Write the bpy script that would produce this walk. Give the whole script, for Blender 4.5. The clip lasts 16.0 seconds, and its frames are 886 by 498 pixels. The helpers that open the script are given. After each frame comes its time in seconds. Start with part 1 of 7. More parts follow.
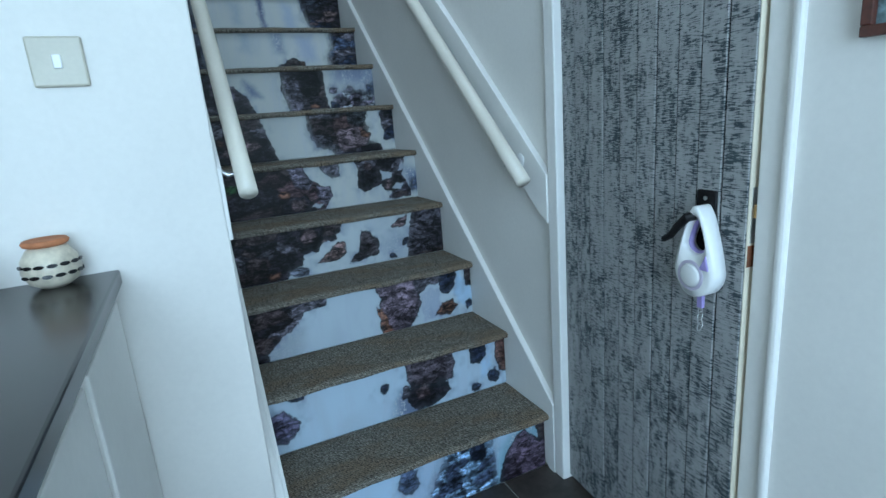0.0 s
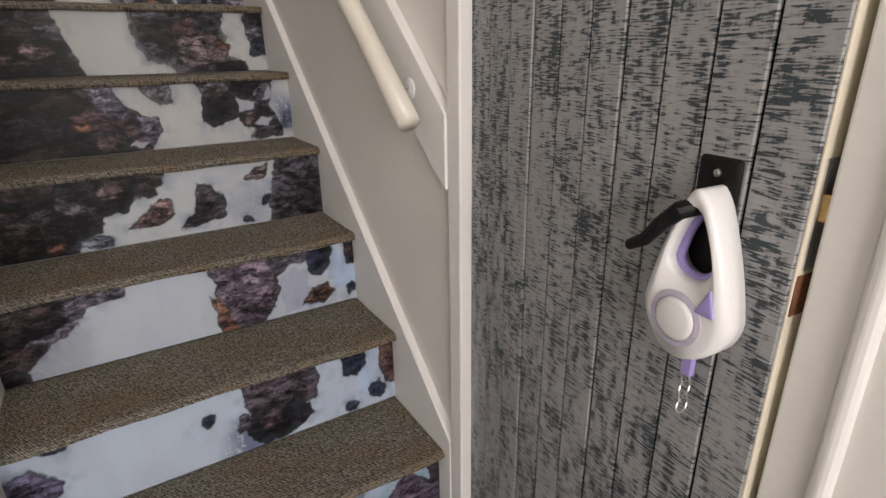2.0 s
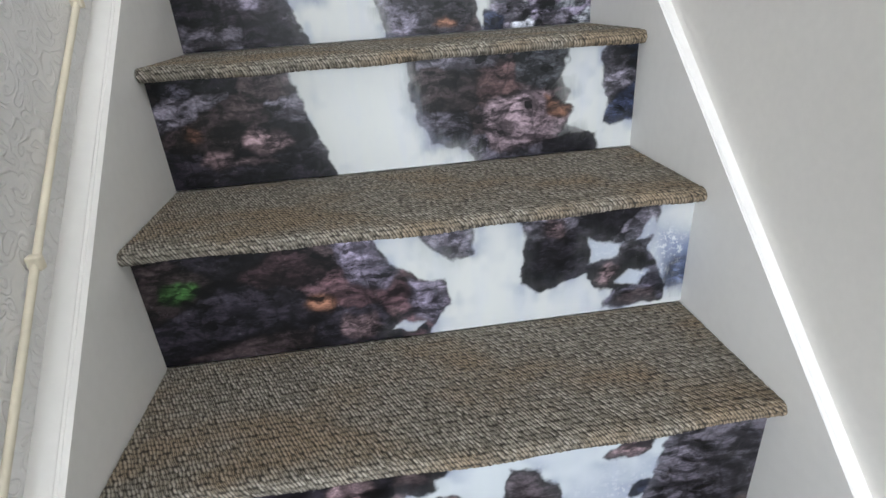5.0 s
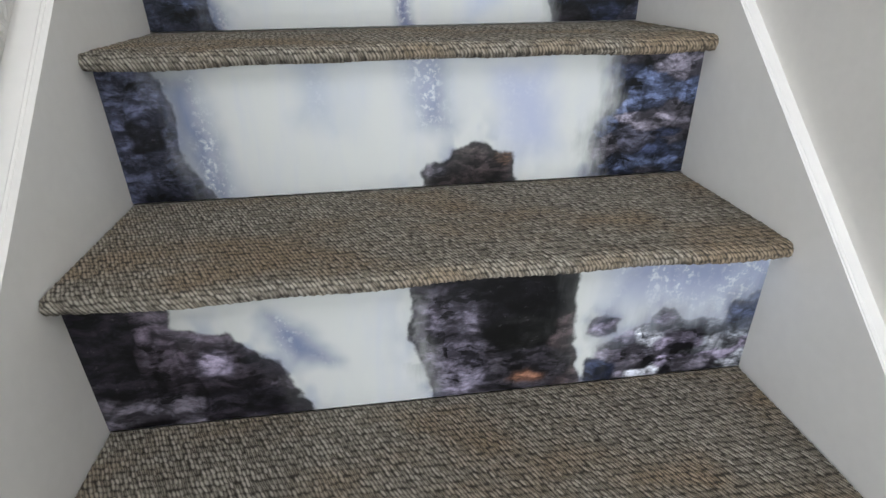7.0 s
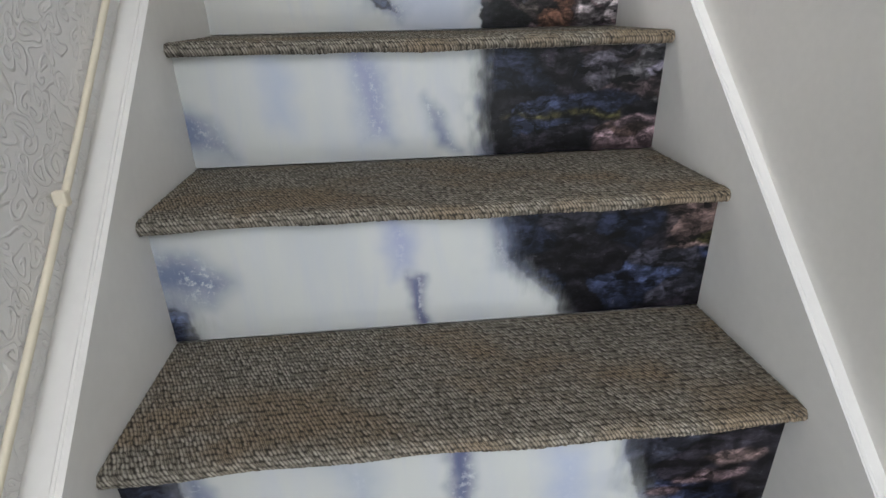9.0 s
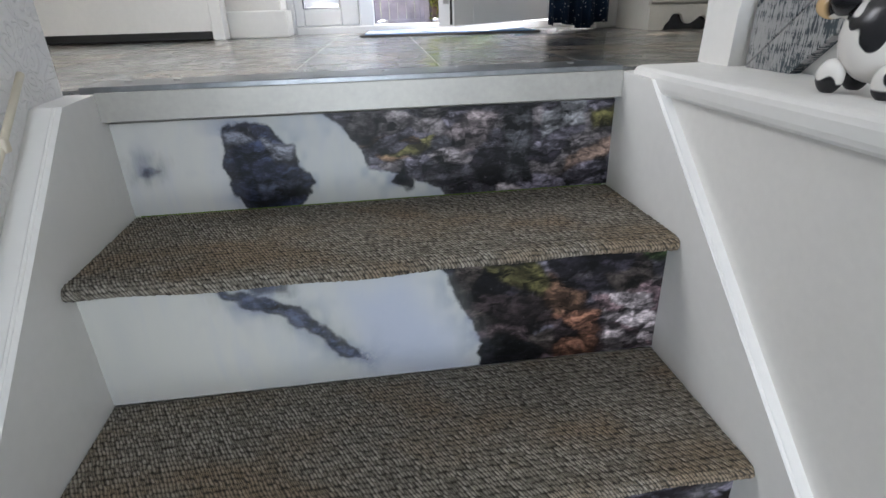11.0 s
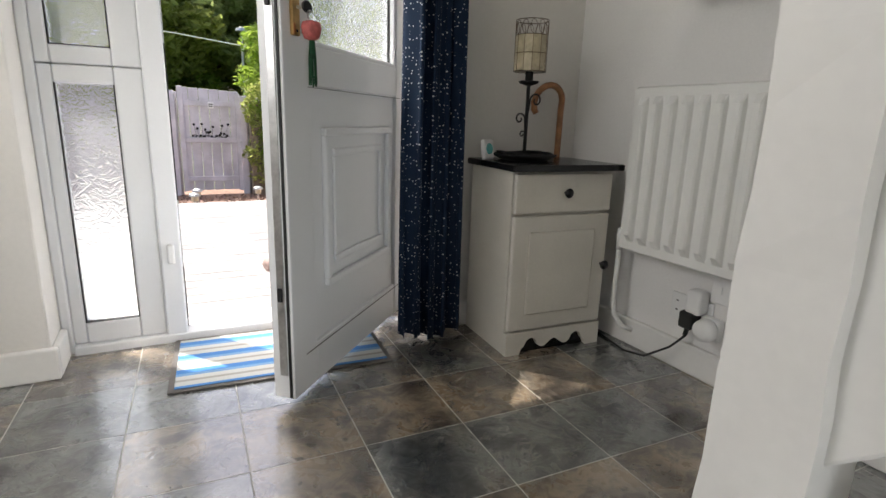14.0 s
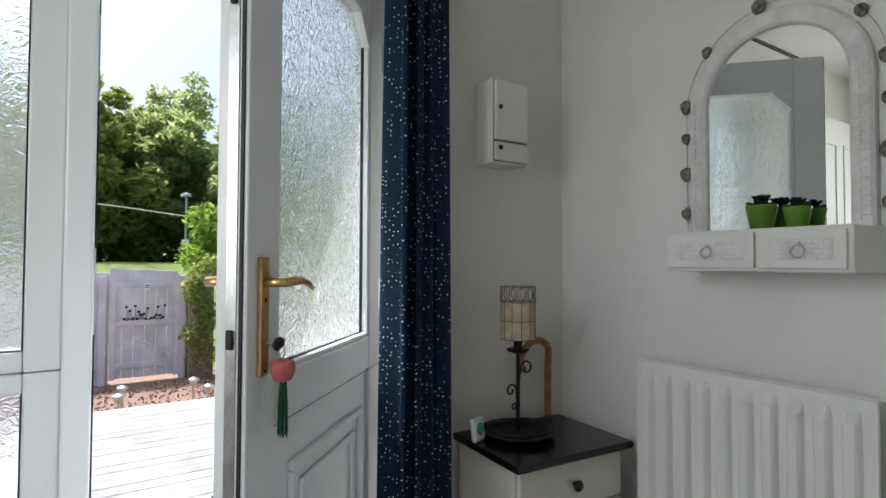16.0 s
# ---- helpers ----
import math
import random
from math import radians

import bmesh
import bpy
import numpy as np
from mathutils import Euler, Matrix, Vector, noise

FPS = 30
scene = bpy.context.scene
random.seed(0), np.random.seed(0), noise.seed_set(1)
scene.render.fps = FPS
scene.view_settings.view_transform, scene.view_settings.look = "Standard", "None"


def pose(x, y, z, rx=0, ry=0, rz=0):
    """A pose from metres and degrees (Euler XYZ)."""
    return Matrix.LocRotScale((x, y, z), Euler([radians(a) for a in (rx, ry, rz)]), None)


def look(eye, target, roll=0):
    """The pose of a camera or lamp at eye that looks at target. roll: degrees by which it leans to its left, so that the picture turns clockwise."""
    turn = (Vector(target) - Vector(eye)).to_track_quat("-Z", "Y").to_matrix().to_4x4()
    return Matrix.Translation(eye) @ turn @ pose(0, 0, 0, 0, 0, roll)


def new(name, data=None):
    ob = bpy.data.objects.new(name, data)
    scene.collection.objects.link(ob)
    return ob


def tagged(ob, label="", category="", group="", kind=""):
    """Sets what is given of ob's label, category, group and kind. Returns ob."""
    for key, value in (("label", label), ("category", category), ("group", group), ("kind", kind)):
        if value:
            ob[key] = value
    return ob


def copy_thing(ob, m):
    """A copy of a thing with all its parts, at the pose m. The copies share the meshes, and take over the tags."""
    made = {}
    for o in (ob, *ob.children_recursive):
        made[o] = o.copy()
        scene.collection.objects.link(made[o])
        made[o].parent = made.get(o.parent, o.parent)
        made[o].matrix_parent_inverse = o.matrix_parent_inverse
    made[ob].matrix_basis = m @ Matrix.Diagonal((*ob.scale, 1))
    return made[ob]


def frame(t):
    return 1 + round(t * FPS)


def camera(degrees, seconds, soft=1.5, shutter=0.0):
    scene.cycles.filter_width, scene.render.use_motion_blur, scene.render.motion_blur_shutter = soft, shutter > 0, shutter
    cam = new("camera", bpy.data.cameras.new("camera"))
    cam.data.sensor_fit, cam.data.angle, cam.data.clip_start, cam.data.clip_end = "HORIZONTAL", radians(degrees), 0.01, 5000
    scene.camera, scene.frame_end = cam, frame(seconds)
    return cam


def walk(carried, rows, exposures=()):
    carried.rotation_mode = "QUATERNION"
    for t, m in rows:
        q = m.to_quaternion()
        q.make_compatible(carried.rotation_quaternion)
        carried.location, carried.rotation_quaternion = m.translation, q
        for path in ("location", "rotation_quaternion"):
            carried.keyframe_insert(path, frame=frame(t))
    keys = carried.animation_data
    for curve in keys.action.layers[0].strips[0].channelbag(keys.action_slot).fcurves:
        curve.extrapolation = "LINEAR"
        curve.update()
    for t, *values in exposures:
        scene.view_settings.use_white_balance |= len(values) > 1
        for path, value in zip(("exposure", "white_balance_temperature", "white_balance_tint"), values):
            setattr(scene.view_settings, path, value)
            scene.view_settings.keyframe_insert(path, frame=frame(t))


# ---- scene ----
cam = camera(79.8, 16.0)
EXPOSURES = [(0, 0.42, 4800, -4), (0.5, 0.32, 5600, 9), (1, 0.35, 6700, 23), (1.5, 0.4, 7100, 23), (2, 0.5, 7250, 21), (2.5, 0.9, 7100, 19), (3.2, 1.25, 6300, 13),
             (5.5, 1.68, 6150, 12), (7, 1.64, 6200, 12), (9.2, 1.45, 6200, 12), (11.5, 1.4, 5800, 10), (12.5, 1.35, 5800, 9), (13, 1.25, 6000, 9), (14, 0.95, 6400, 11), (14.5, 0.9, 6100, 8), (16, 0.75, 5900, 8)]
PATH = [
    (0, (-0.487, -1.25, 1.129), (0.329, 0.511, 0.644), -4.5),
    (0.5, (-0.327, -1.2, 1.083), (0.623, 0.457, 0.49), -3.0),
    (1, (-0.219, -1.113, 1.057), (0.755, 0.507, 0.403), -2.0),
    (1.5, (-0.154, -1.002, 1.039), (0.837, 0.597, 0.36), -1.1),
    (2, (-0.102, -0.854, 1.056), (0.876, 0.742, 0.351), -1.0),
    (2.5, (-0.067, -0.718, 1.059), (0.771, 0.944, 0.324), -2.6),
    (3, (-0.054, -0.575, 1.074), (0.571, 1.171, 0.325), -3.0),
    (3.2, (-0.056, -0.518, 1.081), (0.482, 1.26, 0.338), -3.0),
    (5.5, (-0.048, 0.396, 1.348), (0.129, 2.184, 0.469), -4.2),
    (6, (-0.107, 0.56, 1.438), (0.096, 2.35, 0.569), -3.6),
    (6.5, (-0.081, 0.686, 1.557), (0.1, 2.458, 0.647), -2.6),
    (7, (-0.064, 0.814, 1.673), (0.16, 2.576, 0.755), -0.9),
    (7.5, (-0.086, 0.953, 1.807), (0.154, 2.721, 0.904), 0.5),
    (8, (-0.099, 1.092, 1.971), (0.123, 2.849, 1.043), 0.9),
    (8.5, (-0.076, 1.186, 2.084), (0.131, 2.975, 1.213), 0.5),
    (9, (-0.069, 1.291, 2.236), (0.1, 3.105, 1.412), -1.3),
    (9.2, (-0.063, 1.334, 2.287), (0.061, 3.15, 1.458), -2.5),
    (11.3, (-0.01, 1.86, 2.773), (0.286, 3.649, 1.93), -1.5),
    (11.5, (-0.006, 1.915, 2.822), (0.337, 3.686, 1.958), -1.6),
    (12, (0.01, 2.005, 2.92), (0.455, 3.748, 2.046), -0.8),
    (12.5, (0.019, 2.091, 3.054), (0.573, 3.833, 2.242), 0.4),
    (13, (0.035, 2.157, 3.168), (0.682, 3.91, 2.455), 1.2),
    (13.5, (0.034, 2.219, 3.249), (0.798, 3.967, 2.65), 1.8),
    (14, (0.043, 2.302, 3.35), (0.933, 4.03, 2.876), 1.8),
    (14.5, (0.042, 2.367, 3.463), (1.024, 4.081, 3.145), 1.4),
    (15, (0.012, 2.455, 3.536), (1.06, 4.153, 3.398), 0.8),
    (15.5, (0.042, 2.53, 3.64), (1.108, 4.222, 3.646), 0.2),
    (16, (0.061, 2.592, 3.734), (1.149, 4.269, 3.789), 0.2),
]
walk(cam, [(t, look(eye, target, roll)) for t, eye, target, roll in PATH], EXPOSURES)

# ---- light, sky and exposure ----
TOP_LIGHT = 4.15
SUN_AZ, SUN_EL = (-0.62, 0.78), 60.0
world = bpy.data.worlds.new("world")
scene.world = world
world.use_nodes = True
wn = world.node_tree.nodes
sky = wn.new("ShaderNodeTexSky")
sky.sky_type, sky.sun_disc = "NISHITA", False
sky.sun_elevation, sky.sun_rotation = radians(SUN_EL), math.atan2(SUN_AZ[0], SUN_AZ[1])
sky.dust_density = 7.0
wn["Background"].inputs["Strength"].default_value = 0.15
world.node_tree.links.new(sky.outputs[0], wn["Background"].inputs["Color"])


def lamp(name, kind, energy, m, color=(1, 1, 1), size=(1, 1)):
    data = bpy.data.lights.new(name, kind)
    data.energy, data.color = energy, color
    if kind == "AREA":
        data.shape, data.size, data.size_y = "RECTANGLE", size[0], size[1]
    ob = new(name, data)
    ob.matrix_world = m
    return ob


sun_dir = Vector((SUN_AZ[0] * math.cos(radians(SUN_EL)), SUN_AZ[1] * math.cos(radians(SUN_EL)), math.sin(radians(SUN_EL))))
sun = lamp("sun", "SUN", 3.8, look(sun_dir * 50, (0, 0, 0)), (1.0, 0.95, 0.88))
sun.data.angle = radians(0.6)
# added fill lamps at assumed, unseen openings in the lower room and the stairwell
lamp("lower_fill_light", "AREA", 60, look((-0.85, -3.6, 1.5), (-0.6, 0, 1.2)), (0.93, 0.97, 1.0), (1.7, 1.2))
# Added fill for the steps; its opening lies out of view.
lamp("stair_fill_light", "AREA", 8.0, look((0.1, 0.03, 3.35), (-0.1, 1.6, 1.2)), (1.0, 0.99, 0.97), (0.5, 1.1))

# Fill lamp added to brighten the hall's right side; no such source is known.
lamp("hall_fill_light", "AREA", 7.5, look((-1.37, 3.2, TOP_LIGHT), (1.4, 3.3, 3.4)), (1.0, 0.96, 0.9), (0.8, 1.0))

# ---- materials ----


def material(name, color, rough=0.6, metal=0.0, vary=0.06, scale=6.0, bump=0.1, fine=120.0, spec=0.5, coords="Object"):
    """Paint-like surface: large soft stains, fine grain, slight relief. Returns the material and its handy nodes."""
    m = bpy.data.materials.new(name)
    m.use_nodes = True
    nt = m.node_tree
    b = nt.nodes["Principled BSDF"]
    co = nt.nodes.new("ShaderNodeTexCoord")
    n1, n2 = nt.nodes.new("ShaderNodeTexNoise"), nt.nodes.new("ShaderNodeTexNoise")
    n1.inputs["Scale"].default_value, n1.inputs["Detail"].default_value = scale, 5
    n2.inputs["Scale"].default_value, n2.inputs["Detail"].default_value = fine, 3
    for n in (n1, n2):
        nt.links.new(co.outputs[coords], n.inputs["Vector"])
    add = nt.nodes.new("ShaderNodeMath")
    add.operation = "MULTIPLY_ADD"
    nt.links.new(n2.outputs["Fac"], add.inputs[0])
    add.inputs[1].default_value = 0.35
    nt.links.new(n1.outputs["Fac"], add.inputs[2])
    ramp = nt.nodes.new("ShaderNodeValToRGB")
    dark = [max(0, c * (1 - 2.2 * vary)) for c in color]
    light = [min(1, c * (1 + 1.2 * vary)) for c in color]
    ramp.color_ramp.elements[0].position, ramp.color_ramp.elements[1].position = 0.4, 0.85
    ramp.color_ramp.elements[0].color, ramp.color_ramp.elements[1].color = (*dark, 1), (*light, 1)
    nt.links.new(add.outputs[0], ramp.inputs["Fac"])
    nt.links.new(ramp.outputs["Color"], b.inputs["Base Color"])
    b.inputs["Roughness"].default_value, b.inputs["Metallic"].default_value = rough, metal
    b.inputs["Specular IOR Level"].default_value = spec
    bp = nt.nodes.new("ShaderNodeBump")
    bp.inputs["Strength"].default_value, bp.inputs["Distance"].default_value = bump, 0.003
    nt.links.new(add.outputs[0], bp.inputs["Height"])
    nt.links.new(bp.outputs["Normal"], b.inputs["Normal"])
    return m


def nodes(m):
    nt = m.node_tree
    return nt, nt.nodes["Principled BSDF"]


def node(nt, kind, **values):
    n = nt.nodes.new("ShaderNode" + kind)
    for key, value in values.items():
        if key == "op":
            n.operation = value
        elif key == "blend":
            n.data_type, n.blend_type = "RGBA", value
        else:
            n.inputs[int(key[1:]) if key[0] == "i" and key[1:].isdigit() else key.replace("_", " ")].default_value = value
    return n


def math_node(nt, op, a, b=None):
    n = nt.nodes.new("ShaderNodeMath")
    n.operation = op
    for i, v in enumerate((a, b)):
        if v is None:
            continue
        if isinstance(v, (int, float)):
            n.inputs[i].default_value = v
        else:
            nt.links.new(v, n.inputs[i])
    return n.outputs[0]


def mix_color(nt, fac, a, b, blend="MIX"):
    n = nt.nodes.new("ShaderNodeMix")
    n.data_type, n.blend_type = "RGBA", blend
    for i, v in ((0, fac), (6, a), (7, b)):
        if isinstance(v, (int, float)):
            n.inputs[i].default_value = v
        elif isinstance(v, tuple):
            n.inputs[i].default_value = (*v, 1)
        else:
            nt.links.new(v, n.inputs[i])
    return n.outputs[2]


def smooth_node(nt, value, lo, hi):
    n = nt.nodes.new("ShaderNodeMapRange")
    n.interpolation_type = "SMOOTHSTEP"
    n.inputs["From Min"].default_value, n.inputs["From Max"].default_value = lo, hi
    nt.links.new(value, n.inputs["Value"])
    return n.outputs[0]


def noise_node(nt, vector, scale, detail=4.0, rough=0.55, distort=0.0):
    n = node(nt, "TexNoise", Scale=scale, Detail=detail, Roughness=rough, Distortion=distort)
    if vector is not None:
        nt.links.new(vector, n.inputs["Vector"])
    return n.outputs["Fac"]


def scaled(nt, vector, x, y, z):
    n = node(nt, "Mapping", Scale=(x, y, z))
    nt.links.new(vector, n.inputs["Vector"])
    return n.outputs[0]


WHITE = material("white_gloss_paint", (0.76, 0.75, 0.72), 0.52, vary=0.03, scale=3, bump=0.12, fine=60)
WALL = material("smooth_wall_paint", (0.74, 0.72, 0.68), 0.75, vary=0.03, scale=2.5, bump=0.18, fine=90)
RAIL = material("cream_gloss_rail", (0.74, 0.7, 0.6), 0.35, vary=0.04, scale=6, bump=0.05)
CREAM = material("cream_frame_paint", (0.72, 0.66, 0.52), 0.5, vary=0.06, scale=8, bump=0.1)
CEILING = material("ceiling_paint", (0.78, 0.77, 0.74), 0.85, vary=0.02)
UPVC = material("white_upvc", (0.78, 0.79, 0.8), 0.3, vary=0.015, scale=2, bump=0.03)
CABINET = material("ivory_cabinet_paint", (0.66, 0.63, 0.56), 0.45, vary=0.04, scale=5, bump=0.08)
RADIATOR = material("radiator_enamel", (0.78, 0.78, 0.75), 0.28, vary=0.02, scale=4, bump=0.03)
BLACK = material("black_lacquer", (0.006, 0.006, 0.007), 0.22, vary=0.2, scale=12, bump=0.04)
IRON = material("black_iron", (0.012, 0.011, 0.012), 0.5, 0.6, vary=0.3, scale=30, bump=0.2)
BRASS = material("worn_brass", (0.62, 0.42, 0.18), 0.32, 1.0, vary=0.15, scale=20, bump=0.05)
STEEL = material("plain_steel", (0.5, 0.5, 0.5), 0.35, 1.0, vary=0.1, scale=30, bump=0.05)
PLASTIC = material("white_plastic", (0.78, 0.78, 0.77), 0.35, vary=0.02, bump=0.02)
RUBBER = material("black_rubber", (0.01, 0.01, 0.01), 0.6, vary=0.2, bump=0.1)
DARKTILE = material("dark_floor_tile", (0.05, 0.042, 0.036), 0.4, vary=0.3, scale=9, bump=0.2, fine=60)
GROUT = material("pale_grout", (0.46, 0.45, 0.41), 0.85, vary=0.1, scale=30)


def wallpaper_material(strength=0.75):
    """Painted wallpaper with embossed curling scrolls."""
    m = material("embossed_wallpaper", (0.8, 0.79, 0.77), 0.5, vary=0.03, scale=3)
    nt, b = nodes(m)
    co = node(nt, "TexCoord").outputs["Object"]
    warp = node(nt, "TexNoise", Scale=22.0, Detail=1.0)
    nt.links.new(co, warp.inputs["Vector"])
    sep = node(nt, "SeparateXYZ")
    nt.links.new(mix_color(nt, 0.03, co, warp.outputs["Color"], "LINEAR_LIGHT"), sep.inputs[0])
    flat = node(nt, "CombineXYZ")
    nt.links.new(sep.outputs[1], flat.inputs[0])
    nt.links.new(sep.outputs[2], flat.inputs[1])
    vo = node(nt, "TexVoronoi", Scale=38.0, Randomness=0.75)
    vo.voronoi_dimensions = "2D"
    nt.links.new(flat.outputs[0], vo.inputs["Vector"])
    arm = node(nt, "VectorMath", op="SUBTRACT")
    nt.links.new(flat.outputs[0], arm.inputs[0])
    nt.links.new(vo.outputs["Position"], arm.inputs[1])
    ends = node(nt, "SeparateXYZ")
    nt.links.new(arm.outputs[0], ends.inputs[0])
    cell = node(nt, "SeparateColor")
    nt.links.new(vo.outputs["Color"], cell.inputs[0])
    way = math_node(nt, "SUBTRACT", math_node(nt, "MULTIPLY", math_node(nt, "GREATER_THAN", cell.outputs[0], 0.5), 2.0), 1.0)
    turn = math_node(nt, "MULTIPLY", math_node(nt, "ARCTAN2", ends.outputs[1], ends.outputs[0]), way)
    curl = math_node(nt, "SINE", math_node(nt, "ADD", math_node(nt, "ADD", math_node(nt, "MULTIPLY", vo.outputs["Distance"], 17.0), turn), math_node(nt, "MULTIPLY", cell.outputs[1], 6.28)))
    h = math_node(nt, "MULTIPLY", smooth_node(nt, curl, 0.25, 0.95), math_node(nt, "SUBTRACT", 1.0, smooth_node(nt, vo.outputs["Distance"], 0.5, 0.72)))
    bp = node(nt, "Bump", Strength=strength, Distance=0.004)
    nt.links.new(h, bp.inputs["Height"])
    nt.links.new(bp.outputs["Normal"], b.inputs["Normal"])
    return m


WALLPAPER, FAINT_PAPER = wallpaper_material(0.6), wallpaper_material(0.16)


def plank_material(along, ink_from=1.12):
    """Grey limed boards with dark blue-black saw marks and worn paint. along: axis of the grain."""
    m = material("distressed_plank_paint", (0.3, 0.3, 0.3), 0.6)
    nt, b = nodes(m)
    co = node(nt, "TexCoord").outputs["Object"]
    shift = node(nt, "ObjectInfo").outputs["Random"]
    vec = node(nt, "VectorMath", op="ADD")
    nt.links.new(co, vec.inputs[0])
    comb = node(nt, "CombineXYZ")
    for i in range(3):
        nt.links.new(math_node(nt, "MULTIPLY", shift, 7.0 + 3 * i), comb.inputs[i])
    nt.links.new(comb.outputs[0], vec.inputs[1])
    co = vec.outputs[0]
    fine = [60, 60, 60]
    fine[along] = 520
    cuts = noise_node(nt, scaled(nt, co, *[f / 10 for f in fine]), 10, 2, 0.5)
    patch_scale = [62, 62, 62]
    patch_scale[along] = 20
    patches = noise_node(nt, scaled(nt, co, *patch_scale), 1.0, 5, 0.65)
    large = noise_node(nt, co, 4, 2)
    d = math_node(nt, "ADD", math_node(nt, "MULTIPLY", cuts, 0.95), math_node(nt, "MULTIPLY", patches, 0.85))
    d = math_node(nt, "ADD", d, math_node(nt, "MULTIPLY", large, 0.35))
    ink = smooth_node(nt, d, ink_from, ink_from + 0.06)
    grey = mix_color(nt, noise_node(nt, co, 14, 4), (0.25, 0.25, 0.25), (0.4, 0.4, 0.395))
    grey = mix_color(nt, math_node(nt, "MULTIPLY", smooth_node(nt, d, ink_from - 0.14, ink_from), 0.35), grey, (0.12, 0.125, 0.13))
    dark = mix_color(nt, noise_node(nt, co, 20, 3), (0.018, 0.022, 0.03), (0.05, 0.075, 0.085))
    nt.links.new(mix_color(nt, ink, grey, dark), b.inputs["Base Color"])
    bp = node(nt, "Bump", Strength=0.35, Distance=0.002)
    nt.links.new(math_node(nt, "SUBTRACT", 1.0, ink), bp.inputs["Height"])
    nt.links.new(bp.outputs["Normal"], b.inputs["Normal"])
    b.inputs["Roughness"].default_value = 0.55
    return m


PLANK_UP, PLANK_ALONG = plank_material(2), plank_material(1, 1.15)


def carpet_material():
    """Looped grey-beige carpet, its loops in slanting ribs, browner where feet tread."""
    m = material("looped_stair_carpet", (0.15, 0.13, 0.1), 0.95, spec=0.1)
    nt, b = nodes(m)
    co = node(nt, "TexCoord").outputs["Object"]
    sep = node(nt, "SeparateXYZ")
    nt.links.new(co, sep.inputs[0])
    rnd = node(nt, "ObjectInfo").outputs["Random"]
    wear = noise_node(nt, scaled(nt, co, 4.5, 9, 3), 1.0, 3)
    wobble = math_node(nt, "MULTIPLY", math_node(nt, "SUBTRACT", noise_node(nt, co, 30, 2), 0.5), 0.006)
    depth = math_node(nt, "ADD", sep.outputs[1], sep.outputs[2])
    slant = math_node(nt, "ADD", math_node(nt, "ADD", sep.outputs[0], math_node(nt, "MULTIPLY", depth, 0.5)), wobble)
    comb = node(nt, "CombineXYZ")
    nt.links.new(math_node(nt, "MULTIPLY", slant, 225.0), comb.inputs[0])
    nt.links.new(math_node(nt, "MULTIPLY", depth, 125.0), comb.inputs[1])
    nt.links.new(math_node(nt, "MULTIPLY", rnd, 50.0), comb.inputs[2])
    vo = node(nt, "TexVoronoi", Scale=1.0, Randomness=0.45)
    vo.voronoi_dimensions = "2D"
    nt.links.new(comb.outputs[0], vo.inputs["Vector"])
    cell = node(nt, "SeparateColor")
    nt.links.new(vo.outputs["Color"], cell.inputs[0])
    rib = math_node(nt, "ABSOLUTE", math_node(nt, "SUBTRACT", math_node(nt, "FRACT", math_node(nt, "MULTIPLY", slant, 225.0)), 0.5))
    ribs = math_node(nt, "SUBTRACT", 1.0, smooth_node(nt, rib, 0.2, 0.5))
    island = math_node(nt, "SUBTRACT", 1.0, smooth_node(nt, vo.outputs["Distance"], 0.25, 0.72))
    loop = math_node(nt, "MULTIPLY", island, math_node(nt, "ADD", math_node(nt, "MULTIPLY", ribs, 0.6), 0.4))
    yarn = noise_node(nt, scaled(nt, co, 420, 260, 420), 1.0, 2)
    loops = mix_color(nt, cell.outputs[0], (0.2, 0.181, 0.146), (0.38, 0.354, 0.298))
    worn = smooth_node(nt, wear, 0.42, 0.66)
    loops = mix_color(nt, math_node(nt, "MULTIPLY", worn, 0.75), loops, (0.29, 0.215, 0.135))
    # Shade between the loops is put into the colour as darker gaps.
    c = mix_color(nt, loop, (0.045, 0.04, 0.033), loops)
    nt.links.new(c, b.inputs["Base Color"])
    bp = node(nt, "Bump", Strength=0.6, Distance=0.004)
    nt.links.new(math_node(nt, "ADD", math_node(nt, "MULTIPLY", yarn, 0.5), loop), bp.inputs["Height"])
    nt.links.new(bp.outputs["Normal"], b.inputs["Normal"])
    return m


CARPET = carpet_material()


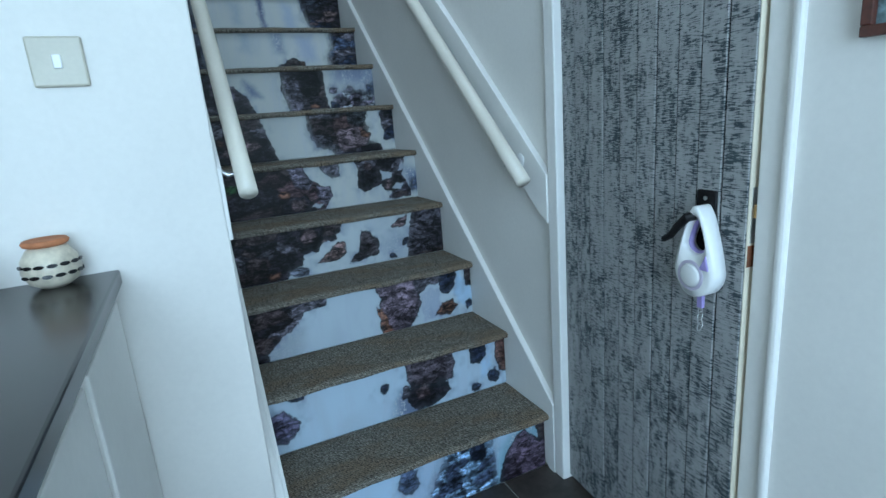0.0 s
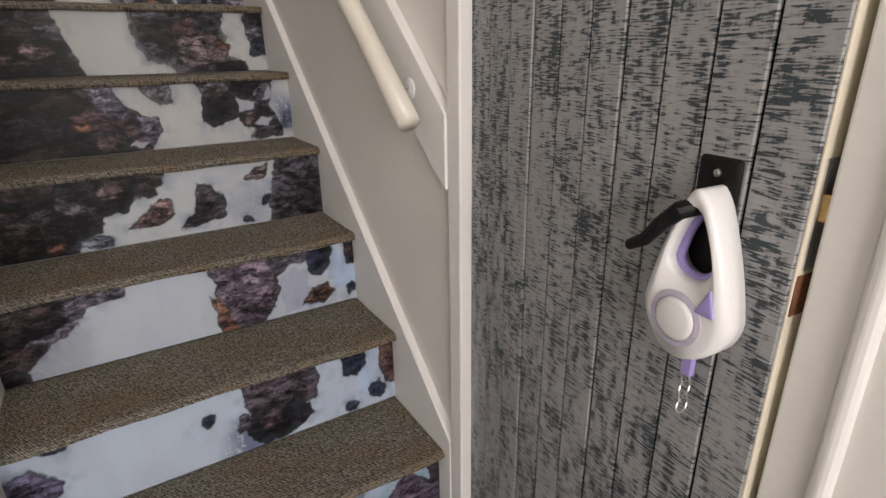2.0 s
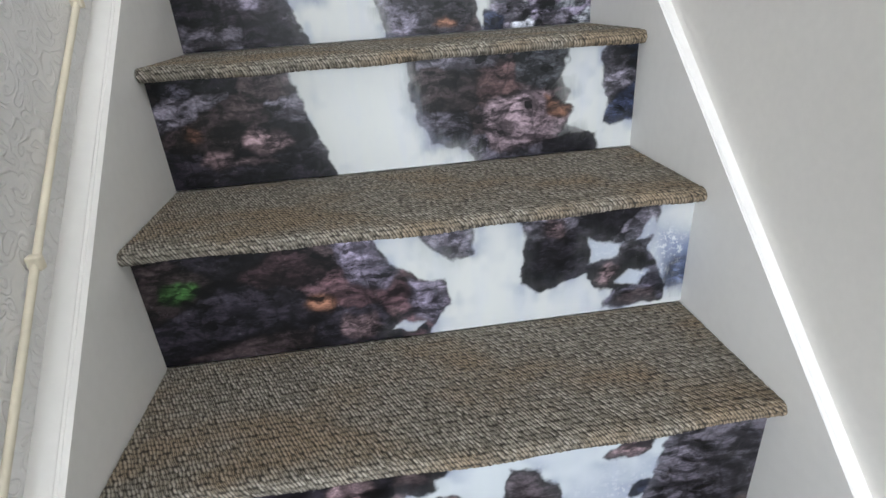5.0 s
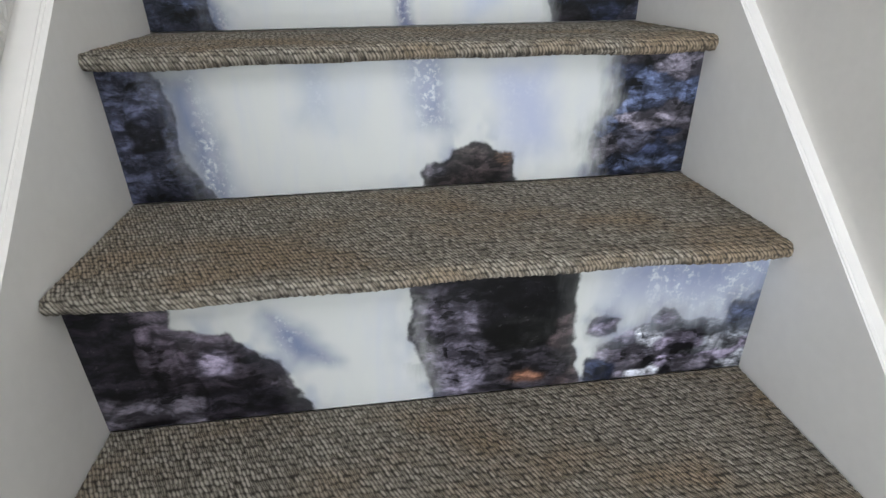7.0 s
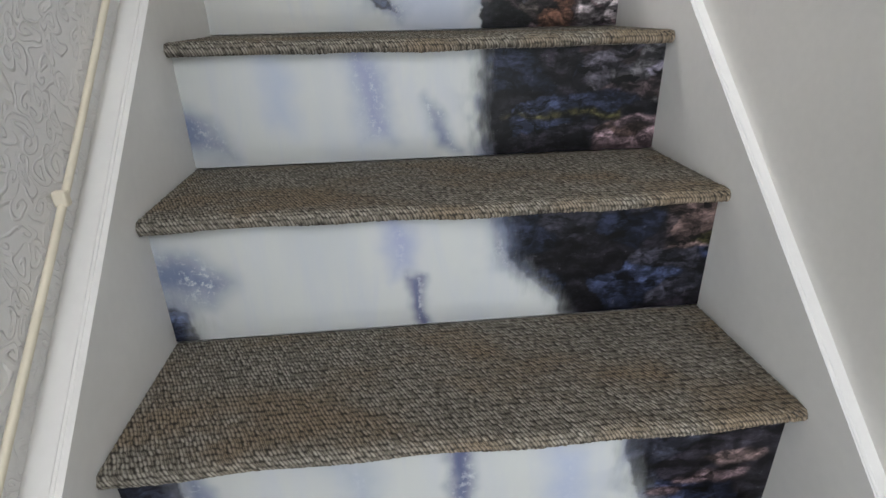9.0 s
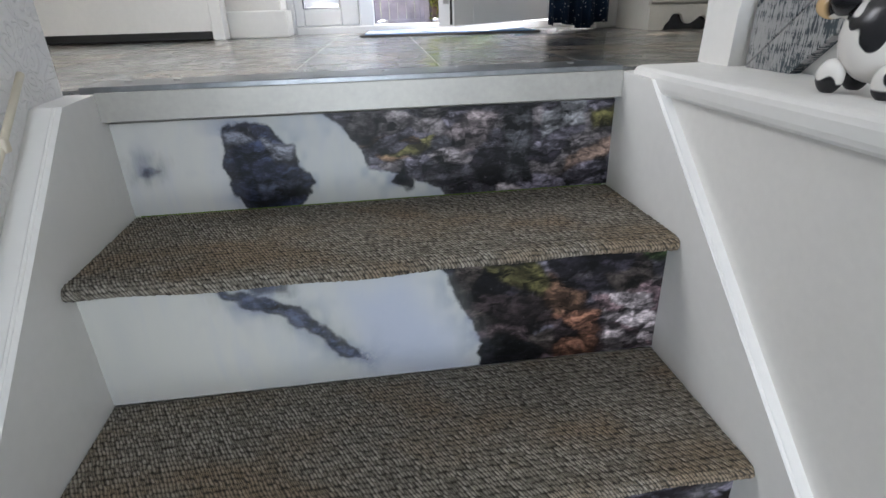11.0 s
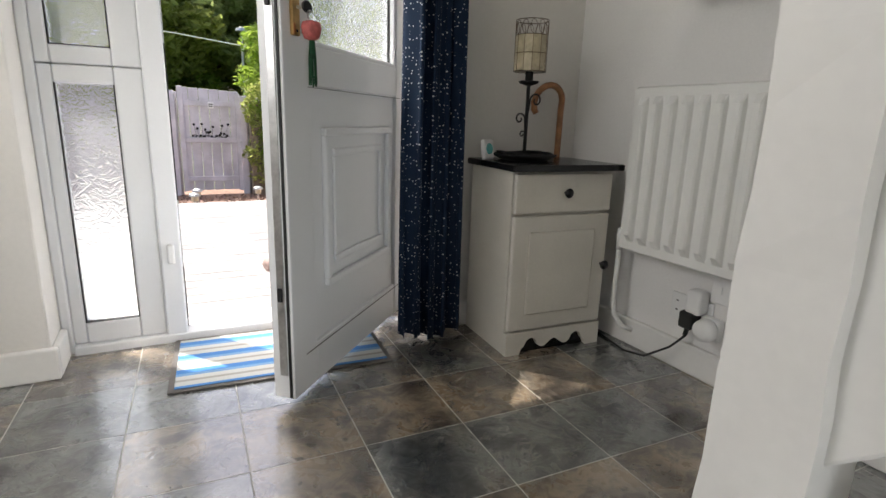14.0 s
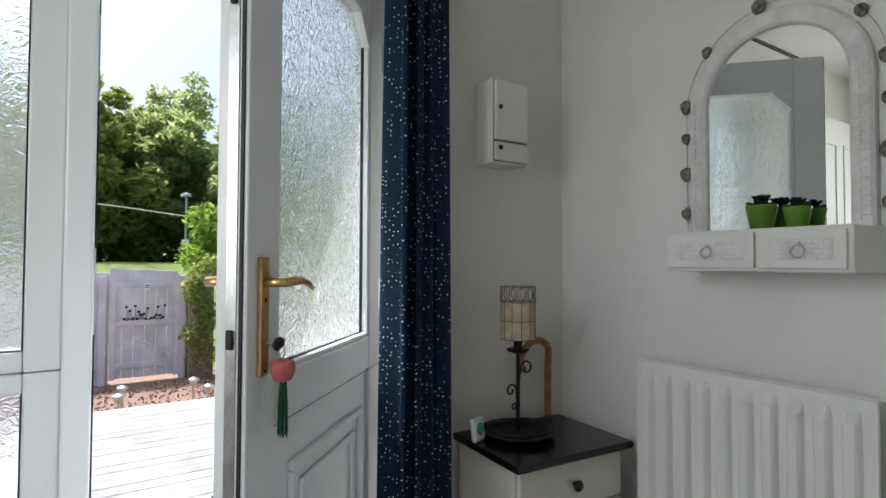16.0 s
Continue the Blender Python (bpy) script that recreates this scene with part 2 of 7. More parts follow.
def mural_material():
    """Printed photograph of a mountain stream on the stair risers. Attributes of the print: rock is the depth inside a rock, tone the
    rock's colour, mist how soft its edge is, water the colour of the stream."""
    m = material("printed_stream_mural", (0.5, 0.5, 0.5), 0.42)
    nt, b = nodes(m)
    co = nt.nodes.new("ShaderNodeNewGeometry").outputs["Position"]
    att = {}
    for key in ("rock", "tone", "mist", "water"):
        n = node(nt, "Attribute")
        n.attribute_name = key
        att[key] = n
    warp = node(nt, "TexNoise", Scale=26.0, Detail=2.0)
    nt.links.new(co, warp.inputs["Vector"])
    wv = mix_color(nt, 0.012, co, warp.outputs["Color"], "LINEAR_LIGHT")
    ragged = math_node(nt, "SUBTRACT", noise_node(nt, co, 90, 4, 0.62), 0.5)
    field = math_node(nt, "ADD", att["rock"].outputs["Fac"], math_node(nt, "MULTIPLY", ragged, 0.009))
    hard = smooth_node(nt, field, -0.0032, 0.0028)
    streak = math_node(nt, "SUBTRACT", noise_node(nt, scaled(nt, co, 60, 60, 16), 1.0, 5, 0.65), 0.5)
    wisp = math_node(nt, "ADD", att["rock"].outputs["Fac"], math_node(nt, "MULTIPLY", streak, 0.045))
    soft = smooth_node(nt, wisp, -0.03, 0.03)
    mix = nt.nodes.new("ShaderNodeMix")
    nt.links.new(att["mist"].outputs["Fac"], mix.inputs[0])
    nt.links.new(hard, mix.inputs[2])
    nt.links.new(soft, mix.inputs[3])
    mask = mix.outputs[0]
    # stone: chipped faces that catch the light, thin cracks and grit
    facet = node(nt, "TexVoronoi", Scale=46.0)
    facet.distance = "CHEBYCHEV"
    nt.links.new(scaled(nt, wv, 1, 1, 1.6), facet.inputs["Vector"])
    fc = node(nt, "SeparateColor")
    nt.links.new(facet.outputs["Color"], fc.inputs[0])
    grit = noise_node(nt, scaled(nt, co, 1, 1, 1.5), 110, 7, 0.7)
    broad = noise_node(nt, scaled(nt, wv, 1, 1, 2.4), 26, 8, 0.66)
    crack = node(nt, "TexVoronoi", Scale=24.0)
    crack.feature = "DISTANCE_TO_EDGE"
    nt.links.new(wv, crack.inputs["Vector"])
    cr = smooth_node(nt, crack.outputs["Distance"], 0.0, 0.09)
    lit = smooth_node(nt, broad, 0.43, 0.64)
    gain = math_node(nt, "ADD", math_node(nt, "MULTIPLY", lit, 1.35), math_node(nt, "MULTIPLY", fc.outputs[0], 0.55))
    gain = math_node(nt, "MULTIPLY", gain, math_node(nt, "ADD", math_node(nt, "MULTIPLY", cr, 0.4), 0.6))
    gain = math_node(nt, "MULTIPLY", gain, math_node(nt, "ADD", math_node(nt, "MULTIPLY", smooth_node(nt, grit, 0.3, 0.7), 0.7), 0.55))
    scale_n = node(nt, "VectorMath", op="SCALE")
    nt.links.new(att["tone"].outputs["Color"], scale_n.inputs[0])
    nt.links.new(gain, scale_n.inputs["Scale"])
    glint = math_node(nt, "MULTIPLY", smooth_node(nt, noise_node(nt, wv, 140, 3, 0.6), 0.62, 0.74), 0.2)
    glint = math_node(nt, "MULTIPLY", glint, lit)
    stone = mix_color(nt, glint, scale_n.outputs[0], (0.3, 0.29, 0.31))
    # stream: long soft falling threads
    veil = noise_node(nt, scaled(nt, co, 30, 30, 5.0), 1.0, 5, 0.6, 0.5)
    threads = math_node(nt, "MULTIPLY", smooth_node(nt, veil, 0.42, 0.72), 0.3)
    water = mix_color(nt, threads, att["water"].outputs["Color"], (0.4, 0.43, 0.52))
    spray = math_node(nt, "MULTIPLY", smooth_node(nt, noise_node(nt, co, 130, 5, 0.7), 0.5, 0.62), smooth_node(nt, veil, 0.35, 0.6))
    sep = node(nt, "SeparateColor")
    nt.links.new(att["water"].outputs["Color"], sep.inputs[0])
    tinted = math_node(nt, "SUBTRACT", 1.0, smooth_node(nt, sep.outputs[0], 0.18, 0.46))
    water = mix_color(nt, math_node(nt, "MULTIPLY", spray, tinted), water, (0.5, 0.52, 0.54))
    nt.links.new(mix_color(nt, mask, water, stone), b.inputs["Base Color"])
    b.inputs["Specular IOR Level"].default_value = 0.22
    bp = node(nt, "Bump", Strength=0.08, Distance=0.004)
    nt.links.new(noise_node(nt, scaled(nt, co, 5, 5, 22), 1.0, 2), bp.inputs["Height"])
    nt.links.new(bp.outputs["Normal"], b.inputs["Normal"])
    return m


MURAL = mural_material()


def slate_material():
    """Vinyl tile printed as riven slate: blue-grey to rust brown, semi-gloss with shallow clefts."""
    m = material("riven_slate_tile", (0.1, 0.1, 0.1), 0.3)
    nt, b = nodes(m)
    co = node(nt, "TexCoord").outputs["Object"]
    rnd = node(nt, "ObjectInfo").outputs["Random"]
    comb = node(nt, "CombineXYZ")
    for i, k in enumerate((13.0, 29.0, 7.0)):
        nt.links.new(math_node(nt, "MULTIPLY", rnd, k), comb.inputs[i])
    vec = node(nt, "VectorMath", op="ADD")
    nt.links.new(co, vec.inputs[0])
    nt.links.new(comb.outputs[0], vec.inputs[1])
    v = vec.outputs[0]
    big = noise_node(nt, v, 6, 8, 0.62, 0.3)
    vein = noise_node(nt, v, 15, 9, 0.68, 0.7)
    cloud = noise_node(nt, scaled(nt, v, 1.3, 1, 1), 5, 6, 0.65, 0.8)
    warmth = math_node(nt, "ADD", math_node(nt, "MULTIPLY", cloud, 0.5), math_node(nt, "MULTIPLY", rnd, 0.55))
    c = mix_color(nt, smooth_node(nt, big, 0.34, 0.66), (0.014, 0.017, 0.018), (0.17, 0.178, 0.165))
    c = mix_color(nt, smooth_node(nt, warmth, 0.44, 0.66), c, mix_color(nt, smooth_node(nt, big, 0.36, 0.64), (0.03, 0.02, 0.013), (0.27, 0.205, 0.135)))
    c = mix_color(nt, math_node(nt, "MULTIPLY", smooth_node(nt, vein, 0.5, 0.68), 0.7), c, (0.014, 0.013, 0.011))
    c = mix_color(nt, math_node(nt, "MULTIPLY", smooth_node(nt, math_node(nt, "SUBTRACT", 1.0, vein), 0.58, 0.72), 0.55), c, (0.33, 0.31, 0.27))
    nt.links.new(c, b.inputs["Base Color"])
    h = math_node(nt, "ADD", smooth_node(nt, vein, 0.42, 0.6), math_node(nt, "MULTIPLY", noise_node(nt, v, 60, 4), 0.5))
    bp = node(nt, "Bump", Strength=0.3, Distance=0.003)
    nt.links.new(h, bp.inputs["Height"])
    nt.links.new(bp.outputs["Normal"], b.inputs["Normal"])
    nt.links.new(math_node(nt, "MULTIPLY_ADD", vein, 0.2), b.inputs["Roughness"])
    b.inputs["Roughness"].links[0].from_node.inputs[2].default_value = 0.18
    b.inputs["Specular IOR Level"].default_value = 0.6
    b.inputs["Coat Weight"].default_value, b.inputs["Coat Roughness"].default_value, b.inputs["Coat IOR"].default_value = 1.0, 0.2, 2.5
    return m


SLATE = slate_material()


def glass_material(name, rough, bumpy):
    m = bpy.data.materials.new(name)
    m.use_nodes = True
    nt, b = nodes(m)
    b.inputs["Base Color"].default_value = (0.93, 0.97, 0.97, 1)
    b.inputs["Roughness"].default_value, b.inputs["Transmission Weight"].default_value = rough, 1.0
    b.inputs["IOR"].default_value = 1.2
    if bumpy:
        co = node(nt, "TexCoord").outputs["Object"]
        warp = node(nt, "TexNoise", Scale=14.0, Detail=2.0)
        nt.links.new(co, warp.inputs["Vector"])
        v = mix_color(nt, 0.06, co, warp.outputs["Color"], "LINEAR_LIGHT")
        vo = node(nt, "TexVoronoi", Scale=44.0)
        vo.feature = "DISTANCE_TO_EDGE"
        nt.links.new(v, vo.inputs["Vector"])
        h = smooth_node(nt, vo.outputs["Distance"], 0.0, 0.16)
        h = math_node(nt, "ADD", h, math_node(nt, "MULTIPLY", noise_node(nt, co, 60, 2), 0.3))
        bp = node(nt, "Bump", Strength=bumpy, Distance=0.0045)
        nt.links.new(h, bp.inputs["Height"])
        nt.links.new(bp.outputs["Normal"], b.inputs["Normal"])
        tr = node(nt, "BsdfTranslucent", Color=(0.9, 0.94, 0.94, 1))
        nt.links.new(bp.outputs["Normal"], tr.inputs["Normal"])
        mix = node(nt, "MixShader", Fac=0.06)
        nt.links.new(b.outputs[0], mix.inputs[1])
        nt.links.new(tr.outputs[0], mix.inputs[2])
        nt.links.new(mix.outputs[0], nt.nodes["Material Output"].inputs["Surface"])
    return m


FROST = glass_material("pebbled_obscure_glass", 0.26, 0.45)


def curtain_material():
    m = material("navy_spotted_cloth", (0.012, 0.02, 0.055), 0.8, vary=0.2, scale=10)
    nt, b = nodes(m)
    uv = node(nt, "TexCoord").outputs["UV"]
    vo = node(nt, "TexVoronoi", Scale=1.0, Randomness=0.5)
    nt.links.new(uv, vo.inputs["Vector"])
    dot = math_node(nt, "SUBTRACT", 1.0, smooth_node(nt, vo.outputs["Distance"], 0.15, 0.22))
    cell = node(nt, "SeparateColor")
    nt.links.new(vo.outputs["Color"], cell.inputs[0])
    dot = math_node(nt, "MULTIPLY", dot, smooth_node(nt, cell.outputs[0], 0.0, 0.2))
    weave = noise_node(nt, uv, 9, 2)
    cloth = mix_color(nt, weave, (0.005, 0.013, 0.032), (0.011, 0.028, 0.064))
    nt.links.new(mix_color(nt, dot, cloth, (0.62, 0.64, 0.66)), b.inputs["Base Color"])
    b.inputs["Specular IOR Level"].default_value = 0.2
    return m


CURTAIN = curtain_material()


def striped_material():
    """Door mat: stripes of blue, pale grey and sand along x."""
    m = material("striped_mat_weave", (0.5, 0.5, 0.5), 0.9, vary=0.1, fine=400)
    nt, b = nodes(m)
    co = node(nt, "TexCoord").outputs["Object"]
    sep = node(nt, "SeparateXYZ")
    nt.links.new(co, sep.inputs[0])
    saw = math_node(nt, "FRACT", math_node(nt, "MULTIPLY", sep.outputs[1], 9.6))
    ramp = node(nt, "ValToRGB")
    cr = ramp.color_ramp
    cr.interpolation = "CONSTANT"
    cols = ((0.0, (0.06, 0.25, 0.62)), (0.26, (0.62, 0.62, 0.58)), (0.5, (0.4, 0.39, 0.34)), (0.62, (0.66, 0.66, 0.62)), (0.84, (0.2, 0.4, 0.66)))
    cr.elements[0].color = (*cols[0][1], 1)
    cr.elements[1].position, cr.elements[1].color = cols[1][0], (*cols[1][1], 1)
    for p, c in cols[2:]:
        cr.elements.new(p).color = (*c, 1)
    nt.links.new(saw, ramp.inputs["Fac"])
    weave = noise_node(nt, scaled(nt, co, 300, 900, 1), 1.0, 2)
    nt.links.new(mix_color(nt, math_node(nt, "MULTIPLY", weave, 0.35), ramp.outputs["Color"], (0.1, 0.1, 0.1)), b.inputs["Base Color"])
    return m


MAT = striped_material()
WEATHERED = material("weathered_grey_wood", (0.32, 0.312, 0.305), 0.85, vary=0.16, scale=5, bump=0.4, fine=70)
FENCE = material("lilac_grey_fence_paint", (0.6, 0.575, 0.61), 0.85, vary=0.1, scale=5, bump=0.4, fine=70)
GRAVEL = material("red_brown_gravel", (0.25, 0.16, 0.12), 0.95, vary=0.35, scale=60, bump=0.9, fine=160)
GRASS = material("sunlit_grass", (0.12, 0.17, 0.03), 0.9, vary=0.25, scale=3, bump=0.6)
BARK = material("grey_bark", (0.1, 0.085, 0.07), 0.95, vary=0.3, scale=8, bump=0.6, fine=40)


def leaf_material(name, a, c):
    m = material(name, a, 0.55, vary=0.2)
    nt, b = nodes(m)
    geo = node(nt, "NewGeometry").outputs["Random Per Island"]
    col = mix_color(nt, geo, a, c)
    nt.links.new(col, b.inputs["Base Color"])
    tr = node(nt, "BsdfTranslucent")
    nt.links.new(col, tr.inputs["Color"])
    mix = node(nt, "MixShader", Fac=0.68)
    out = nt.nodes["Material Output"]
    nt.links.new(b.outputs[0], mix.inputs[1])
    nt.links.new(tr.outputs[0], mix.inputs[2])
    nt.links.new(mix.outputs[0], out.inputs["Surface"])
    return m


LEAF = leaf_material("broad_leaves", (0.22, 0.27, 0.055), (0.46, 0.5, 0.16))
LEAF_PALE = leaf_material("pale_birch_leaves", (0.27, 0.33, 0.11), (0.45, 0.52, 0.22))
LEAF_LIME = leaf_material("lime_shrub_leaves", (0.16, 0.26, 0.03), (0.32, 0.42, 0.07))

# ---- building tools ----


def part(name, bm, mat, parent=None, label="", smooth=False):
    me = bpy.data.meshes.new(name)
    bm.to_mesh(me)
    bm.free()
    if mat:
        me.materials.append(mat)
    if smooth:
        for p in me.polygons:
            p.use_smooth = True
    ob = new(name, me)
    ob.parent = parent
    if label:
        ob["label"] = label
    return ob


def thing(name, label, category, m=None, group=""):
    ob = new(name)
    ob.empty_display_size = 0.05
    if m is not None:
        ob.matrix_world = m
    return tagged(ob, label, category, group)


def box(x0, x1, y0, y1, z0, z1, bevel=0.0, bm=None, segments=2):
    own = bmesh.new()
    bmesh.ops.create_cube(own, size=1.0)
    for v in own.verts:
        v.co = ((x0 + x1) / 2 + v.co.x * (x1 - x0), (y0 + y1) / 2 + v.co.y * (y1 - y0), (z0 + z1) / 2 + v.co.z * (z1 - z0))
    if bevel:
        bmesh.ops.bevel(own, geom=own.edges[:], offset=bevel, segments=segments, affect="EDGES", profile=0.5)
    return join(bm, own)


def join(bm, own):
    if bm is None:
        return own
    me = bpy.data.meshes.new("tmp")
    own.to_mesh(me)
    own.free()
    bm.from_mesh(me)
    bpy.data.meshes.remove(me)
    return bm


def lathe(profile, steps=24, bm=None, m=None):
    """A turned body from (radius, height) pairs."""
    own = bmesh.new()
    rings = []
    for r, z in profile:
        rings.append([own.verts.new((r * math.cos(2 * math.pi * i / steps), r * math.sin(2 * math.pi * i / steps), z)) for i in range(steps)])
    for a, b in zip(rings, rings[1:]):
        for i in range(steps):
            own.faces.new((a[i], a[(i + 1) % steps], b[(i + 1) % steps], b[i]))
    own.faces.new(list(reversed(rings[0])))
    own.faces.new(rings[-1])
    if m is not None:
        bmesh.ops.transform(own, matrix=m, verts=own.verts)
    return join(bm, own)


def tube(points, radius, steps=10, bm=None):
    """A round bar along a line of points; radius a number or one a point."""
    own = bmesh.new()
    pts = [Vector(p) for p in points]
    rad = radius if isinstance(radius, (list, tuple)) else [radius] * len(pts)
    rings = []
    side = None
    for i, p in enumerate(pts):
        d = (pts[min(i + 1, len(pts) - 1)] - pts[max(i - 1, 0)]).normalized()
        if side is None:
            side = d.orthogonal().normalized()
        side = (side - d * side.dot(d)).normalized()
        up = d.cross(side)
        rings.append([own.verts.new(p + rad[i] * (math.cos(2 * math.pi * k / steps) * side + math.sin(2 * math.pi * k / steps) * up)) for k in range(steps)])
    for a, b in zip(rings, rings[1:]):
        for k in range(steps):
            own.faces.new((a[k], a[(k + 1) % steps], b[(k + 1) % steps], b[k]))
    own.faces.new(list(reversed(rings[0])))
    own.faces.new(rings[-1])
    return join(bm, own)


def prism(outline, axis, a, b, bevel=0.0, bm=None):
    """A flat outline of 2D points pushed from a to b along an axis (0 x, 1 y, 2 z); the outline's axes are the other two, in order."""
    own = bmesh.new()

    def at(p, c):
        q = list(p)
        q.insert(axis, c)
        return own.verts.new(q)
    lo, hi = [at(p, a) for p in outline], [at(p, b) for p in outline]
    n = len(outline)
    own.faces.new(lo)
    own.faces.new(list(reversed(hi)))
    for i in range(n):
        own.faces.new((lo[(i + 1) % n], lo[i], hi[i], hi[(i + 1) % n]))
    bmesh.ops.recalc_face_normals(own, faces=own.faces)
    if bevel:
        bmesh.ops.bevel(own, geom=own.edges[:], offset=bevel, segments=2, affect="EDGES", profile=0.5)
    return join(bm, own)


def structure(name, bm, mat, label, category="wall", smooth=False):
    return tagged(part(name, bm, mat, smooth=smooth), label, category, kind="structure")


# ---- measures ----
RISE, GOING, W = 0.20, 0.22, 0.80      # stairs
N = 13
TOP = N * RISE                          # hall floor
CEIL = TOP + 2.35
HX0, HX1 = -1.35, 1.45                  # hall, side to side
BACK = 3.95                             # wall beside the front door
FRAME_Y = 4.2

# ---- lower room and stairwell shell ----
structure("floor_lower", box(-2.7, 0.55, -3.7, 0.0, -0.12, -0.004), GROUT, "lower room floor under dark tiles", "floor")
structure("wall_lower_left", box(-2.82, -2.7, -3.7, -0.05, -0.1, 2.4), WALL, "plain painted lower room wall")
# The opening is assumed, out of view, and holds the lower room's fill lamp.
bm = box(-2.7, -1.75, -3.82, -3.7, -0.1, 2.4)
box(0.05, 0.55, -3.82, -3.7, -0.1, 2.4, bm=bm)
box(-1.75, 0.05, -3.82, -3.7, -0.1, 0.9, bm=bm)
box(-1.75, 0.05, -3.82, -3.7, 2.1, 2.4, bm=bm)
structure("wall_lower_window", bm, WALL, "painted wall with a wide assumed window opening out of view")
structure("wall_beside_stairs", box(-2.7, -0.43, -0.05, 0.09, -0.1, 2.4, 0.004), WALL, "white painted wall beside the stair foot")
structure("ceiling_lower", box(-2.82, 0.55, -3.82, -0.05, 2.4, 2.56), CEILING, "white lower ceiling", "ceiling")
structure("wall_stair_left", box(-0.56, -0.44, 0.09, 2.62, -0.1, CEIL), WALLPAPER, "white embossed scroll wallpaper on the stair wall")
# End wall left open where the stair fill lamp was added.
bm = box(-0.54, -0.35, -0.05, 0.0, 2.56, CEIL)
box(0.35, 1.6, -0.05, 0.0, 2.56, CEIL, bm=bm)
box(-0.35, 0.35, -0.05, 0.0, 2.56, 2.75, bm=bm)
box(-0.35, 0.35, -0.05, 0.0, 3.95, CEIL, bm=bm)
structure("wall_stair_end", bm, WALL, "plain stairwell end wall with an unseen opening added for fill light")
structure("wall_stair_right", box(0.42, 0.56, -0.045, 2.6, -0.1, TOP - 0.03), WALL, "smooth white wall beside the stairs")
structure("wall_lower_right", box(0.395, 0.56, -3.7, -0.715, -0.1, 2.4), WALL, "smooth white wall beside the cupboard door")
structure("wall_over_cupboard", box(0.425, 0.56, -0.72, -0.045, 2.06, 2.4), WALL, "white wall above the cupboard door")
structure("wall_cupboard_back", box(0.56, 0.6, -0.75, 0.0, -0.1, 2.4), WALL, "dim cupboard inside")
# hall shell
structure("floor_hall", box(HX0 - 0.1, 1.6, 2.646, 4.3, TOP - 0.2, TOP - 0.0008), GROUT, "hall floor under slate tiles", "floor")
structure("floor_under_flight", box(0.56, 1.6, -0.05, 2.62, TOP - 0.2, TOP - 0.004), GROUT, "hall floor under the upper flight", "floor")
structure("wall_right", box(HX1, 1.6, 0.0, 4.3, TOP - 0.1, CEIL), FAINT_PAPER, "pale wall behind the radiator and mirror")
structure("wall_back_right", box(0.9, HX1, BACK, 4.3, TOP - 0.1, CEIL), WALL, "pale wall behind the small cabinet")
structure("wall_over_door", box(-0.3, 0.9, BACK + 0.08, 4.3, TOP + 2.07, CEIL), WALL, "wall above the front door")
structure("wall_back_left", box(HX0, -0.3, 4.03, 4.3, TOP - 0.1, CEIL, 0.006), WALL, "pale wall beside the glazed frame")
# Gap in the unseen side wall, made up for the hall fill lamp.
bm = box(HX0 - 0.12, HX0, 2.5, 2.8, TOP - 0.1, CEIL)
box(HX0 - 0.12, HX0, 3.6, 4.3, TOP - 0.1, CEIL, bm=bm)
box(HX0 - 0.12, HX0, 2.8, 3.6, TOP - 0.1, TOP + 1.0, bm=bm)
box(HX0 - 0.12, HX0, 2.8, 3.6, TOP + 2.1, CEIL, bm=bm)
structure("wall_hall_left", bm, WALL, "plain hall side wall with an unseen opening added for fill light")
structure("wall_hall_near", box(HX0, -0.54, 2.5, 2.62, TOP - 0.1, CEIL), WALL, "plain hall wall beside the stairwell")
structure("ceiling_hall", box(HX0 - 0.12, 1.6, -0.05, 4.3, CEIL, CEIL + 0.1), CEILING, "white hall ceiling", "ceiling")

# ---- stairs ----
stairs = thing("staircase", "straight staircase with looped carpet treads and stream mural risers", "stairs")


def tread_mesh(depth, seed):
    """A carpet pad wrapped round the nosing, its loops standing up in rows."""
    rnd = np.random.RandomState(seed)
    nx = 172
    path = [(depth * (1 - i / 44), 0.0, (0, 1)) for i in range(45)]
    r = 0.0095
    for i in range(1, 7):
        a = math.pi * i / 6
        path.append((-r * math.sin(a), -r + r * math.cos(a), (-math.sin(a), math.cos(a))))
    ny = len(path)
    h = rnd.rand(ny, nx + 1) * 0.0011 + 0.0007 * ((np.add.outer(np.arange(ny), np.arange(nx + 1)) % 2))
    verts, faces = [], []
    for j, (y, z, nrm) in enumerate(path):
        for i in range(nx + 1):
            x = -W / 2 + 0.001 + (W - 0.002) * i / nx
            sag = 0.0015 * math.sin(x * 9 + seed) + 0.001 * math.sin(x * 31 + seed)
            verts.append((x, y + nrm[0] * h[j, i] + (sag if j > 40 else 0), z + nrm[1] * h[j, i] - 0.003 + (sag if j > 40 else 0)))
    for j in range(ny - 1):
        for i in range(nx):
            a = j * (nx + 1) + i
            faces.append((a, a + nx + 1, a + nx + 2, a + 1))
    me = bpy.data.meshes.new("tread_carpet")
    me.from_pydata(verts, [], faces)
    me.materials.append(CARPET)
    return me


NOSE = 0.018
for k in range(1, N):
    ob = new("tread_carpet", tread_mesh(GOING + NOSE, k))
    ob.parent, ob.location = stairs, (0, (k - 1) * GOING - NOSE, k * RISE)
    board = part("tread_board", box(-W / 2, W / 2, (k - 1) * GOING - NOSE + 0.004, k * GOING, k * RISE - 0.0225, k * RISE - 0.01), CARPET, stairs)

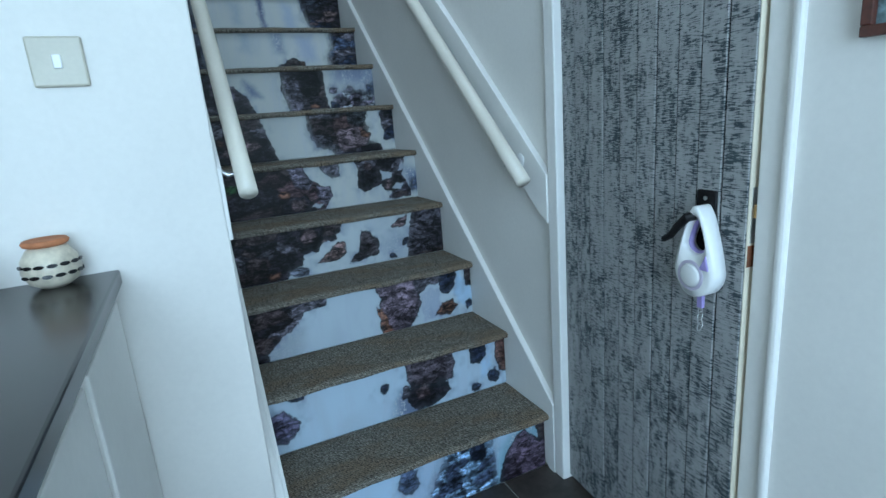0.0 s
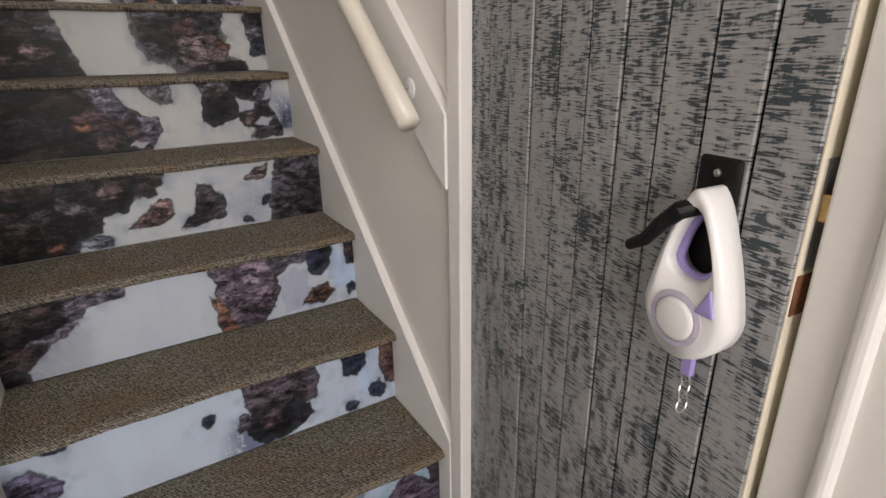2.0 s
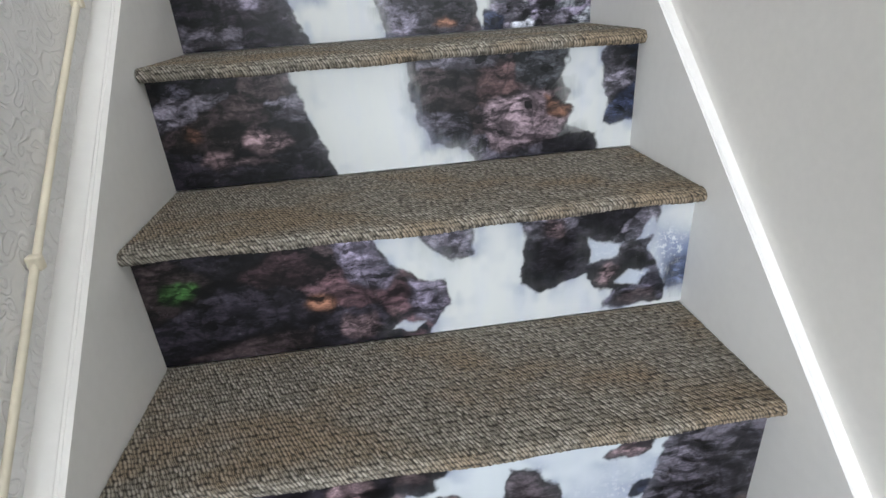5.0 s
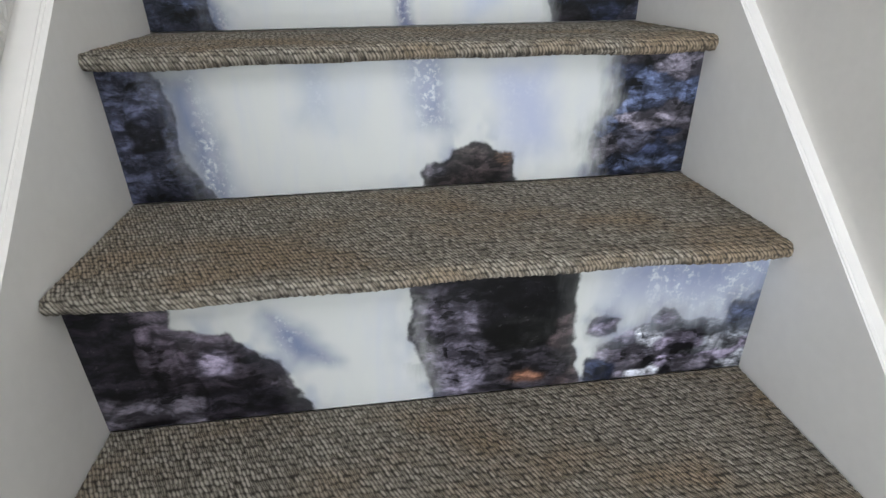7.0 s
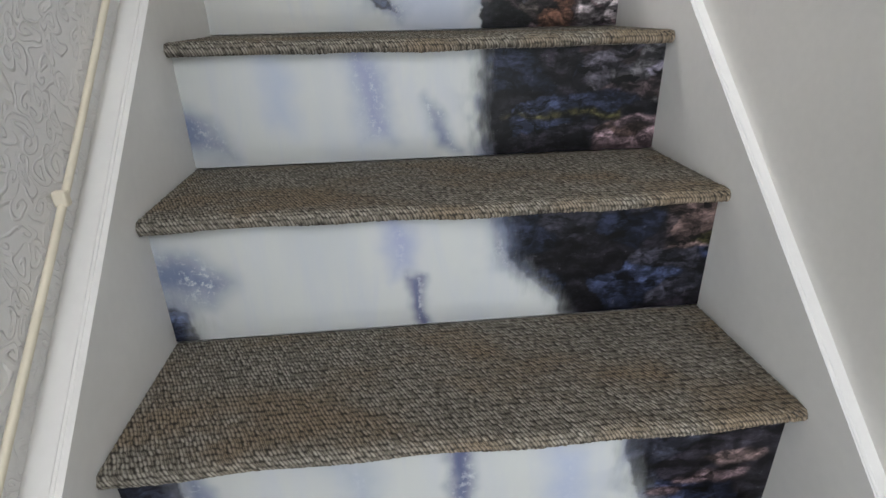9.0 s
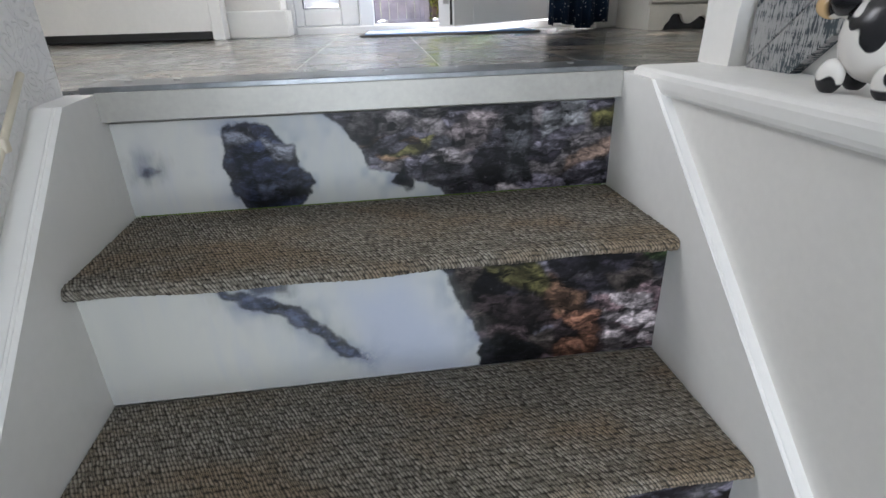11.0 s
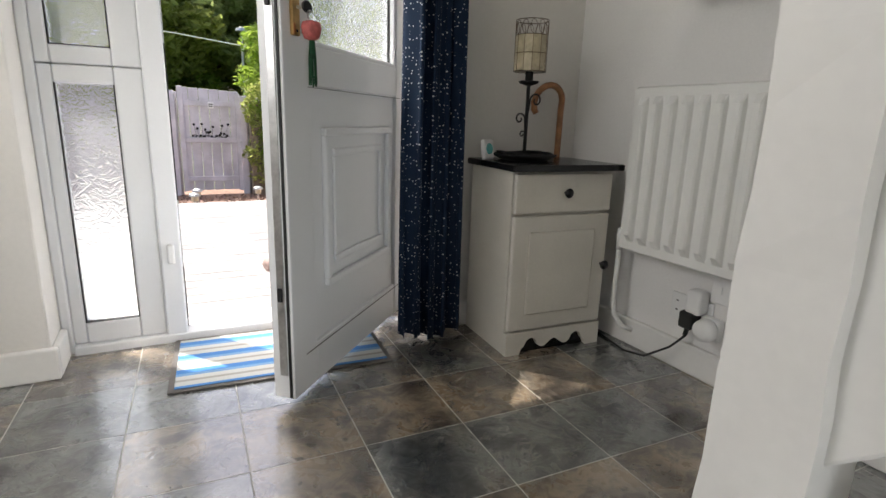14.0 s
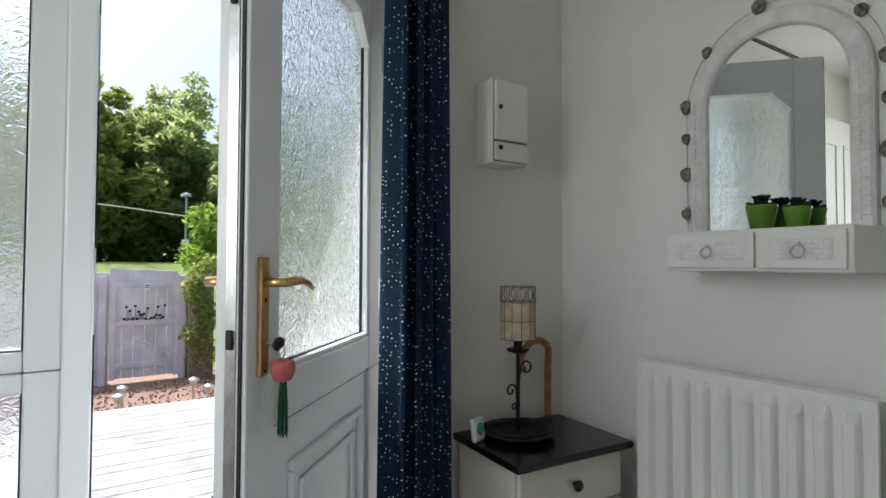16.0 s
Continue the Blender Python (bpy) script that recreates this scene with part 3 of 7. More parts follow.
GREY, PINK, RUST, DEEP, BLUE, MOSS = (0.12, 0.11, 0.135), (0.2, 0.14, 0.15), (0.17, 0.085, 0.055), (0.016, 0.014, 0.019), (0.06, 0.075, 0.13), (0.12, 0.11, 0.04)
BROWN, SLATE_BLUE, PALE, LILAC_ROCK = (0.055, 0.04, 0.042), (0.026, 0.033, 0.065), (0.3, 0.26, 0.265), (0.17, 0.15, 0.2)
FOAM, VEIL, MILK, POOL_DAYLIGHT = (0.49, 0.505, 0.485), (0.14, 0.17, 0.26), (0.35, 0.385, 0.43), (0.4, 0.53, 0.7)


def value_noise(x, y, seed):
    """Smooth noise of -1 to 1 on arrays."""
    xi, yi = np.floor(x), np.floor(y)
    fx, fy = x - xi, y - yi
    fx, fy = fx * fx * (3 - 2 * fx), fy * fy * (3 - 2 * fy)

    def at(a, b):
        h = np.sin(a * 127.1 + b * 311.7 + seed * 74.7) * 43758.5453
        return (h - np.floor(h)) * 2 - 1
    low = at(xi, yi) * (1 - fx) + at(xi + 1, yi) * fx
    high = at(xi, yi + 1) * (1 - fx) + at(xi + 1, yi + 1) * fx
    return low * (1 - fy) + high * fy


def inside(px, py, outline):
    """Depth inside a closed outline, in metres, negative outside."""
    best, odd = np.full(px.shape, 9.0), np.zeros(px.shape, bool)
    for (ax, ay), (bx, by) in zip(outline, outline[1:] + outline[:1]):
        dx, dy = bx - ax, by - ay
        t = np.clip(((px - ax) * dx + (py - ay) * dy) / (dx * dx + dy * dy + 1e-12), 0, 1)
        best = np.minimum(best, np.hypot(px - ax - t * dx, py - ay - t * dy))
        if ay != by:
            odd ^= ((ay > py) != (by > py)) & (px < (py - ay) * dx / dy + ax)
    return np.where(odd, best, -best)


def ease(x, lo, hi):
    t = np.clip((x - lo) / (hi - lo), 0, 1)
    return t * t * (3 - 2 * t)


def bank(points, tones, size=0.05, mist=0.12):
    """A rocky bank: a heap of boulders of the given size and colours."""
    return ("bank", points, tones, size, mist)


def rock(points, tone, mist=0.12):
    return ("rock", points, tone, 0, mist)


def stone(u, v, w, h, tone, mist=0.15):
    """A rounded boulder, uneven: centre and half sizes."""
    return ("rock", [(u + w * math.cos(a) * (1 + 0.16 * math.sin(3 * a + u * 40)), v + h * math.sin(a) * (1 + 0.14 * math.cos(2 * a + u * 70))) for a in [0.7 * i for i in range(9)]], tone, 0, mist)


def stream(points, tone=FOAM, soft=0.012):
    """Water over what was drawn before it, and its tint."""
    return ("stream", points, tone, soft, 0)


def tint(points, tone, soft=0.03):
    """A tint in the water alone."""
    return ("tint", points, tone, soft, 0)


def riser(k, *layers):
    """One printed riser; outlines are in parts of its width and height, from its lower left corner."""
    nx, nz = 250, 56
    top = RISE - 0.022 if k < N else RISE - 0.052
    uu, vv = np.meshgrid(np.linspace(0, 1, nx + 1), np.linspace(0, 1, nz + 1))
    x, z = uu * W, vv * top
    wx = x + 0.006 * value_noise(x * 38, z * 38, k) + 0.003 * value_noise(x * 95, z * 95, k + 20)
    wz = z + 0.006 * value_noise(x * 38, z * 38, k + 40) + 0.003 * value_noise(x * 95, z * 95, k + 60)
    field, fog = np.full(x.shape, -0.15), np.zeros(x.shape)
    tone = np.zeros(x.shape + (3,)) + DEEP
    # Blue daylight at the stair foot is mixed into the lower risers' water colour.
    low = max(0.0, 1 - k / 5)
    wet = np.zeros(x.shape + (3,)) + np.array(FOAM) * (1 - low) + np.array(POOL_DAYLIGHT) * low
    for i, (kind, points, colour, size, mist) in enumerate(layers):
        d = inside(wx, wz, [(-0.05 if u <= 0 else 1.05 * W if u >= 1 else u * W, -0.05 if v <= 0 else top + 0.05 if v >= 1 else v * top) for u, v in points])
        if kind in ("bank", "rock"):
            a = ease(d, -0.002 - 0.02 * mist, 0.002 + 0.01 * mist)[..., None]
            if kind == "bank":
                rs = np.random.RandomState(k * 17 + i)
                n = int(0.27 / size ** 2)
                cx, cz, pick, lift = rs.uniform(-0.05, W + 0.05, n), rs.uniform(-0.05, 0.25, n), rs.randint(0, len(colour), n), rs.uniform(0.5, 1.9, n)
                tilt = rs.uniform(0.6, 1.5, n)
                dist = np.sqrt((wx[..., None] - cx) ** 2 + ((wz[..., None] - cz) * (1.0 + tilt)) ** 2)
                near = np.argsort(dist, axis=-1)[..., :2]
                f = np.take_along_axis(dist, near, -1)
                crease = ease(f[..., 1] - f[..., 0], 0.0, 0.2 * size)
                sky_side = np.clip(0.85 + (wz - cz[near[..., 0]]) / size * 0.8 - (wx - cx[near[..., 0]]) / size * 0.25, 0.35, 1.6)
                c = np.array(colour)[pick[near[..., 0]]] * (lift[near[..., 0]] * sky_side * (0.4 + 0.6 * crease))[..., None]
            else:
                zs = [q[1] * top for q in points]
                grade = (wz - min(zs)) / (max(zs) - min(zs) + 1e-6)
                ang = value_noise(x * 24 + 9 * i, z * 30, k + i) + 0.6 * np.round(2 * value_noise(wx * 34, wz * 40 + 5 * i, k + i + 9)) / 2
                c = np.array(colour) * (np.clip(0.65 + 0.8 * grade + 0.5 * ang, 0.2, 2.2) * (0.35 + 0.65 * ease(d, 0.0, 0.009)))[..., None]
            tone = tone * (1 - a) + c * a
            fog = np.where(d > np.minimum(field, 0.0) - 0.001, mist, fog)
            field = np.maximum(field, d)
        else:
            a = ease(d, -size, size)[..., None]
            wet = wet * (1 - a) + np.array(colour) * a
            if kind == "stream":
                field = np.minimum(field, -d)
    # broken water and spray round the rocks
    churn = value_noise(x * 30, z * 22, k + 80) + 0.6 * value_noise(x * 75, z * 60, k + 90)
    near = (np.exp(np.minimum(field, 0) / 0.02) * ease(churn, -0.1, 0.8))[..., None] * 0.7
    wet = wet * (1 - near) + np.array((0.2, 0.23, 0.33)) * near
    drift = (0.25 * ease(value_noise(x * 9, z * 6, k + 70) + 0.5 * value_noise(x * 26, z * 9, k + 75), 0.0, 0.9))[..., None]
    wet = wet * (1 - drift) + np.array(MILK) * drift
    verts = np.stack([x.ravel() - W / 2, np.zeros(x.size), z.ravel()], 1)
    j, i = np.mgrid[0:nz, 0:nx]
    a = (j * (nx + 1) + i).ravel()
    faces = np.stack([a, a + 1, a + nx + 2, a + nx + 1], 1)
    me = bpy.data.meshes.new("riser_mural")
    me.from_pydata(verts.tolist(), [], faces.tolist())
    me.attributes.new("rock", "FLOAT", "POINT").data.foreach_set("value", field.ravel().astype(np.float32))
    me.attributes.new("mist", "FLOAT", "POINT").data.foreach_set("value", fog.ravel().astype(np.float32))
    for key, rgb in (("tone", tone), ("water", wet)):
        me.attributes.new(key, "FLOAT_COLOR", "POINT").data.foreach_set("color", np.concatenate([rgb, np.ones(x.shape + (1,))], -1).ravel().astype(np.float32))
    me.materials.append(MURAL)
    ob = new("riser_mural", me)
    ob.parent, ob.location = stairs, (0, (k - 1) * GOING, (k - 1) * RISE)


riser(1, tint([(0.35, 0), (0.45, 0.9), (0.7, 1), (0.74, 0)], (0.36, 0.46, 0.62)), bank([(0.46, 0), (0.5, 0.5), (0.6, 1), (0.75, 1), (0.78, 0)], (BLUE, (0.28, 0.4, 0.58), (0.3, 0.42, 0.6), (0.26, 0.36, 0.52)), 0.035, 0.6), stone(0.41, 0.72, 0.045, 0.22, BLUE, 0.3), stone(0.585, 0.55, 0.035, 0.2, BLUE, 0.6), stone(0.63, 0.93, 0.02, 0.1, SLATE_BLUE),
      stone(0.7, 0.78, 0.035, 0.2, SLATE_BLUE), stone(0.72, 0.25, 0.05, 0.15, BLUE, 0.5), tint([(0.75, 0), (0.79, 0.7), (0.93, 1), (1, 1), (0.86, 0)], (0.2, 0.33, 0.42)),
      rock([(0.76, 0), (0.8, 0.35), (0.85, 0.78), (0.91, 0.88), (0.96, 0.62), (1, 0.6), (1, 0)], (0.12, 0.09, 0.13)), rock([(0.95, 1), (1, 1), (1, 0.55), (0.97, 0.5)], BROWN))
riser(2, stone(0.045, 0.45, 0.055, 0.27, (0.1, 0.09, 0.15)), stone(0.1, 0.97, 0.03, 0.14, SLATE_BLUE), stone(0.44, 0.62, 0.02, 0.11, SLATE_BLUE), tint([(0.45, 0), (0.5, 0.5), (0.58, 0.4), (0.6, 0)], VEIL),
      rock([(0.52, 1), (0.73, 1), (0.76, 0.72), (0.74, 0.45), (0.64, 0.38), (0.55, 0.45)], (0.085, 0.07, 0.085)), rock([(0.52, 0.4), (0.56, 0.05), (0.66, 0.02), (0.73, 0.22), (0.72, 0.42), (0.6, 0.5)], DEEP),
      stone(0.605, 0.36, 0.035, 0.13, PINK), stone(0.53, 0.42, 0.02, 0.15, GREY), stone(0.59, 0.1, 0.03, 0.09, DEEP), rock([(0.81, 1), (0.9, 1), (0.91, 0.75), (0.88, 0.55), (0.83, 0.62)], SLATE_BLUE),
      tint([(0.9, 1), (0.95, 1), (0.92, 0.3), (0.87, 0.2)], POOL_DAYLIGHT, 0.01), rock([(0.96, 1), (1, 1), (1, 0.2), (0.97, 0.3), (0.95, 0.6)], (0.1, 0.055, 0.045)), stone(0.94, 0.22, 0.03, 0.14, SLATE_BLUE), stone(0.85, 0.1, 0.025, 0.08, BLUE))
riser(3, bank([(0, 1), (0.36, 1), (0.31, 0.84), (0.22, 0.76), (0.17, 0.5), (0.12, 0.36), (0.05, 0.1), (0, 0.05)], (DEEP, BROWN, GREY), 0.07), tint([(0.02, 0), (0.1, 0.4), (0.22, 0.5), (0.18, 0)], MILK), stone(0.02, 0.08, 0.04, 0.13, DEEP),
      rock([(0.53, 1), (0.55, 0.5), (0.54, 0.1), (0.6, 0), (0.7, 0.1), (0.74, 0.45), (0.71, 1)], (0.17, 0.135, 0.17)), rock([(0.53, 0.55), (0.56, 0.5), (0.59, 0.05), (0.56, 0), (0.54, 0.15)], RUST), rock([(0.69, 1), (0.85, 1), (0.85, 0.8), (0.77, 0.78), (0.73, 0.6)], GREY),
      stream([(0.74, 0.6), (0.79, 0.7), (0.84, 0.66), (0.84, 0.08), (0.75, 0.02)], (0.34, 0.38, 0.48), 0.006), rock([(0.84, 1), (0.93, 1), (0.92, 0.7), (0.88, 0.5), (0.84, 0.6)], SLATE_BLUE), rock([(0.8, 0.1), (0.84, 0.32), (0.9, 0.38), (0.93, 0.22), (0.88, 0.05)], RUST),
      tint([(0.93, 0.95), (0.97, 0.7), (1, 0.3), (0.95, 0.2), (0.9, 0.5)], POOL_DAYLIGHT, 0.01), rock([(0.96, 1), (1, 1), (1, 0.55), (0.97, 0.62)], BROWN), stone(0.98, 0.2, 0.02, 0.12, SLATE_BLUE))
riser(4, bank([(0, 1), (0.5, 1), (0.48, 0.78), (0.42, 0.66), (0.37, 0.5), (0.31, 0.42), (0.29, 0.22), (0.24, 0.14), (0.2, 0), (0, 0)], (DEEP, BROWN, DEEP, GREY, BROWN), 0.06), stone(0.33, 0.8, 0.035, 0.14, PINK), stone(0.44, 0.78, 0.035, 0.16, BROWN),
      stone(0.24, 0.6, 0.03, 0.1, GREY), stone(0.16, 0.1, 0.03, 0.08, RUST), stone(0.275, 0.1, 0.045, 0.1, (0.15, 0.16, 0.21)), rock([(0.36, 0.2), (0.41, 0.42), (0.46, 0.62), (0.5, 0.55), (0.5, 0.34), (0.46, 0.22)], (0.26, 0.17, 0.16)),
      rock([(0.51, 0.08), (0.55, 0.3), (0.58, 0.74), (0.62, 0.7), (0.66, 0.45), (0.66, 0.2), (0.58, 0.12)], (0.075, 0.062, 0.07)), rock([(0.73, 0.72), (0.77, 0.92), (0.82, 0.95), (0.8, 0.74), (0.75, 0.66)], PINK), stone(0.8, 0.38, 0.025, 0.1, SLATE_BLUE),
      stone(0.73, 0.08, 0.02, 0.08, SLATE_BLUE), tint([(0.68, 0.5), (0.8, 0.6), (0.8, 0.1), (0.7, 0)], MILK), bank([(0.8, 0), (0.81, 0.5), (0.83, 0.82), (0.86, 1), (1, 1), (1, 0)], (GREY, (0.1, 0.08, 0.075)), 0.16))
riser(5, bank([(0, 1), (0.36, 1), (0.42, 0.72), (0.47, 0.58), (0.52, 0.5), (0.54, 0.28), (0.5, 0.06), (0.48, 0), (0, 0)], (BROWN, (0.06, 0.035, 0.04), DEEP, BROWN), 0.085), rock([(0.3, 1), (0.37, 1), (0.44, 0.64), (0.42, 0.5), (0.36, 0.55)], LILAC_ROCK),
      rock([(0.45, 0.55), (0.52, 0.52), (0.54, 0.25), (0.5, 0.08), (0.46, 0.2)], LILAC_ROCK), stone(0.36, 0.16, 0.035, 0.16, PINK), stone(0.3, 0.42, 0.03, 0.1, RUST), stone(0.06, 0.68, 0.03, 0.09, (0.05, 0.13, 0.035)), stream([(0.44, 0.2), (0.48, 0.14), (0.46, 0.06), (0.42, 0.1)], FOAM, 0.003),
      rock([(0.46, 1), (0.58, 1), (0.58, 0.72), (0.54, 0.68), (0.5, 0.8)], GREY, 0.3), bank([(0.64, 1), (0.68, 0.8), (0.67, 0.4), (0.7, 0.28), (0.8, 0.4), (0.84, 0.05), (0.95, 0.02), (0.97, 0.2), (0.92, 0.55), (0.95, 1)], (DEEP, (0.06, 0.055, 0.075), GREY, DEEP), 0.05),
      stream([(0.8, 0.72), (0.87, 0.66), (0.86, 0.52), (0.8, 0.5)], MILK, 0.006), stream([(0.79, 0.3), (0.85, 0.2), (0.83, 0.04), (0.72, 0.05), (0.7, 0.2)], FOAM, 0.006), stream([(0.92, 0.9), (0.95, 0.72), (0.9, 0.66), (0.91, 0.8)], FOAM, 0.004), stream([(0.88, 0.4), (0.93, 0.34), (0.9, 0.22), (0.86, 0.26)], MILK, 0.004),
      stone(0.73, 0.86, 0.02, 0.12, PINK), stone(0.84, 0.36, 0.025, 0.11, PINK), stone(0.9, 0.1, 0.05, 0.09, BROWN), tint([(0.93, 0.8), (1, 0.6), (1, 0.1), (0.95, 0.2)], VEIL), stone(0.99, 0.3, 0.03, 0.16, BLUE, 0.7))
riser(6, bank([(0, 1), (0.245, 1), (0.29, 0.7), (0.31, 0.42), (0.36, 0), (0, 0)], (DEEP, (0.09, 0.085, 0.115), GREY, BROWN), 0.06), stone(0.2, 0.38, 0.05, 0.13, PINK), stone(0.1, 0.26, 0.035, 0.08, PINK), stone(0.06, 0.5, 0.02, 0.08, RUST), rock([(0, 0.15), (0.26, 0.2), (0.3, 0.02), (0.05, 0)], DEEP),
      bank([(0.5, 1), (0.52, 0.5), (0.55, 0.2), (0.63, 0.14), (0.66, 0), (0.9, 0), (0.86, 1)], (BROWN, (0.06, 0.055, 0.07), GREY), 0.075, 0.55), rock([(0.64, 0.9), (0.75, 0.95), (0.74, 0.5), (0.66, 0.5)], (0.05, 0.03, 0.03)),
      stream([(0.85, 1), (0.83, 0.82), (0.85, 0.62), (0.82, 0.3), (0.94, 0.1), (1, 0), (1, 1)], FOAM, 0.006), rock([(0.72, 1), (0.85, 1), (0.84, 0.76), (0.8, 0.64), (0.73, 0.7)], (0.05, 0.052, 0.06)), rock([(0.65, 0.45), (0.68, 0.62), (0.8, 0.66), (0.86, 0.4), (0.83, 0.16), (0.72, 0.06), (0.67, 0.12)], (0.16, 0.12, 0.135)),
      rock([(0.8, 0.6), (0.86, 0.42), (0.84, 0.32), (0.8, 0.4)], RUST), rock([(0.79, 0), (0.8, 0.16), (0.92, 0.18), (0.92, 0)], DEEP), bank([(0.94, 1), (0.92, 0.7), (0.94, 0.5), (0.93, 0.28), (1, 0.24), (1, 1)], (SLATE_BLUE, GREY), 0.05))
riser(7, bank([(0, 1), (0.11, 1), (0.13, 0.76), (0.2, 0.68), (0.25, 0.48), (0.28, 0.2), (0.31, 0), (0, 0)], (DEEP, DEEP, (0.06, 0.05, 0.065), GREY), 0.075), stone(0.17, 0.45, 0.025, 0.14, LILAC_ROCK), tint([(0.25, 0.8), (0.3, 0.7), (0.34, 0.4), (0.28, 0.45)], VEIL, 0.02),
      bank([(0.455, 1), (0.45, 0.6), (0.475, 0.25), (0.49, 0), (0.74, 0), (0.7, 0.3), (0.69, 1)], (DEEP, BROWN, (0.05, 0.045, 0.055)), 0.11, 0.2), rock([(0.455, 0.9), (0.56, 0.8), (0.56, 0.1), (0.5, 0), (0.47, 0.3)], (0.11, 0.1, 0.13), 0.6), stone(0.62, 0.5, 0.06, 0.16, (0.006, 0.006, 0.006)), stone(0.63, 0.1, 0.03, 0.07, RUST),
      tint([(0.74, 1), (1, 1), (1, 0.5), (0.85, 0.6), (0.76, 0.7)], (0.22, 0.25, 0.35), 0.05), tint([(0.74, 0.5), (0.84, 0.42), (0.92, 0.5), (1, 0.3), (0.9, 0.05), (0.78, 0.1)], (0.3, 0.33, 0.41), 0.03), bank([(0.73, 0), (0.74, 0.3), (0.79, 0.4), (0.86, 0.5), (0.96, 0.42), (1, 0.5), (1, 0)], (LILAC_ROCK, (0.3, 0.31, 0.34), GREY, (0.28, 0.3, 0.33)), 0.032, 0.6), rock([(0.71, 0), (0.73, 0.2), (0.77, 0.14), (0.79, 0)], SLATE_BLUE), stone(0.75, 0.47, 0.03, 0.09, LILAC_ROCK, 0.5), stone(0.81, 0.2, 0.022, 0.12, GREY), stone(0.88, 0.28, 0.04, 0.12, LILAC_ROCK), stone(0.85, 0.48, 0.03, 0.07, LILAC_ROCK, 0.6),
      rock([(0.83, 0), (0.87, 0.1), (0.95, 0.16), (0.98, 0)], GREY), rock([(1, 0.8), (0.96, 0.6), (0.95, 0.36), (1, 0.3)], BLUE, 0.6))
riser(8, rock([(0, 1), (0.06, 1), (0.1, 0.66), (0.105, 0.35), (0.16, 0), (0, 0)], (0.06, 0.066, 0.105), 0.45), rock([(0.03, 0.62), (0.08, 0.6), (0.08, 0.42), (0.02, 0.4)], (0.012, 0.012, 0.018)), tint([(0.08, 0.9), (0.14, 0.9), (0.18, 0), (0.12, 0.1)], VEIL, 0.03), tint([(0.47, 1), (0.53, 1), (0.55, 0.5), (0.5, 0.5)], VEIL, 0.03),
      tint([(0.62, 0.9), (0.72, 0.95), (0.74, 0.3), (0.67, 0.2)], (0.34, 0.37, 0.47), 0.035), tint([(0.3, 1), (0.36, 1), (0.36, 0.5), (0.3, 0.6)], MILK, 0.03), rock([(0.49, 0), (0.5, 0.14), (0.55, 0.22), (0.56, 0.32), (0.61, 0.36), (0.63, 0.28), (0.67, 0.26), (0.675, 0)], (0.04, 0.03, 0.03)), stone(0.65, 0.22, 0.02, 0.06, (0.14, 0.08, 0.05)),
      stone(0.52, 0.12, 0.02, 0.08, GREY), bank([(0.83, 1), (0.84, 0.62), (0.81, 0.35), (0.82, 0), (1, 0), (1, 1)], (BLUE, SLATE_BLUE, (0.05, 0.05, 0.07), GREY), 0.04, 0.8))
riser(9, rock([(0, 1), (0.06, 1), (0.09, 0.62), (0.12, 0.25), (0.14, 0), (0, 0)], (0.035, 0.04, 0.062), 0.4), stone(0.06, 0.2, 0.03, 0.1, BLUE, 0.6), tint([(0.07, 1), (0.11, 0.9), (0.16, 0), (0.12, 0)], VEIL, 0.02), tint([(0.45, 1), (0.5, 1), (0.505, 0.5), (0.52, 0), (0.49, 0), (0.475, 0.5)], (0.1, 0.115, 0.2), 0.014),
      tint([(0.3, 0.9), (0.36, 0.9), (0.36, 0.3), (0.32, 0.3)], MILK, 0.03), tint([(0.62, 0.9), (0.68, 0.8), (0.7, 0.2), (0.64, 0.1)], (0.36, 0.4, 0.5), 0.03), bank([(0.73, 1), (0.75, 0.7), (0.76, 0.45), (0.8, 0.2), (0.82, 0), (1, 0), (1, 1)], (DEEP, SLATE_BLUE, (0.04, 0.042, 0.06), DEEP), 0.06, 0.6), stone(0.93, 0.58, 0.05, 0.07, (0.3, 0.21, 0.2)), stone(0.9, 0.42, 0.06, 0.06, PINK),
      stone(0.82, 0.32, 0.03, 0.06, PINK))
riser(10, tint([(0, 0.85), (0.06, 0.75), (0.12, 0.5), (0.08, 0.35), (0, 0.5)], VEIL, 0.03), rock([(0, 0.4), (0.035, 0.3), (0.05, 0), (0, 0)], BLUE, 0.6), tint([(0.38, 1), (0.44, 0.9), (0.44, 0.55), (0.4, 0.5)], (0.3, 0.33, 0.46), 0.025), tint([(0.43, 0.5), (0.455, 0.45), (0.475, 0), (0.45, 0)], (0.09, 0.1, 0.19), 0.012),
      tint([(0.56, 1), (0.64, 1), (0.66, 0.4), (0.6, 0.5)], VEIL, 0.03), bank([(0.6, 1), (0.61, 0.55), (0.66, 0.34), (0.71, 0.12), (0.74, 0), (1, 0), (1, 1)], (DEEP, SLATE_BLUE, (0.034, 0.033, 0.045), DEEP), 0.07, 0.75), bank([(0.88, 1), (0.92, 0.6), (1, 0.55), (1, 1)], (BROWN, (0.14, 0.095, 0.085), MOSS), 0.035))
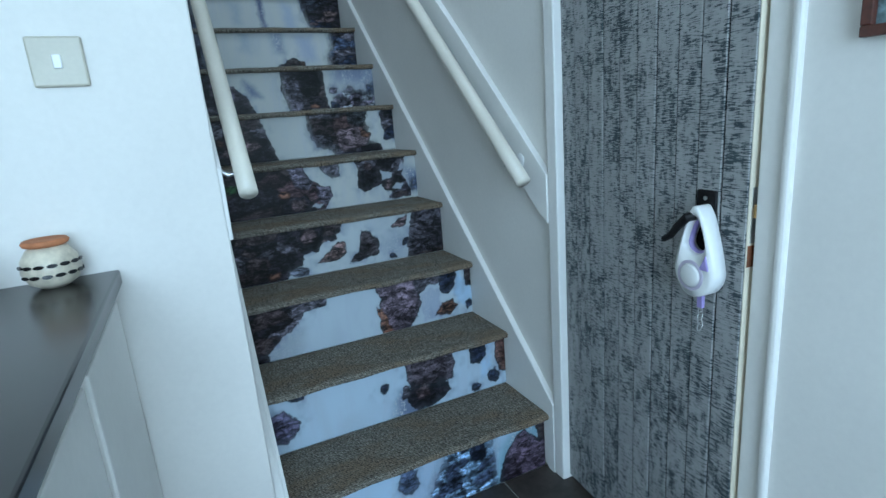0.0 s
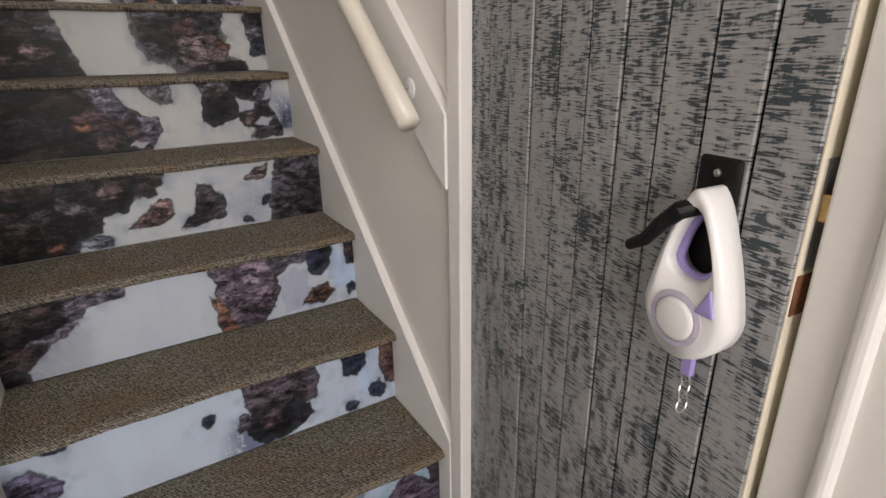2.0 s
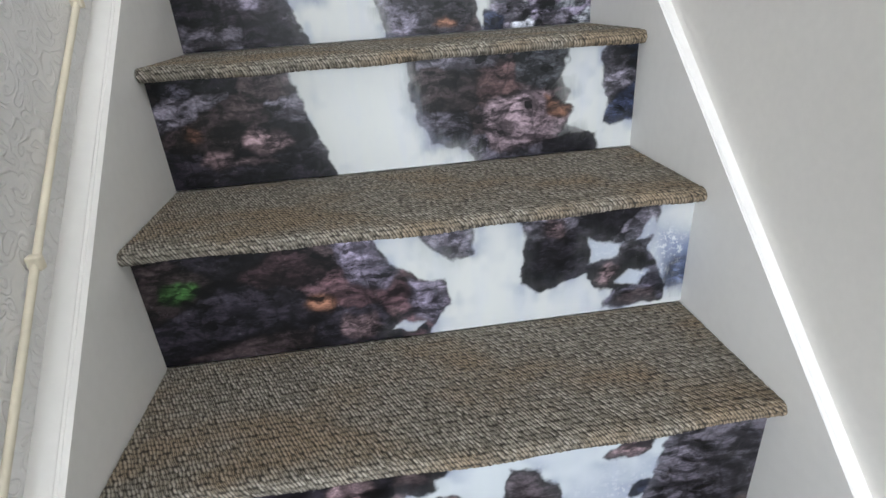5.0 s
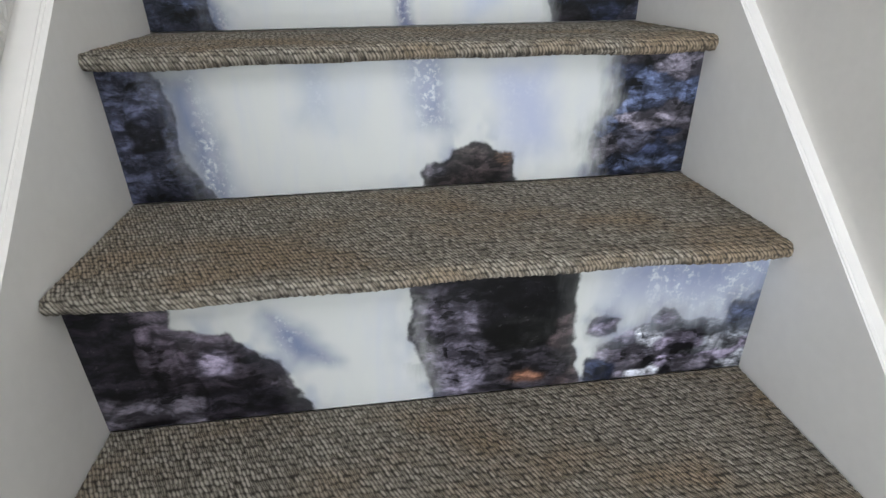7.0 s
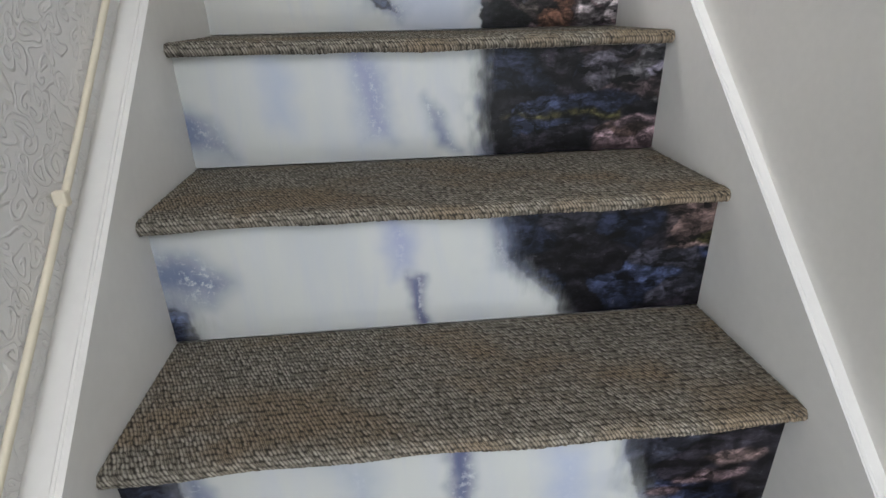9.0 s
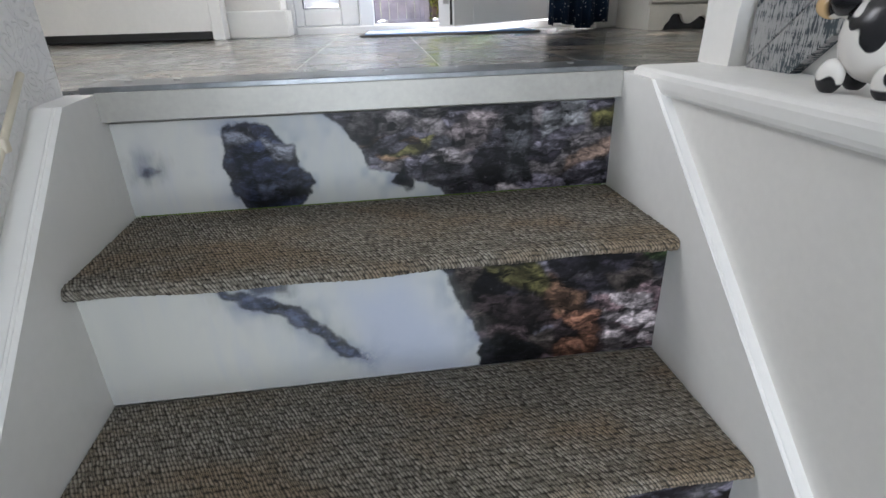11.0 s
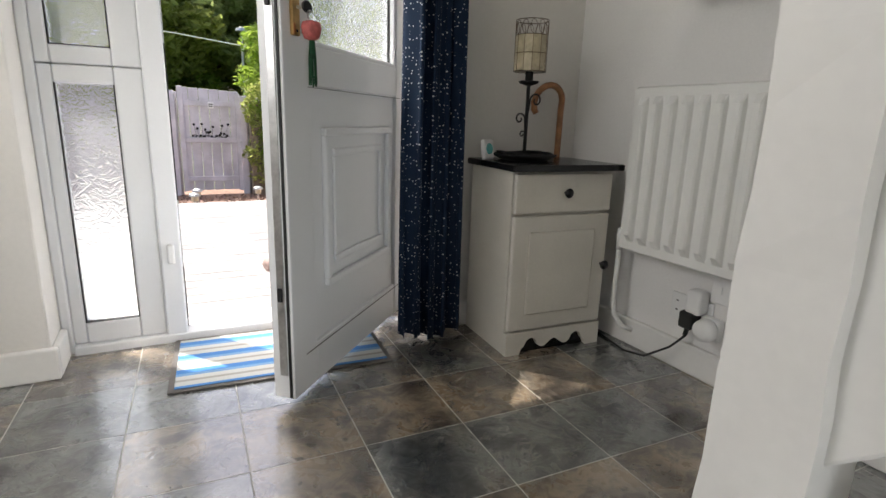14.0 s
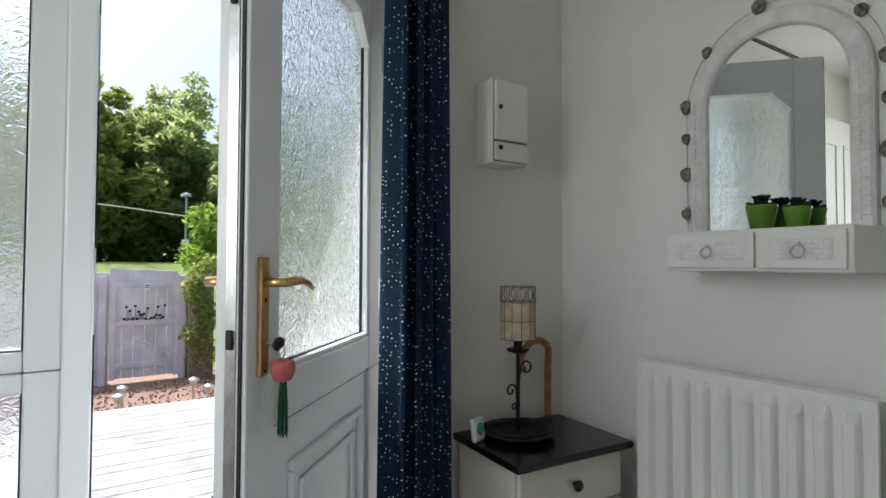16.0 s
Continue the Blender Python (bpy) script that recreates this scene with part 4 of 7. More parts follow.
riser(11, tint([(0, 0.7), (0.05, 0.4), (0.08, 0.1), (0, 0.2)], VEIL, 0.03), tint([(0.15, 1), (0.22, 0.8), (0.22, 0.3), (0.17, 0.4)], (0.38, 0.42, 0.5), 0.035), tint([(0.33, 1), (0.4, 0.9), (0.42, 0.2), (0.36, 0.2)], (0.24, 0.27, 0.39), 0.03), tint([(0.49, 0.6), (0.53, 0.35), (0.56, 0.05), (0.52, 0.1)], VEIL, 0.02),
      bank([(0.61, 1), (0.6, 0.5), (0.62, 0), (1, 0), (1, 1)], (DEEP, DEEP, (0.04, 0.037, 0.05), SLATE_BLUE), 0.07, 0.8), bank([(0.8, 1), (0.84, 0.6), (1, 0.45), (1, 1)], (GREY, (0.09, 0.085, 0.09), BROWN), 0.045), rock([(0.65, 0.36), (0.78, 0.4), (0.92, 0.37), (0.92, 0.32), (0.78, 0.33)], MOSS),
      bank([(0.86, 0), (0.87, 0.22), (0.92, 0.32), (1, 0.34), (1, 0)], (PINK, (0.2, 0.13, 0.115)), 0.035))
riser(12, tint([(0, 1), (0.18, 1), (0.3, 0.3), (0.2, 0), (0, 0)], (0.53, 0.53, 0.49), 0.03), rock([(0.23, 1), (0.33, 1), (0.32, 0.9), (0.26, 0.88)], SLATE_BLUE, 0.7), rock([(0.2, 0.98), (0.27, 0.86), (0.34, 0.72), (0.4, 0.42), (0.45, 0.16), (0.41, 0.22), (0.36, 0.48), (0.3, 0.66), (0.22, 0.86)], BLUE, 0.35),
      tint([(0.42, 0.8), (0.52, 0.9), (0.6, 0.4), (0.66, 0), (0.45, 0.1)], (0.42, 0.45, 0.52), 0.04), bank([(0.55, 1), (0.6, 0.76), (0.635, 0.45), (0.66, 0.2), (0.675, 0), (1, 0), (1, 1)], (DEEP, BROWN, (0.055, 0.045, 0.04), GREY), 0.05, 0.2), rock([(0.65, 0.2), (0.7, 0.3), (0.78, 0.1), (0.74, 0), (0.66, 0)], (0.012, 0.012, 0.014)),
      rock([(0.66, 0.92), (0.75, 0.95), (0.8, 0.7), (0.77, 0.62), (0.7, 0.78)], MOSS), rock([(0.78, 0.85), (0.85, 0.6), (0.84, 0.42), (0.8, 0.36), (0.77, 0.6)], (0.24, 0.14, 0.09)), bank([(0.79, 0.45), (0.88, 0.4), (0.9, 0.1), (0.8, 0)], (BROWN, RUST), 0.04), bank([(0.86, 0.56), (0.93, 0.6), (1, 0.78), (1, 0), (0.9, 0), (0.9, 0.3)], (PALE, PINK, PALE), 0.028),
      bank([(0.72, 1), (0.8, 0.78), (0.93, 0.76), (0.95, 1)], (DEEP, (0.05, 0.045, 0.05)), 0.06), rock([(0.94, 1), (0.95, 0.86), (1, 0.8), (1, 1)], (0.06, 0.09, 0.035)))
riser(13, tint([(0, 1), (0.2, 1), (0.22, 0), (0, 0)], (0.53, 0.53, 0.5), 0.03), stone(0.05, 0.5, 0.025, 0.06, BLUE, 0.8), rock([(0.2, 0.95), (0.26, 0.98), (0.29, 0.88), (0.33, 0.62), (0.34, 0.42), (0.37, 0.26), (0.35, 0.06), (0.27, 0), (0.21, 0.04), (0.19, 0.5)], SLATE_BLUE), rock([(0.26, 0.8), (0.33, 0.7), (0.34, 0.5), (0.29, 0.52)], (0.13, 0.135, 0.16)), rock([(0.2, 0.9), (0.25, 0.92), (0.26, 0.72), (0.2, 0.66)], (0.11, 0.115, 0.14)),
      rock([(0.24, 0.3), (0.35, 0.3), (0.34, 0.08), (0.25, 0.06)], (0.035, 0.04, 0.06)), bank([(0.34, 1), (0.43, 0.8), (0.46, 0.6), (0.48, 0.36), (0.56, 0.22), (0.62, 0.06), (0.66, 0), (1, 0), (1, 1)], (GREY, (0.09, 0.085, 0.1), DEEP, (0.18, 0.16, 0.165)), 0.045, 0.1), stone(0.545, 0.2, 0.022, 0.1, DEEP),
      bank([(0.46, 0.62), (0.53, 0.74), (0.62, 0.72), (0.58, 0.5), (0.5, 0.44)], ((0.22, 0.14, 0.085), GREY, MOSS), 0.035), rock([(0.64, 0.72), (0.68, 0.92), (0.75, 0.94), (0.73, 0.6), (0.67, 0.5)], (0.24, 0.2, 0.205)), rock([(0.76, 1), (0.82, 1), (0.82, 0.1), (0.77, 0.05), (0.76, 0.5)], (0.045, 0.045, 0.05)), bank([(0.83, 1), (0.94, 1), (0.94, 0.7), (0.85, 0.5)], ((0.2, 0.2, 0.21), GREY), 0.03),
      rock([(0.88, 0.2), (0.93, 0.46), (1, 0.62), (1, 0.46), (0.95, 0.3)], (0.2, 0.14, 0.11)), rock([(0.95, 0.9), (1, 0.95), (1, 0.72), (0.96, 0.7)], MOSS))


def stringer(x0, x1, face):
    """A raking board with a rounded bead along its top edge."""
    y0, y1 = -0.048, 2.66
    s = RISE / GOING
    line = [(y0, -0.02), (y0, 0.238), (2.53, TOP - 0.008), (y1, TOP - 0.005), (y1, TOP - 0.42)]
    part("stringer", prism(line, 0, x0, x1), WHITE, stairs)
    a, b = Vector((face, y0, 0.236)), Vector((face, 2.53, TOP - 0.01))
    part("stringer_bead", tube([a + (b - a) * i / 20 + Vector((0, 0, 0.001 * math.sin(i * 2.1))) for i in range(21)], 0.0035, 8), WHITE, stairs)


part("soffit", prism([(0.0, -0.03), (2.62, 2.62 * RISE / GOING - 0.03), (2.62, 2.62 * RISE / GOING - 0.06), (0.0, -0.06)], 0, -W / 2, W / 2), WHITE, stairs)
stringer(-0.44, -W / 2, -0.41)
stringer(W / 2, 0.42, 0.405)
# metal edge strip at the head of the stairs
bm = prism([(2.624, TOP - 0.045), (2.624, TOP + 0.004), (2.712, TOP + 0.004), (2.712, TOP - 0.002), (2.632, TOP - 0.002), (2.632, TOP - 0.045)], 0, -W / 2 - 0.02, W / 2, 0.0012)
strip = part("edge_strip", bm, material("brushed_dark_metal", (0.2, 0.21, 0.22), 0.32, 0.9, vary=0.15, scale=20, bump=0.1), stairs, "dark metal strip with screws along the top step")
part("strip_face", box(-W / 2, W / 2, 2.619, 2.6238, TOP - 0.046, TOP - 0.004, 0.001), material("dull_silver_edge", (0.38, 0.37, 0.34), 0.45, 0.5, vary=0.08), stairs)
for sx in (-0.37, -0.3, 0.02, 0.33):
    part("screw", lathe([(0.006, 0), (0.006, 0.0015), (0.003, 0.0022)], 10, m=Matrix.Translation((sx, 2.675, TOP + 0.004))), STEEL, stairs)

# ledge on the stair wall, with a rounded nosing
bm = box(0.405, 0.56, 0.3, 2.605, TOP - 0.03, TOP + 0.006, 0.012, segments=3)
structure("ledge", bm, WHITE, "glossy white ledge on top of the stair wall", "ledge")
# post at the stair head, its plaster edges uneven
bm = bmesh.new()
rows = 34
loops = []
for i in range(rows + 1):
    z = TOP + 0.006 + (CEIL - TOP) * i / rows
    w = [0.012 * noise.noise((z * 4, c * 9.0, 0.3)) + 0.006 * noise.noise((z * 14, c * 5.0, 2)) for c in range(4)]
    pts = [(0.515 + w[0], 2.515 + w[1]), (0.60 + w[1], 2.512), (0.60 + w[2], 2.6 + w[2]), (0.513 + w[3], 2.606 + w[0])]
    loops.append([bm.verts.new((x, y, z)) for x, y in pts])
for a, b in zip(loops, loops[1:]):
    for c in range(4):
        bm.faces.new((a[c], a[(c + 1) % 4], b[(c + 1) % 4], b[c]))
bm.faces.new(list(reversed(loops[0])))
bm.faces.new(loops[-1])
bmesh.ops.recalc_face_normals(bm, faces=bm.faces)
structure("post", bm, WHITE, "white painted post with uneven edges at the stair head", "post")

# side of the upper flight: a raking string clad in planks, and the raking board above it
upper = thing("upper_flight_side", "raking side of the upper flight clad in grey distressed planks", "stair side")
S = 0.885
for i in range(5):
    z0, z1 = 2.915 - 0.0775 * i - 0.0762, 2.915 - 0.0775 * i
    part("plank", prism([(2.51, z0), (1.2, z0 + S * 1.31), (1.2, z1 + S * 1.31), (2.51, z1)], 0, 0.53, 0.548, 0.0015), PLANK_ALONG, upper)
part("backing", prism([(2.51, TOP), (1.2, TOP), (1.2, 2.91 + S * 1.31), (2.51, 2.91)], 0, 0.5485, 0.558), WHITE, upper)
part("rail_board", prism([(2.53, 3.045), (1.2, 3.045 + S * 1.33), (1.2, CEIL), (2.53, CEIL)], 0, 0.535, 0.575, 0.004), WHITE, upper, "white raking board over the gap")

# ---- lower room things ----
# frame round the cupboard door
bm = box(0.402, 0.45, -0.092, -0.05, 0.0, 2.07, 0.004)
structure("trim_cupboard_hinge_side", bm, WHITE, "white painted door lining at the stair foot", "trim")
bm = box(0.394, 0.56, -0.702, -0.66, 0.0, 2.07, 0.003)
structure("trim_cupboard_latch_side", bm, WALL, "pale painted door jamb", "trim")
structure("trim_cupboard_head", box(0.43, 0.56, -0.672, -0.092, 2.035, 2.07, 0.003), CREAM, "cream door head", "trim")
bm = box(0.384, 0.43, -0.72, -0.7015, 0.0, 2.1, 0.008, segments=3)
structure("trim_architrave", bm, WHITE, "white rounded architrave", "trim")

cup = thing("cupboard_door", "grey distressed plank cupboard door standing slightly open", "door", Matrix.Translation((0.467, -0.094, 0.012)) @ pose(0, 0, 0, 0, 0, -90 - 4.4))
DW = 0.562
part("door_core", box(0, DW, -0.036, -0.004, 0, 2.01, 0.001), CREAM, cup, "cream painted door edge")
pw = DW / 10
# Black sheet over the cream core supplies the grooves' shade.
part("groove_backing", box(0.002, DW - 0.002, -0.0368, -0.036, 0.002, 2.008), BLACK, cup, "black sheet standing in for shade in the grooves")
for i in range(10):
    part("plank", box(pw * i + 0.0016, pw * (i + 1) - 0.0016, -0.0405 - 0.0006 * (i % 3), -0.036, 0.002, 2.008, 0.0012, segments=1), PLANK_UP, cup)
plate = part("handle_plate", box(DW - 0.105, DW - 0.06, -0.049, -0.041, 0.79, 0.945, 0.004), IRON, cup, "black iron handle plate")
for z in (0.93, 0.805):
    part("screw", lathe([(0.004, 0), (0.004, 0.002), (0.002, 0.003)], 8, m=Matrix.Translation((DW - 0.082, -0.049, z)) @ pose(0, 0, 0, 90)), STEEL, plate)
bm = tube([(DW - 0.082, -0.045, 0.9), (DW - 0.082, -0.075, 0.9), (DW - 0.088, -0.088, 0.897), (DW - 0.104, -0.092, 0.88), (DW - 0.122, -0.092, 0.858), (DW - 0.142, -0.09, 0.846)], [0.009, 0.009, 0.009, 0.008, 0.007, 0.006], 10)
part("lever", bm, IRON, cup, "black curled iron lever")
latch = part("latch_plate", box(DW, DW + 0.0015, -0.03, -0.012, 0.855, 0.955), STEEL, cup, "small metal latch plate")
part("latch_bolt", box(DW, DW + 0.008, -0.026, -0.016, 0.9, 0.925, 0.002), BRASS, latch)
part("worn_patch", box(DW, DW + 0.001, -0.034, -0.006, 0.81, 0.85), material("bare_rusty_wood", (0.16, 0.06, 0.025), 0.8, vary=0.3, scale=40), cup, "bare rusty wood where the paint has worn")
for z in (0.22, 1.75):
    part("hinge", tube([(-0.004, -0.043, z), (-0.004, -0.043, z + 0.075)], 0.005, 10), STEEL, cup)

# retractable dog lead hung on the lever
LILAC = material("lilac_plastic", (0.36, 0.3, 0.62), 0.4, vary=0.05, bump=0.02)
lead = thing("retractable_lead", "white and lilac retractable dog lead hanging on the lever", "dog lead", cup.matrix_world @ Matrix.Translation((DW - 0.075, -0.064, 0.913)))


def teardrop(w, top, low):
    """A rounded egg outline, narrow above."""
    pts = []
    for i in range(40):
        a = 2 * math.pi * i / 40
        s = math.sin(a)
        half = w * (1.0 if s < 0 else 1.0 - 0.42 * s)
        pts.append((math.cos(a) * half, s * (top if s > 0 else low)))
    return pts


outer, inner = teardrop(0.048, 0.125, 0.052), teardrop(0.024, 0.05, 0.02)
bm = bmesh.new()
rings = []
for d, shrink in ((-0.019, 0.82), (-0.014, 1.0), (0.014, 1.0), (0.019, 0.82)):
    rings.append([bm.verts.new((x - (1 - shrink) * 0.05 * (x / 0.048), d, z - 0.118)) for x, z in outer])
hole = []
for d in (0.019, 0.012, -0.012, -0.019):
    k = 1.0 if abs(d) < 0.015 else 1.15
    hole.append([bm.verts.new((x * k, d, z * k - 0.066)) for x, z in inner])
loops = rings + hole
for a, b in zip(loops, loops[1:] + loops[:1]):
    for i in range(40):
        bm.faces.new((a[i], a[(i + 1) % 40], b[(i + 1) % 40], b[i]))
bmesh.ops.recalc_face_normals(bm, faces=bm.faces)
part("case", bm, PLASTIC, lead, smooth=True)
bm = tube([((0.0225 - 0.008 * max(0, math.sin(a))) * math.cos(a), 0, -0.066 + (0.05 if math.sin(a) > 0 else 0.02) * math.sin(a)) for a in [2 * math.pi * i / 28 for i in range(29)]], 0.0055, 8)
part("grip_lining", bm, LILAC, lead, "lilac soft grip lining", smooth=True)
part("brake_button", prism([(0.016, -0.112), (0.038, -0.112), (0.03, -0.082)], 1, -0.0215, -0.016, 0.002), LILAC, lead, "lilac triangular button")
M = Matrix.Translation((-0.004, -0.017, -0.128)) @ pose(0, 0, 0, 90)
part("reel_ring", lathe([(0.03, 0), (0.03, 0.003), (0.024, 0.004), (0.024, 0.0)], 32, m=M), material("pale_lilac_plastic", (0.55, 0.5, 0.62), 0.4, vary=0.04, bump=0.02), lead, "pale lilac ring")
part("reel_cap", lathe([(0.023, 0), (0.023, 0.005), (0.018, 0.007), (0.002, 0.0075)], 32, m=M), PLASTIC, lead, smooth=True)
part("tape", box(0.0, 0.012, -0.004, 0.004, -0.195, -0.168, 0.001), LILAC, lead)
bm = None
for i in range(4):
    z = -0.202 - 0.011 * i
    own = [(0.006 + 0.005 * math.cos(a), (0.004 if i % 2 else 0) * math.sin(a), z + 0.008 * math.sin(a)) for a in [2 * math.pi * k / 10 for k in range(11)]]
    bm = tube(own, 0.0011, 6, bm)
part("clip_chain", bm, STEEL, lead)

# handrails
def handrail(name, x, y0, z0, y1, bracket_side, label):
    rail = thing(name, label, "handrail")
    s = RISE / GOING
    part("rail", tube([(x, y0 + (y1 - y0) * i / 12, z0 + s * (y1 - y0) * i / 12) for i in range(13)], 0.0205, 18), RAIL, rail, smooth=True)
    y = y0 + 0.09
    while y < y1:
        z = z0 + s * (y - y0)
        wall_x = x + bracket_side
        b = part("bracket", tube([(x, y, z - 0.018), (x, y, z - 0.04), (x + bracket_side * 0.6, y, z - 0.045), (wall_x, y, z - 0.03)], 0.006, 8), STEEL, rail)
        part("bracket_rose", lathe([(0.02, 0), (0.02, 0.003), (0.012, 0.006)], 16, m=Matrix.Translation((wall_x, y, z - 0.03)) @ pose(0, 0, 0, 0, -90 if bracket_side > 0 else 90)), PLASTIC, b)
        y += 0.85


handrail("handrail", 0.345, -0.02, 0.935, 1.5, 0.052, "round cream painted handrail on the stair wall")
handrail("handrail", -0.375, -0.03, 1.0, 1.3, -0.05, "round cream painted handrail beside the wall corner")
s_ = RISE / GOING
line = [(-0.05, 0.815), (-0.05, 0.95), (0.4, 0.95 + s_ * 0.47), (1.6, 0.95 + s_ * 1.67), (1.6, 0.85 + s_ * 1.65), (0.0, 0.85)]
structure("trim_rail_board_right", prism(line, 0, 0.398, 0.4195, 0.002), WHITE, "white raking board behind the handrail", "trim")
line = [(-0.045, 0.905), (-0.045, 1.06), (1.4, 1.06 + s_ * 1.445), (1.4, 0.96 + s_ * 1.4), (0.01, 0.96)]
structure("trim_rail_board_left", prism(line, 0, -0.4385, -0.422, 0.002), WHITE, "white raking board beside the handrail", "trim")
# cable clipped along the left stringer
bm = tube([(-0.43, y, 0.292 + s_ * (y + 0.06) + 0.004 * math.sin(y * 9)) for y in [0.12 + 0.1 * i for i in range(25)]], 0.0045, 7)
cable = tagged(part("cable", bm, CREAM, smooth=True), "cream cable clipped along the stair stringer", "cable")
for i in range(9):
    y = 0.2 + 0.28 * i
    c = part("cable_clip", box(-0.438, -0.423, y - 0.006, y + 0.006, 0.284 + s_ * (y + 0.06), 0.302 + s_ * (y + 0.06), 0.003), CREAM, cable)

# light switch, sideboard and pot by the stair foot
sw = thing("light_switch", "cream square light switch on the wall", "switch", Matrix.Translation((-0.66, -0.05, 1.275)))
part("plate", box(-0.043, 0.043, -0.01, 0, -0.043, 0.043, 0.004), material("aged_cream_plastic", (0.5, 0.47, 0.38), 0.4, vary=0.05), sw)
part("rocker", box(-0.007, 0.007, -0.014, -0.01, -0.012, 0.012, 0.002), PLASTIC, sw)
side = thing("sideboard", "white sideboard with a glossy black top against the wall", "sideboard", Matrix.Translation((-0.64, -0.055, 0)))
part("top", box(-0.75, 0.0, -0.85, 0, 0.855, 0.885, 0.004), BLACK, side, "glossy black top")
part("body", box(-0.74, -0.025, -0.82, -0.01, 0.06, 0.855, 0.003), WHITE, side)
part("plinth", box(-0.72, -0.04, -0.8, -0.03, 0, 0.06), WHITE, side)
for y in (-0.41, -0.01):
    d = part("door", box(-0.027, -0.013, y - 0.385, y - 0.02, 0.09, 0.83, 0.004), WHITE, side)
    part("knob", lathe([(0.006, 0), (0.013, 0.012), (0.013, 0.018), (0.006, 0.024)], 14, m=Matrix.Translation((-0.014, y - 0.36, 0.5)) @ pose(0, 0, 0, 0, 90)), IRON, d)
pot = thing("ceramic_pot", "round cream ceramic pot with slots and a terracotta rim", "pot", Matrix.Translation((-0.735, -0.11, 0.885)) @ Matrix.Diagonal((0.9, 0.9, 0.9, 1)))
TERRA = material("terracotta", (0.42, 0.17, 0.07), 0.8, vary=0.15, scale=25)
part("bowl", lathe([(0.022, 0), (0.042, 0.012), (0.052, 0.035), (0.048, 0.06), (0.036, 0.078), (0.03, 0.084)], 28), material("cream_crackle_glaze", (0.6, 0.54, 0.42), 0.35, vary=0.12, scale=30), pot, smooth=True)
part("rim", lathe([(0.028, 0.082), (0.038, 0.086), (0.041, 0.092), (0.037, 0.097), (0.03, 0.095)], 28), TERRA, pot, "unglazed terracotta rim", smooth=True)
for row, z in ((0, 0.05), (1, 0.03)):
    for i in range(7):
        a = -2.6 + 0.42 * i + 0.2 * row
        r = 0.0505
        part("slot", lathe([(0.007, 0), (0.007, 0.003)], 10, m=Matrix.Translation((r * math.cos(a), r * math.sin(a), z)) @ pose(0, 0, 0, 0, 90, math.degrees(a)) @ Matrix.Diagonal((0.55, 1.3, 1, 1))), BLACK, pot)
orn = lathe([(0.02, 0), (0.024, 0.02), (0.016, 0.05), (0.02, 0.07), (0.008, 0.085)], 16, m=Matrix.Translation((-0.845, -0.2, 0.885)))
tagged(part("ornament", orn, TERRA, smooth=True), "small orange ornament on the black sideboard top", "ornament")
bm = bmesh.new()
rnd = random.Random(4)
for i in range(26):
    a, l = rnd.uniform(0, 6.28), rnd.uniform(0.05, 0.1)
    m = Matrix.Translation((-0.86, -0.36, 0.9 + rnd.uniform(0, 0.03))) @ pose(0, 0, 0, rnd.uniform(-30, 10), 0, math.degrees(a))
    vs = [bm.verts.new(m @ Vector(p)) for p in ((0, 0, 0), (0.012, l * 0.5, 0.008), (0, l, -0.005), (-0.012, l * 0.5, 0.008))]
    bm.faces.new(vs)
plant = thing("small_plant", "dark green leafy plant on the sideboard", "plant", Matrix.Identity(4))
part("leaves", bm, LEAF, plant)
part("plant_pot", lathe([(0.022, 0.885), (0.032, 0.93), (0.03, 0.932)], 18, m=Matrix.Translation((-0.86, -0.36, 0))), TERRA, plant)
pic = thing("picture", "small dark wood framed picture on the wall", "picture", Matrix.Translation((0.3945, -0.8, 1.19)))
WOODF = material("dark_red_wood", (0.08, 0.025, 0.015), 0.4, vary=0.2, scale=30)
for a in ((-0.2, 0.0, 0.0, 0.015), (-0.2, 0.0, 0.245, 0.26), (-0.015, 0.0, 0.015, 0.245), (-0.2, -0.185, 0.015, 0.245)):
    part("frame_bar", box(-0.016, 0, a[0], a[1], a[2], a[3], 0.002), WOODF, pic)
part("print", box(-0.006, -0.003, -0.185, -0.015, 0.015, 0.245), material("blue_grey_print", (0.22, 0.3, 0.33), 0.5, vary=0.4, scale=30), pic)

# ---- hall: front door and glazed frame ----
frame_ob = thing("window_1", "white glazed door frame with two obscure side panes", "window")
frame_ob["kind"] = "structure"
FY0, FY1 = 4.18, 4.26
Z = TOP


def bars(name, list_, parent, mat=UPVC, bev=0.006):
    for b in list_:
        part(name, box(*b, bev), mat, parent)


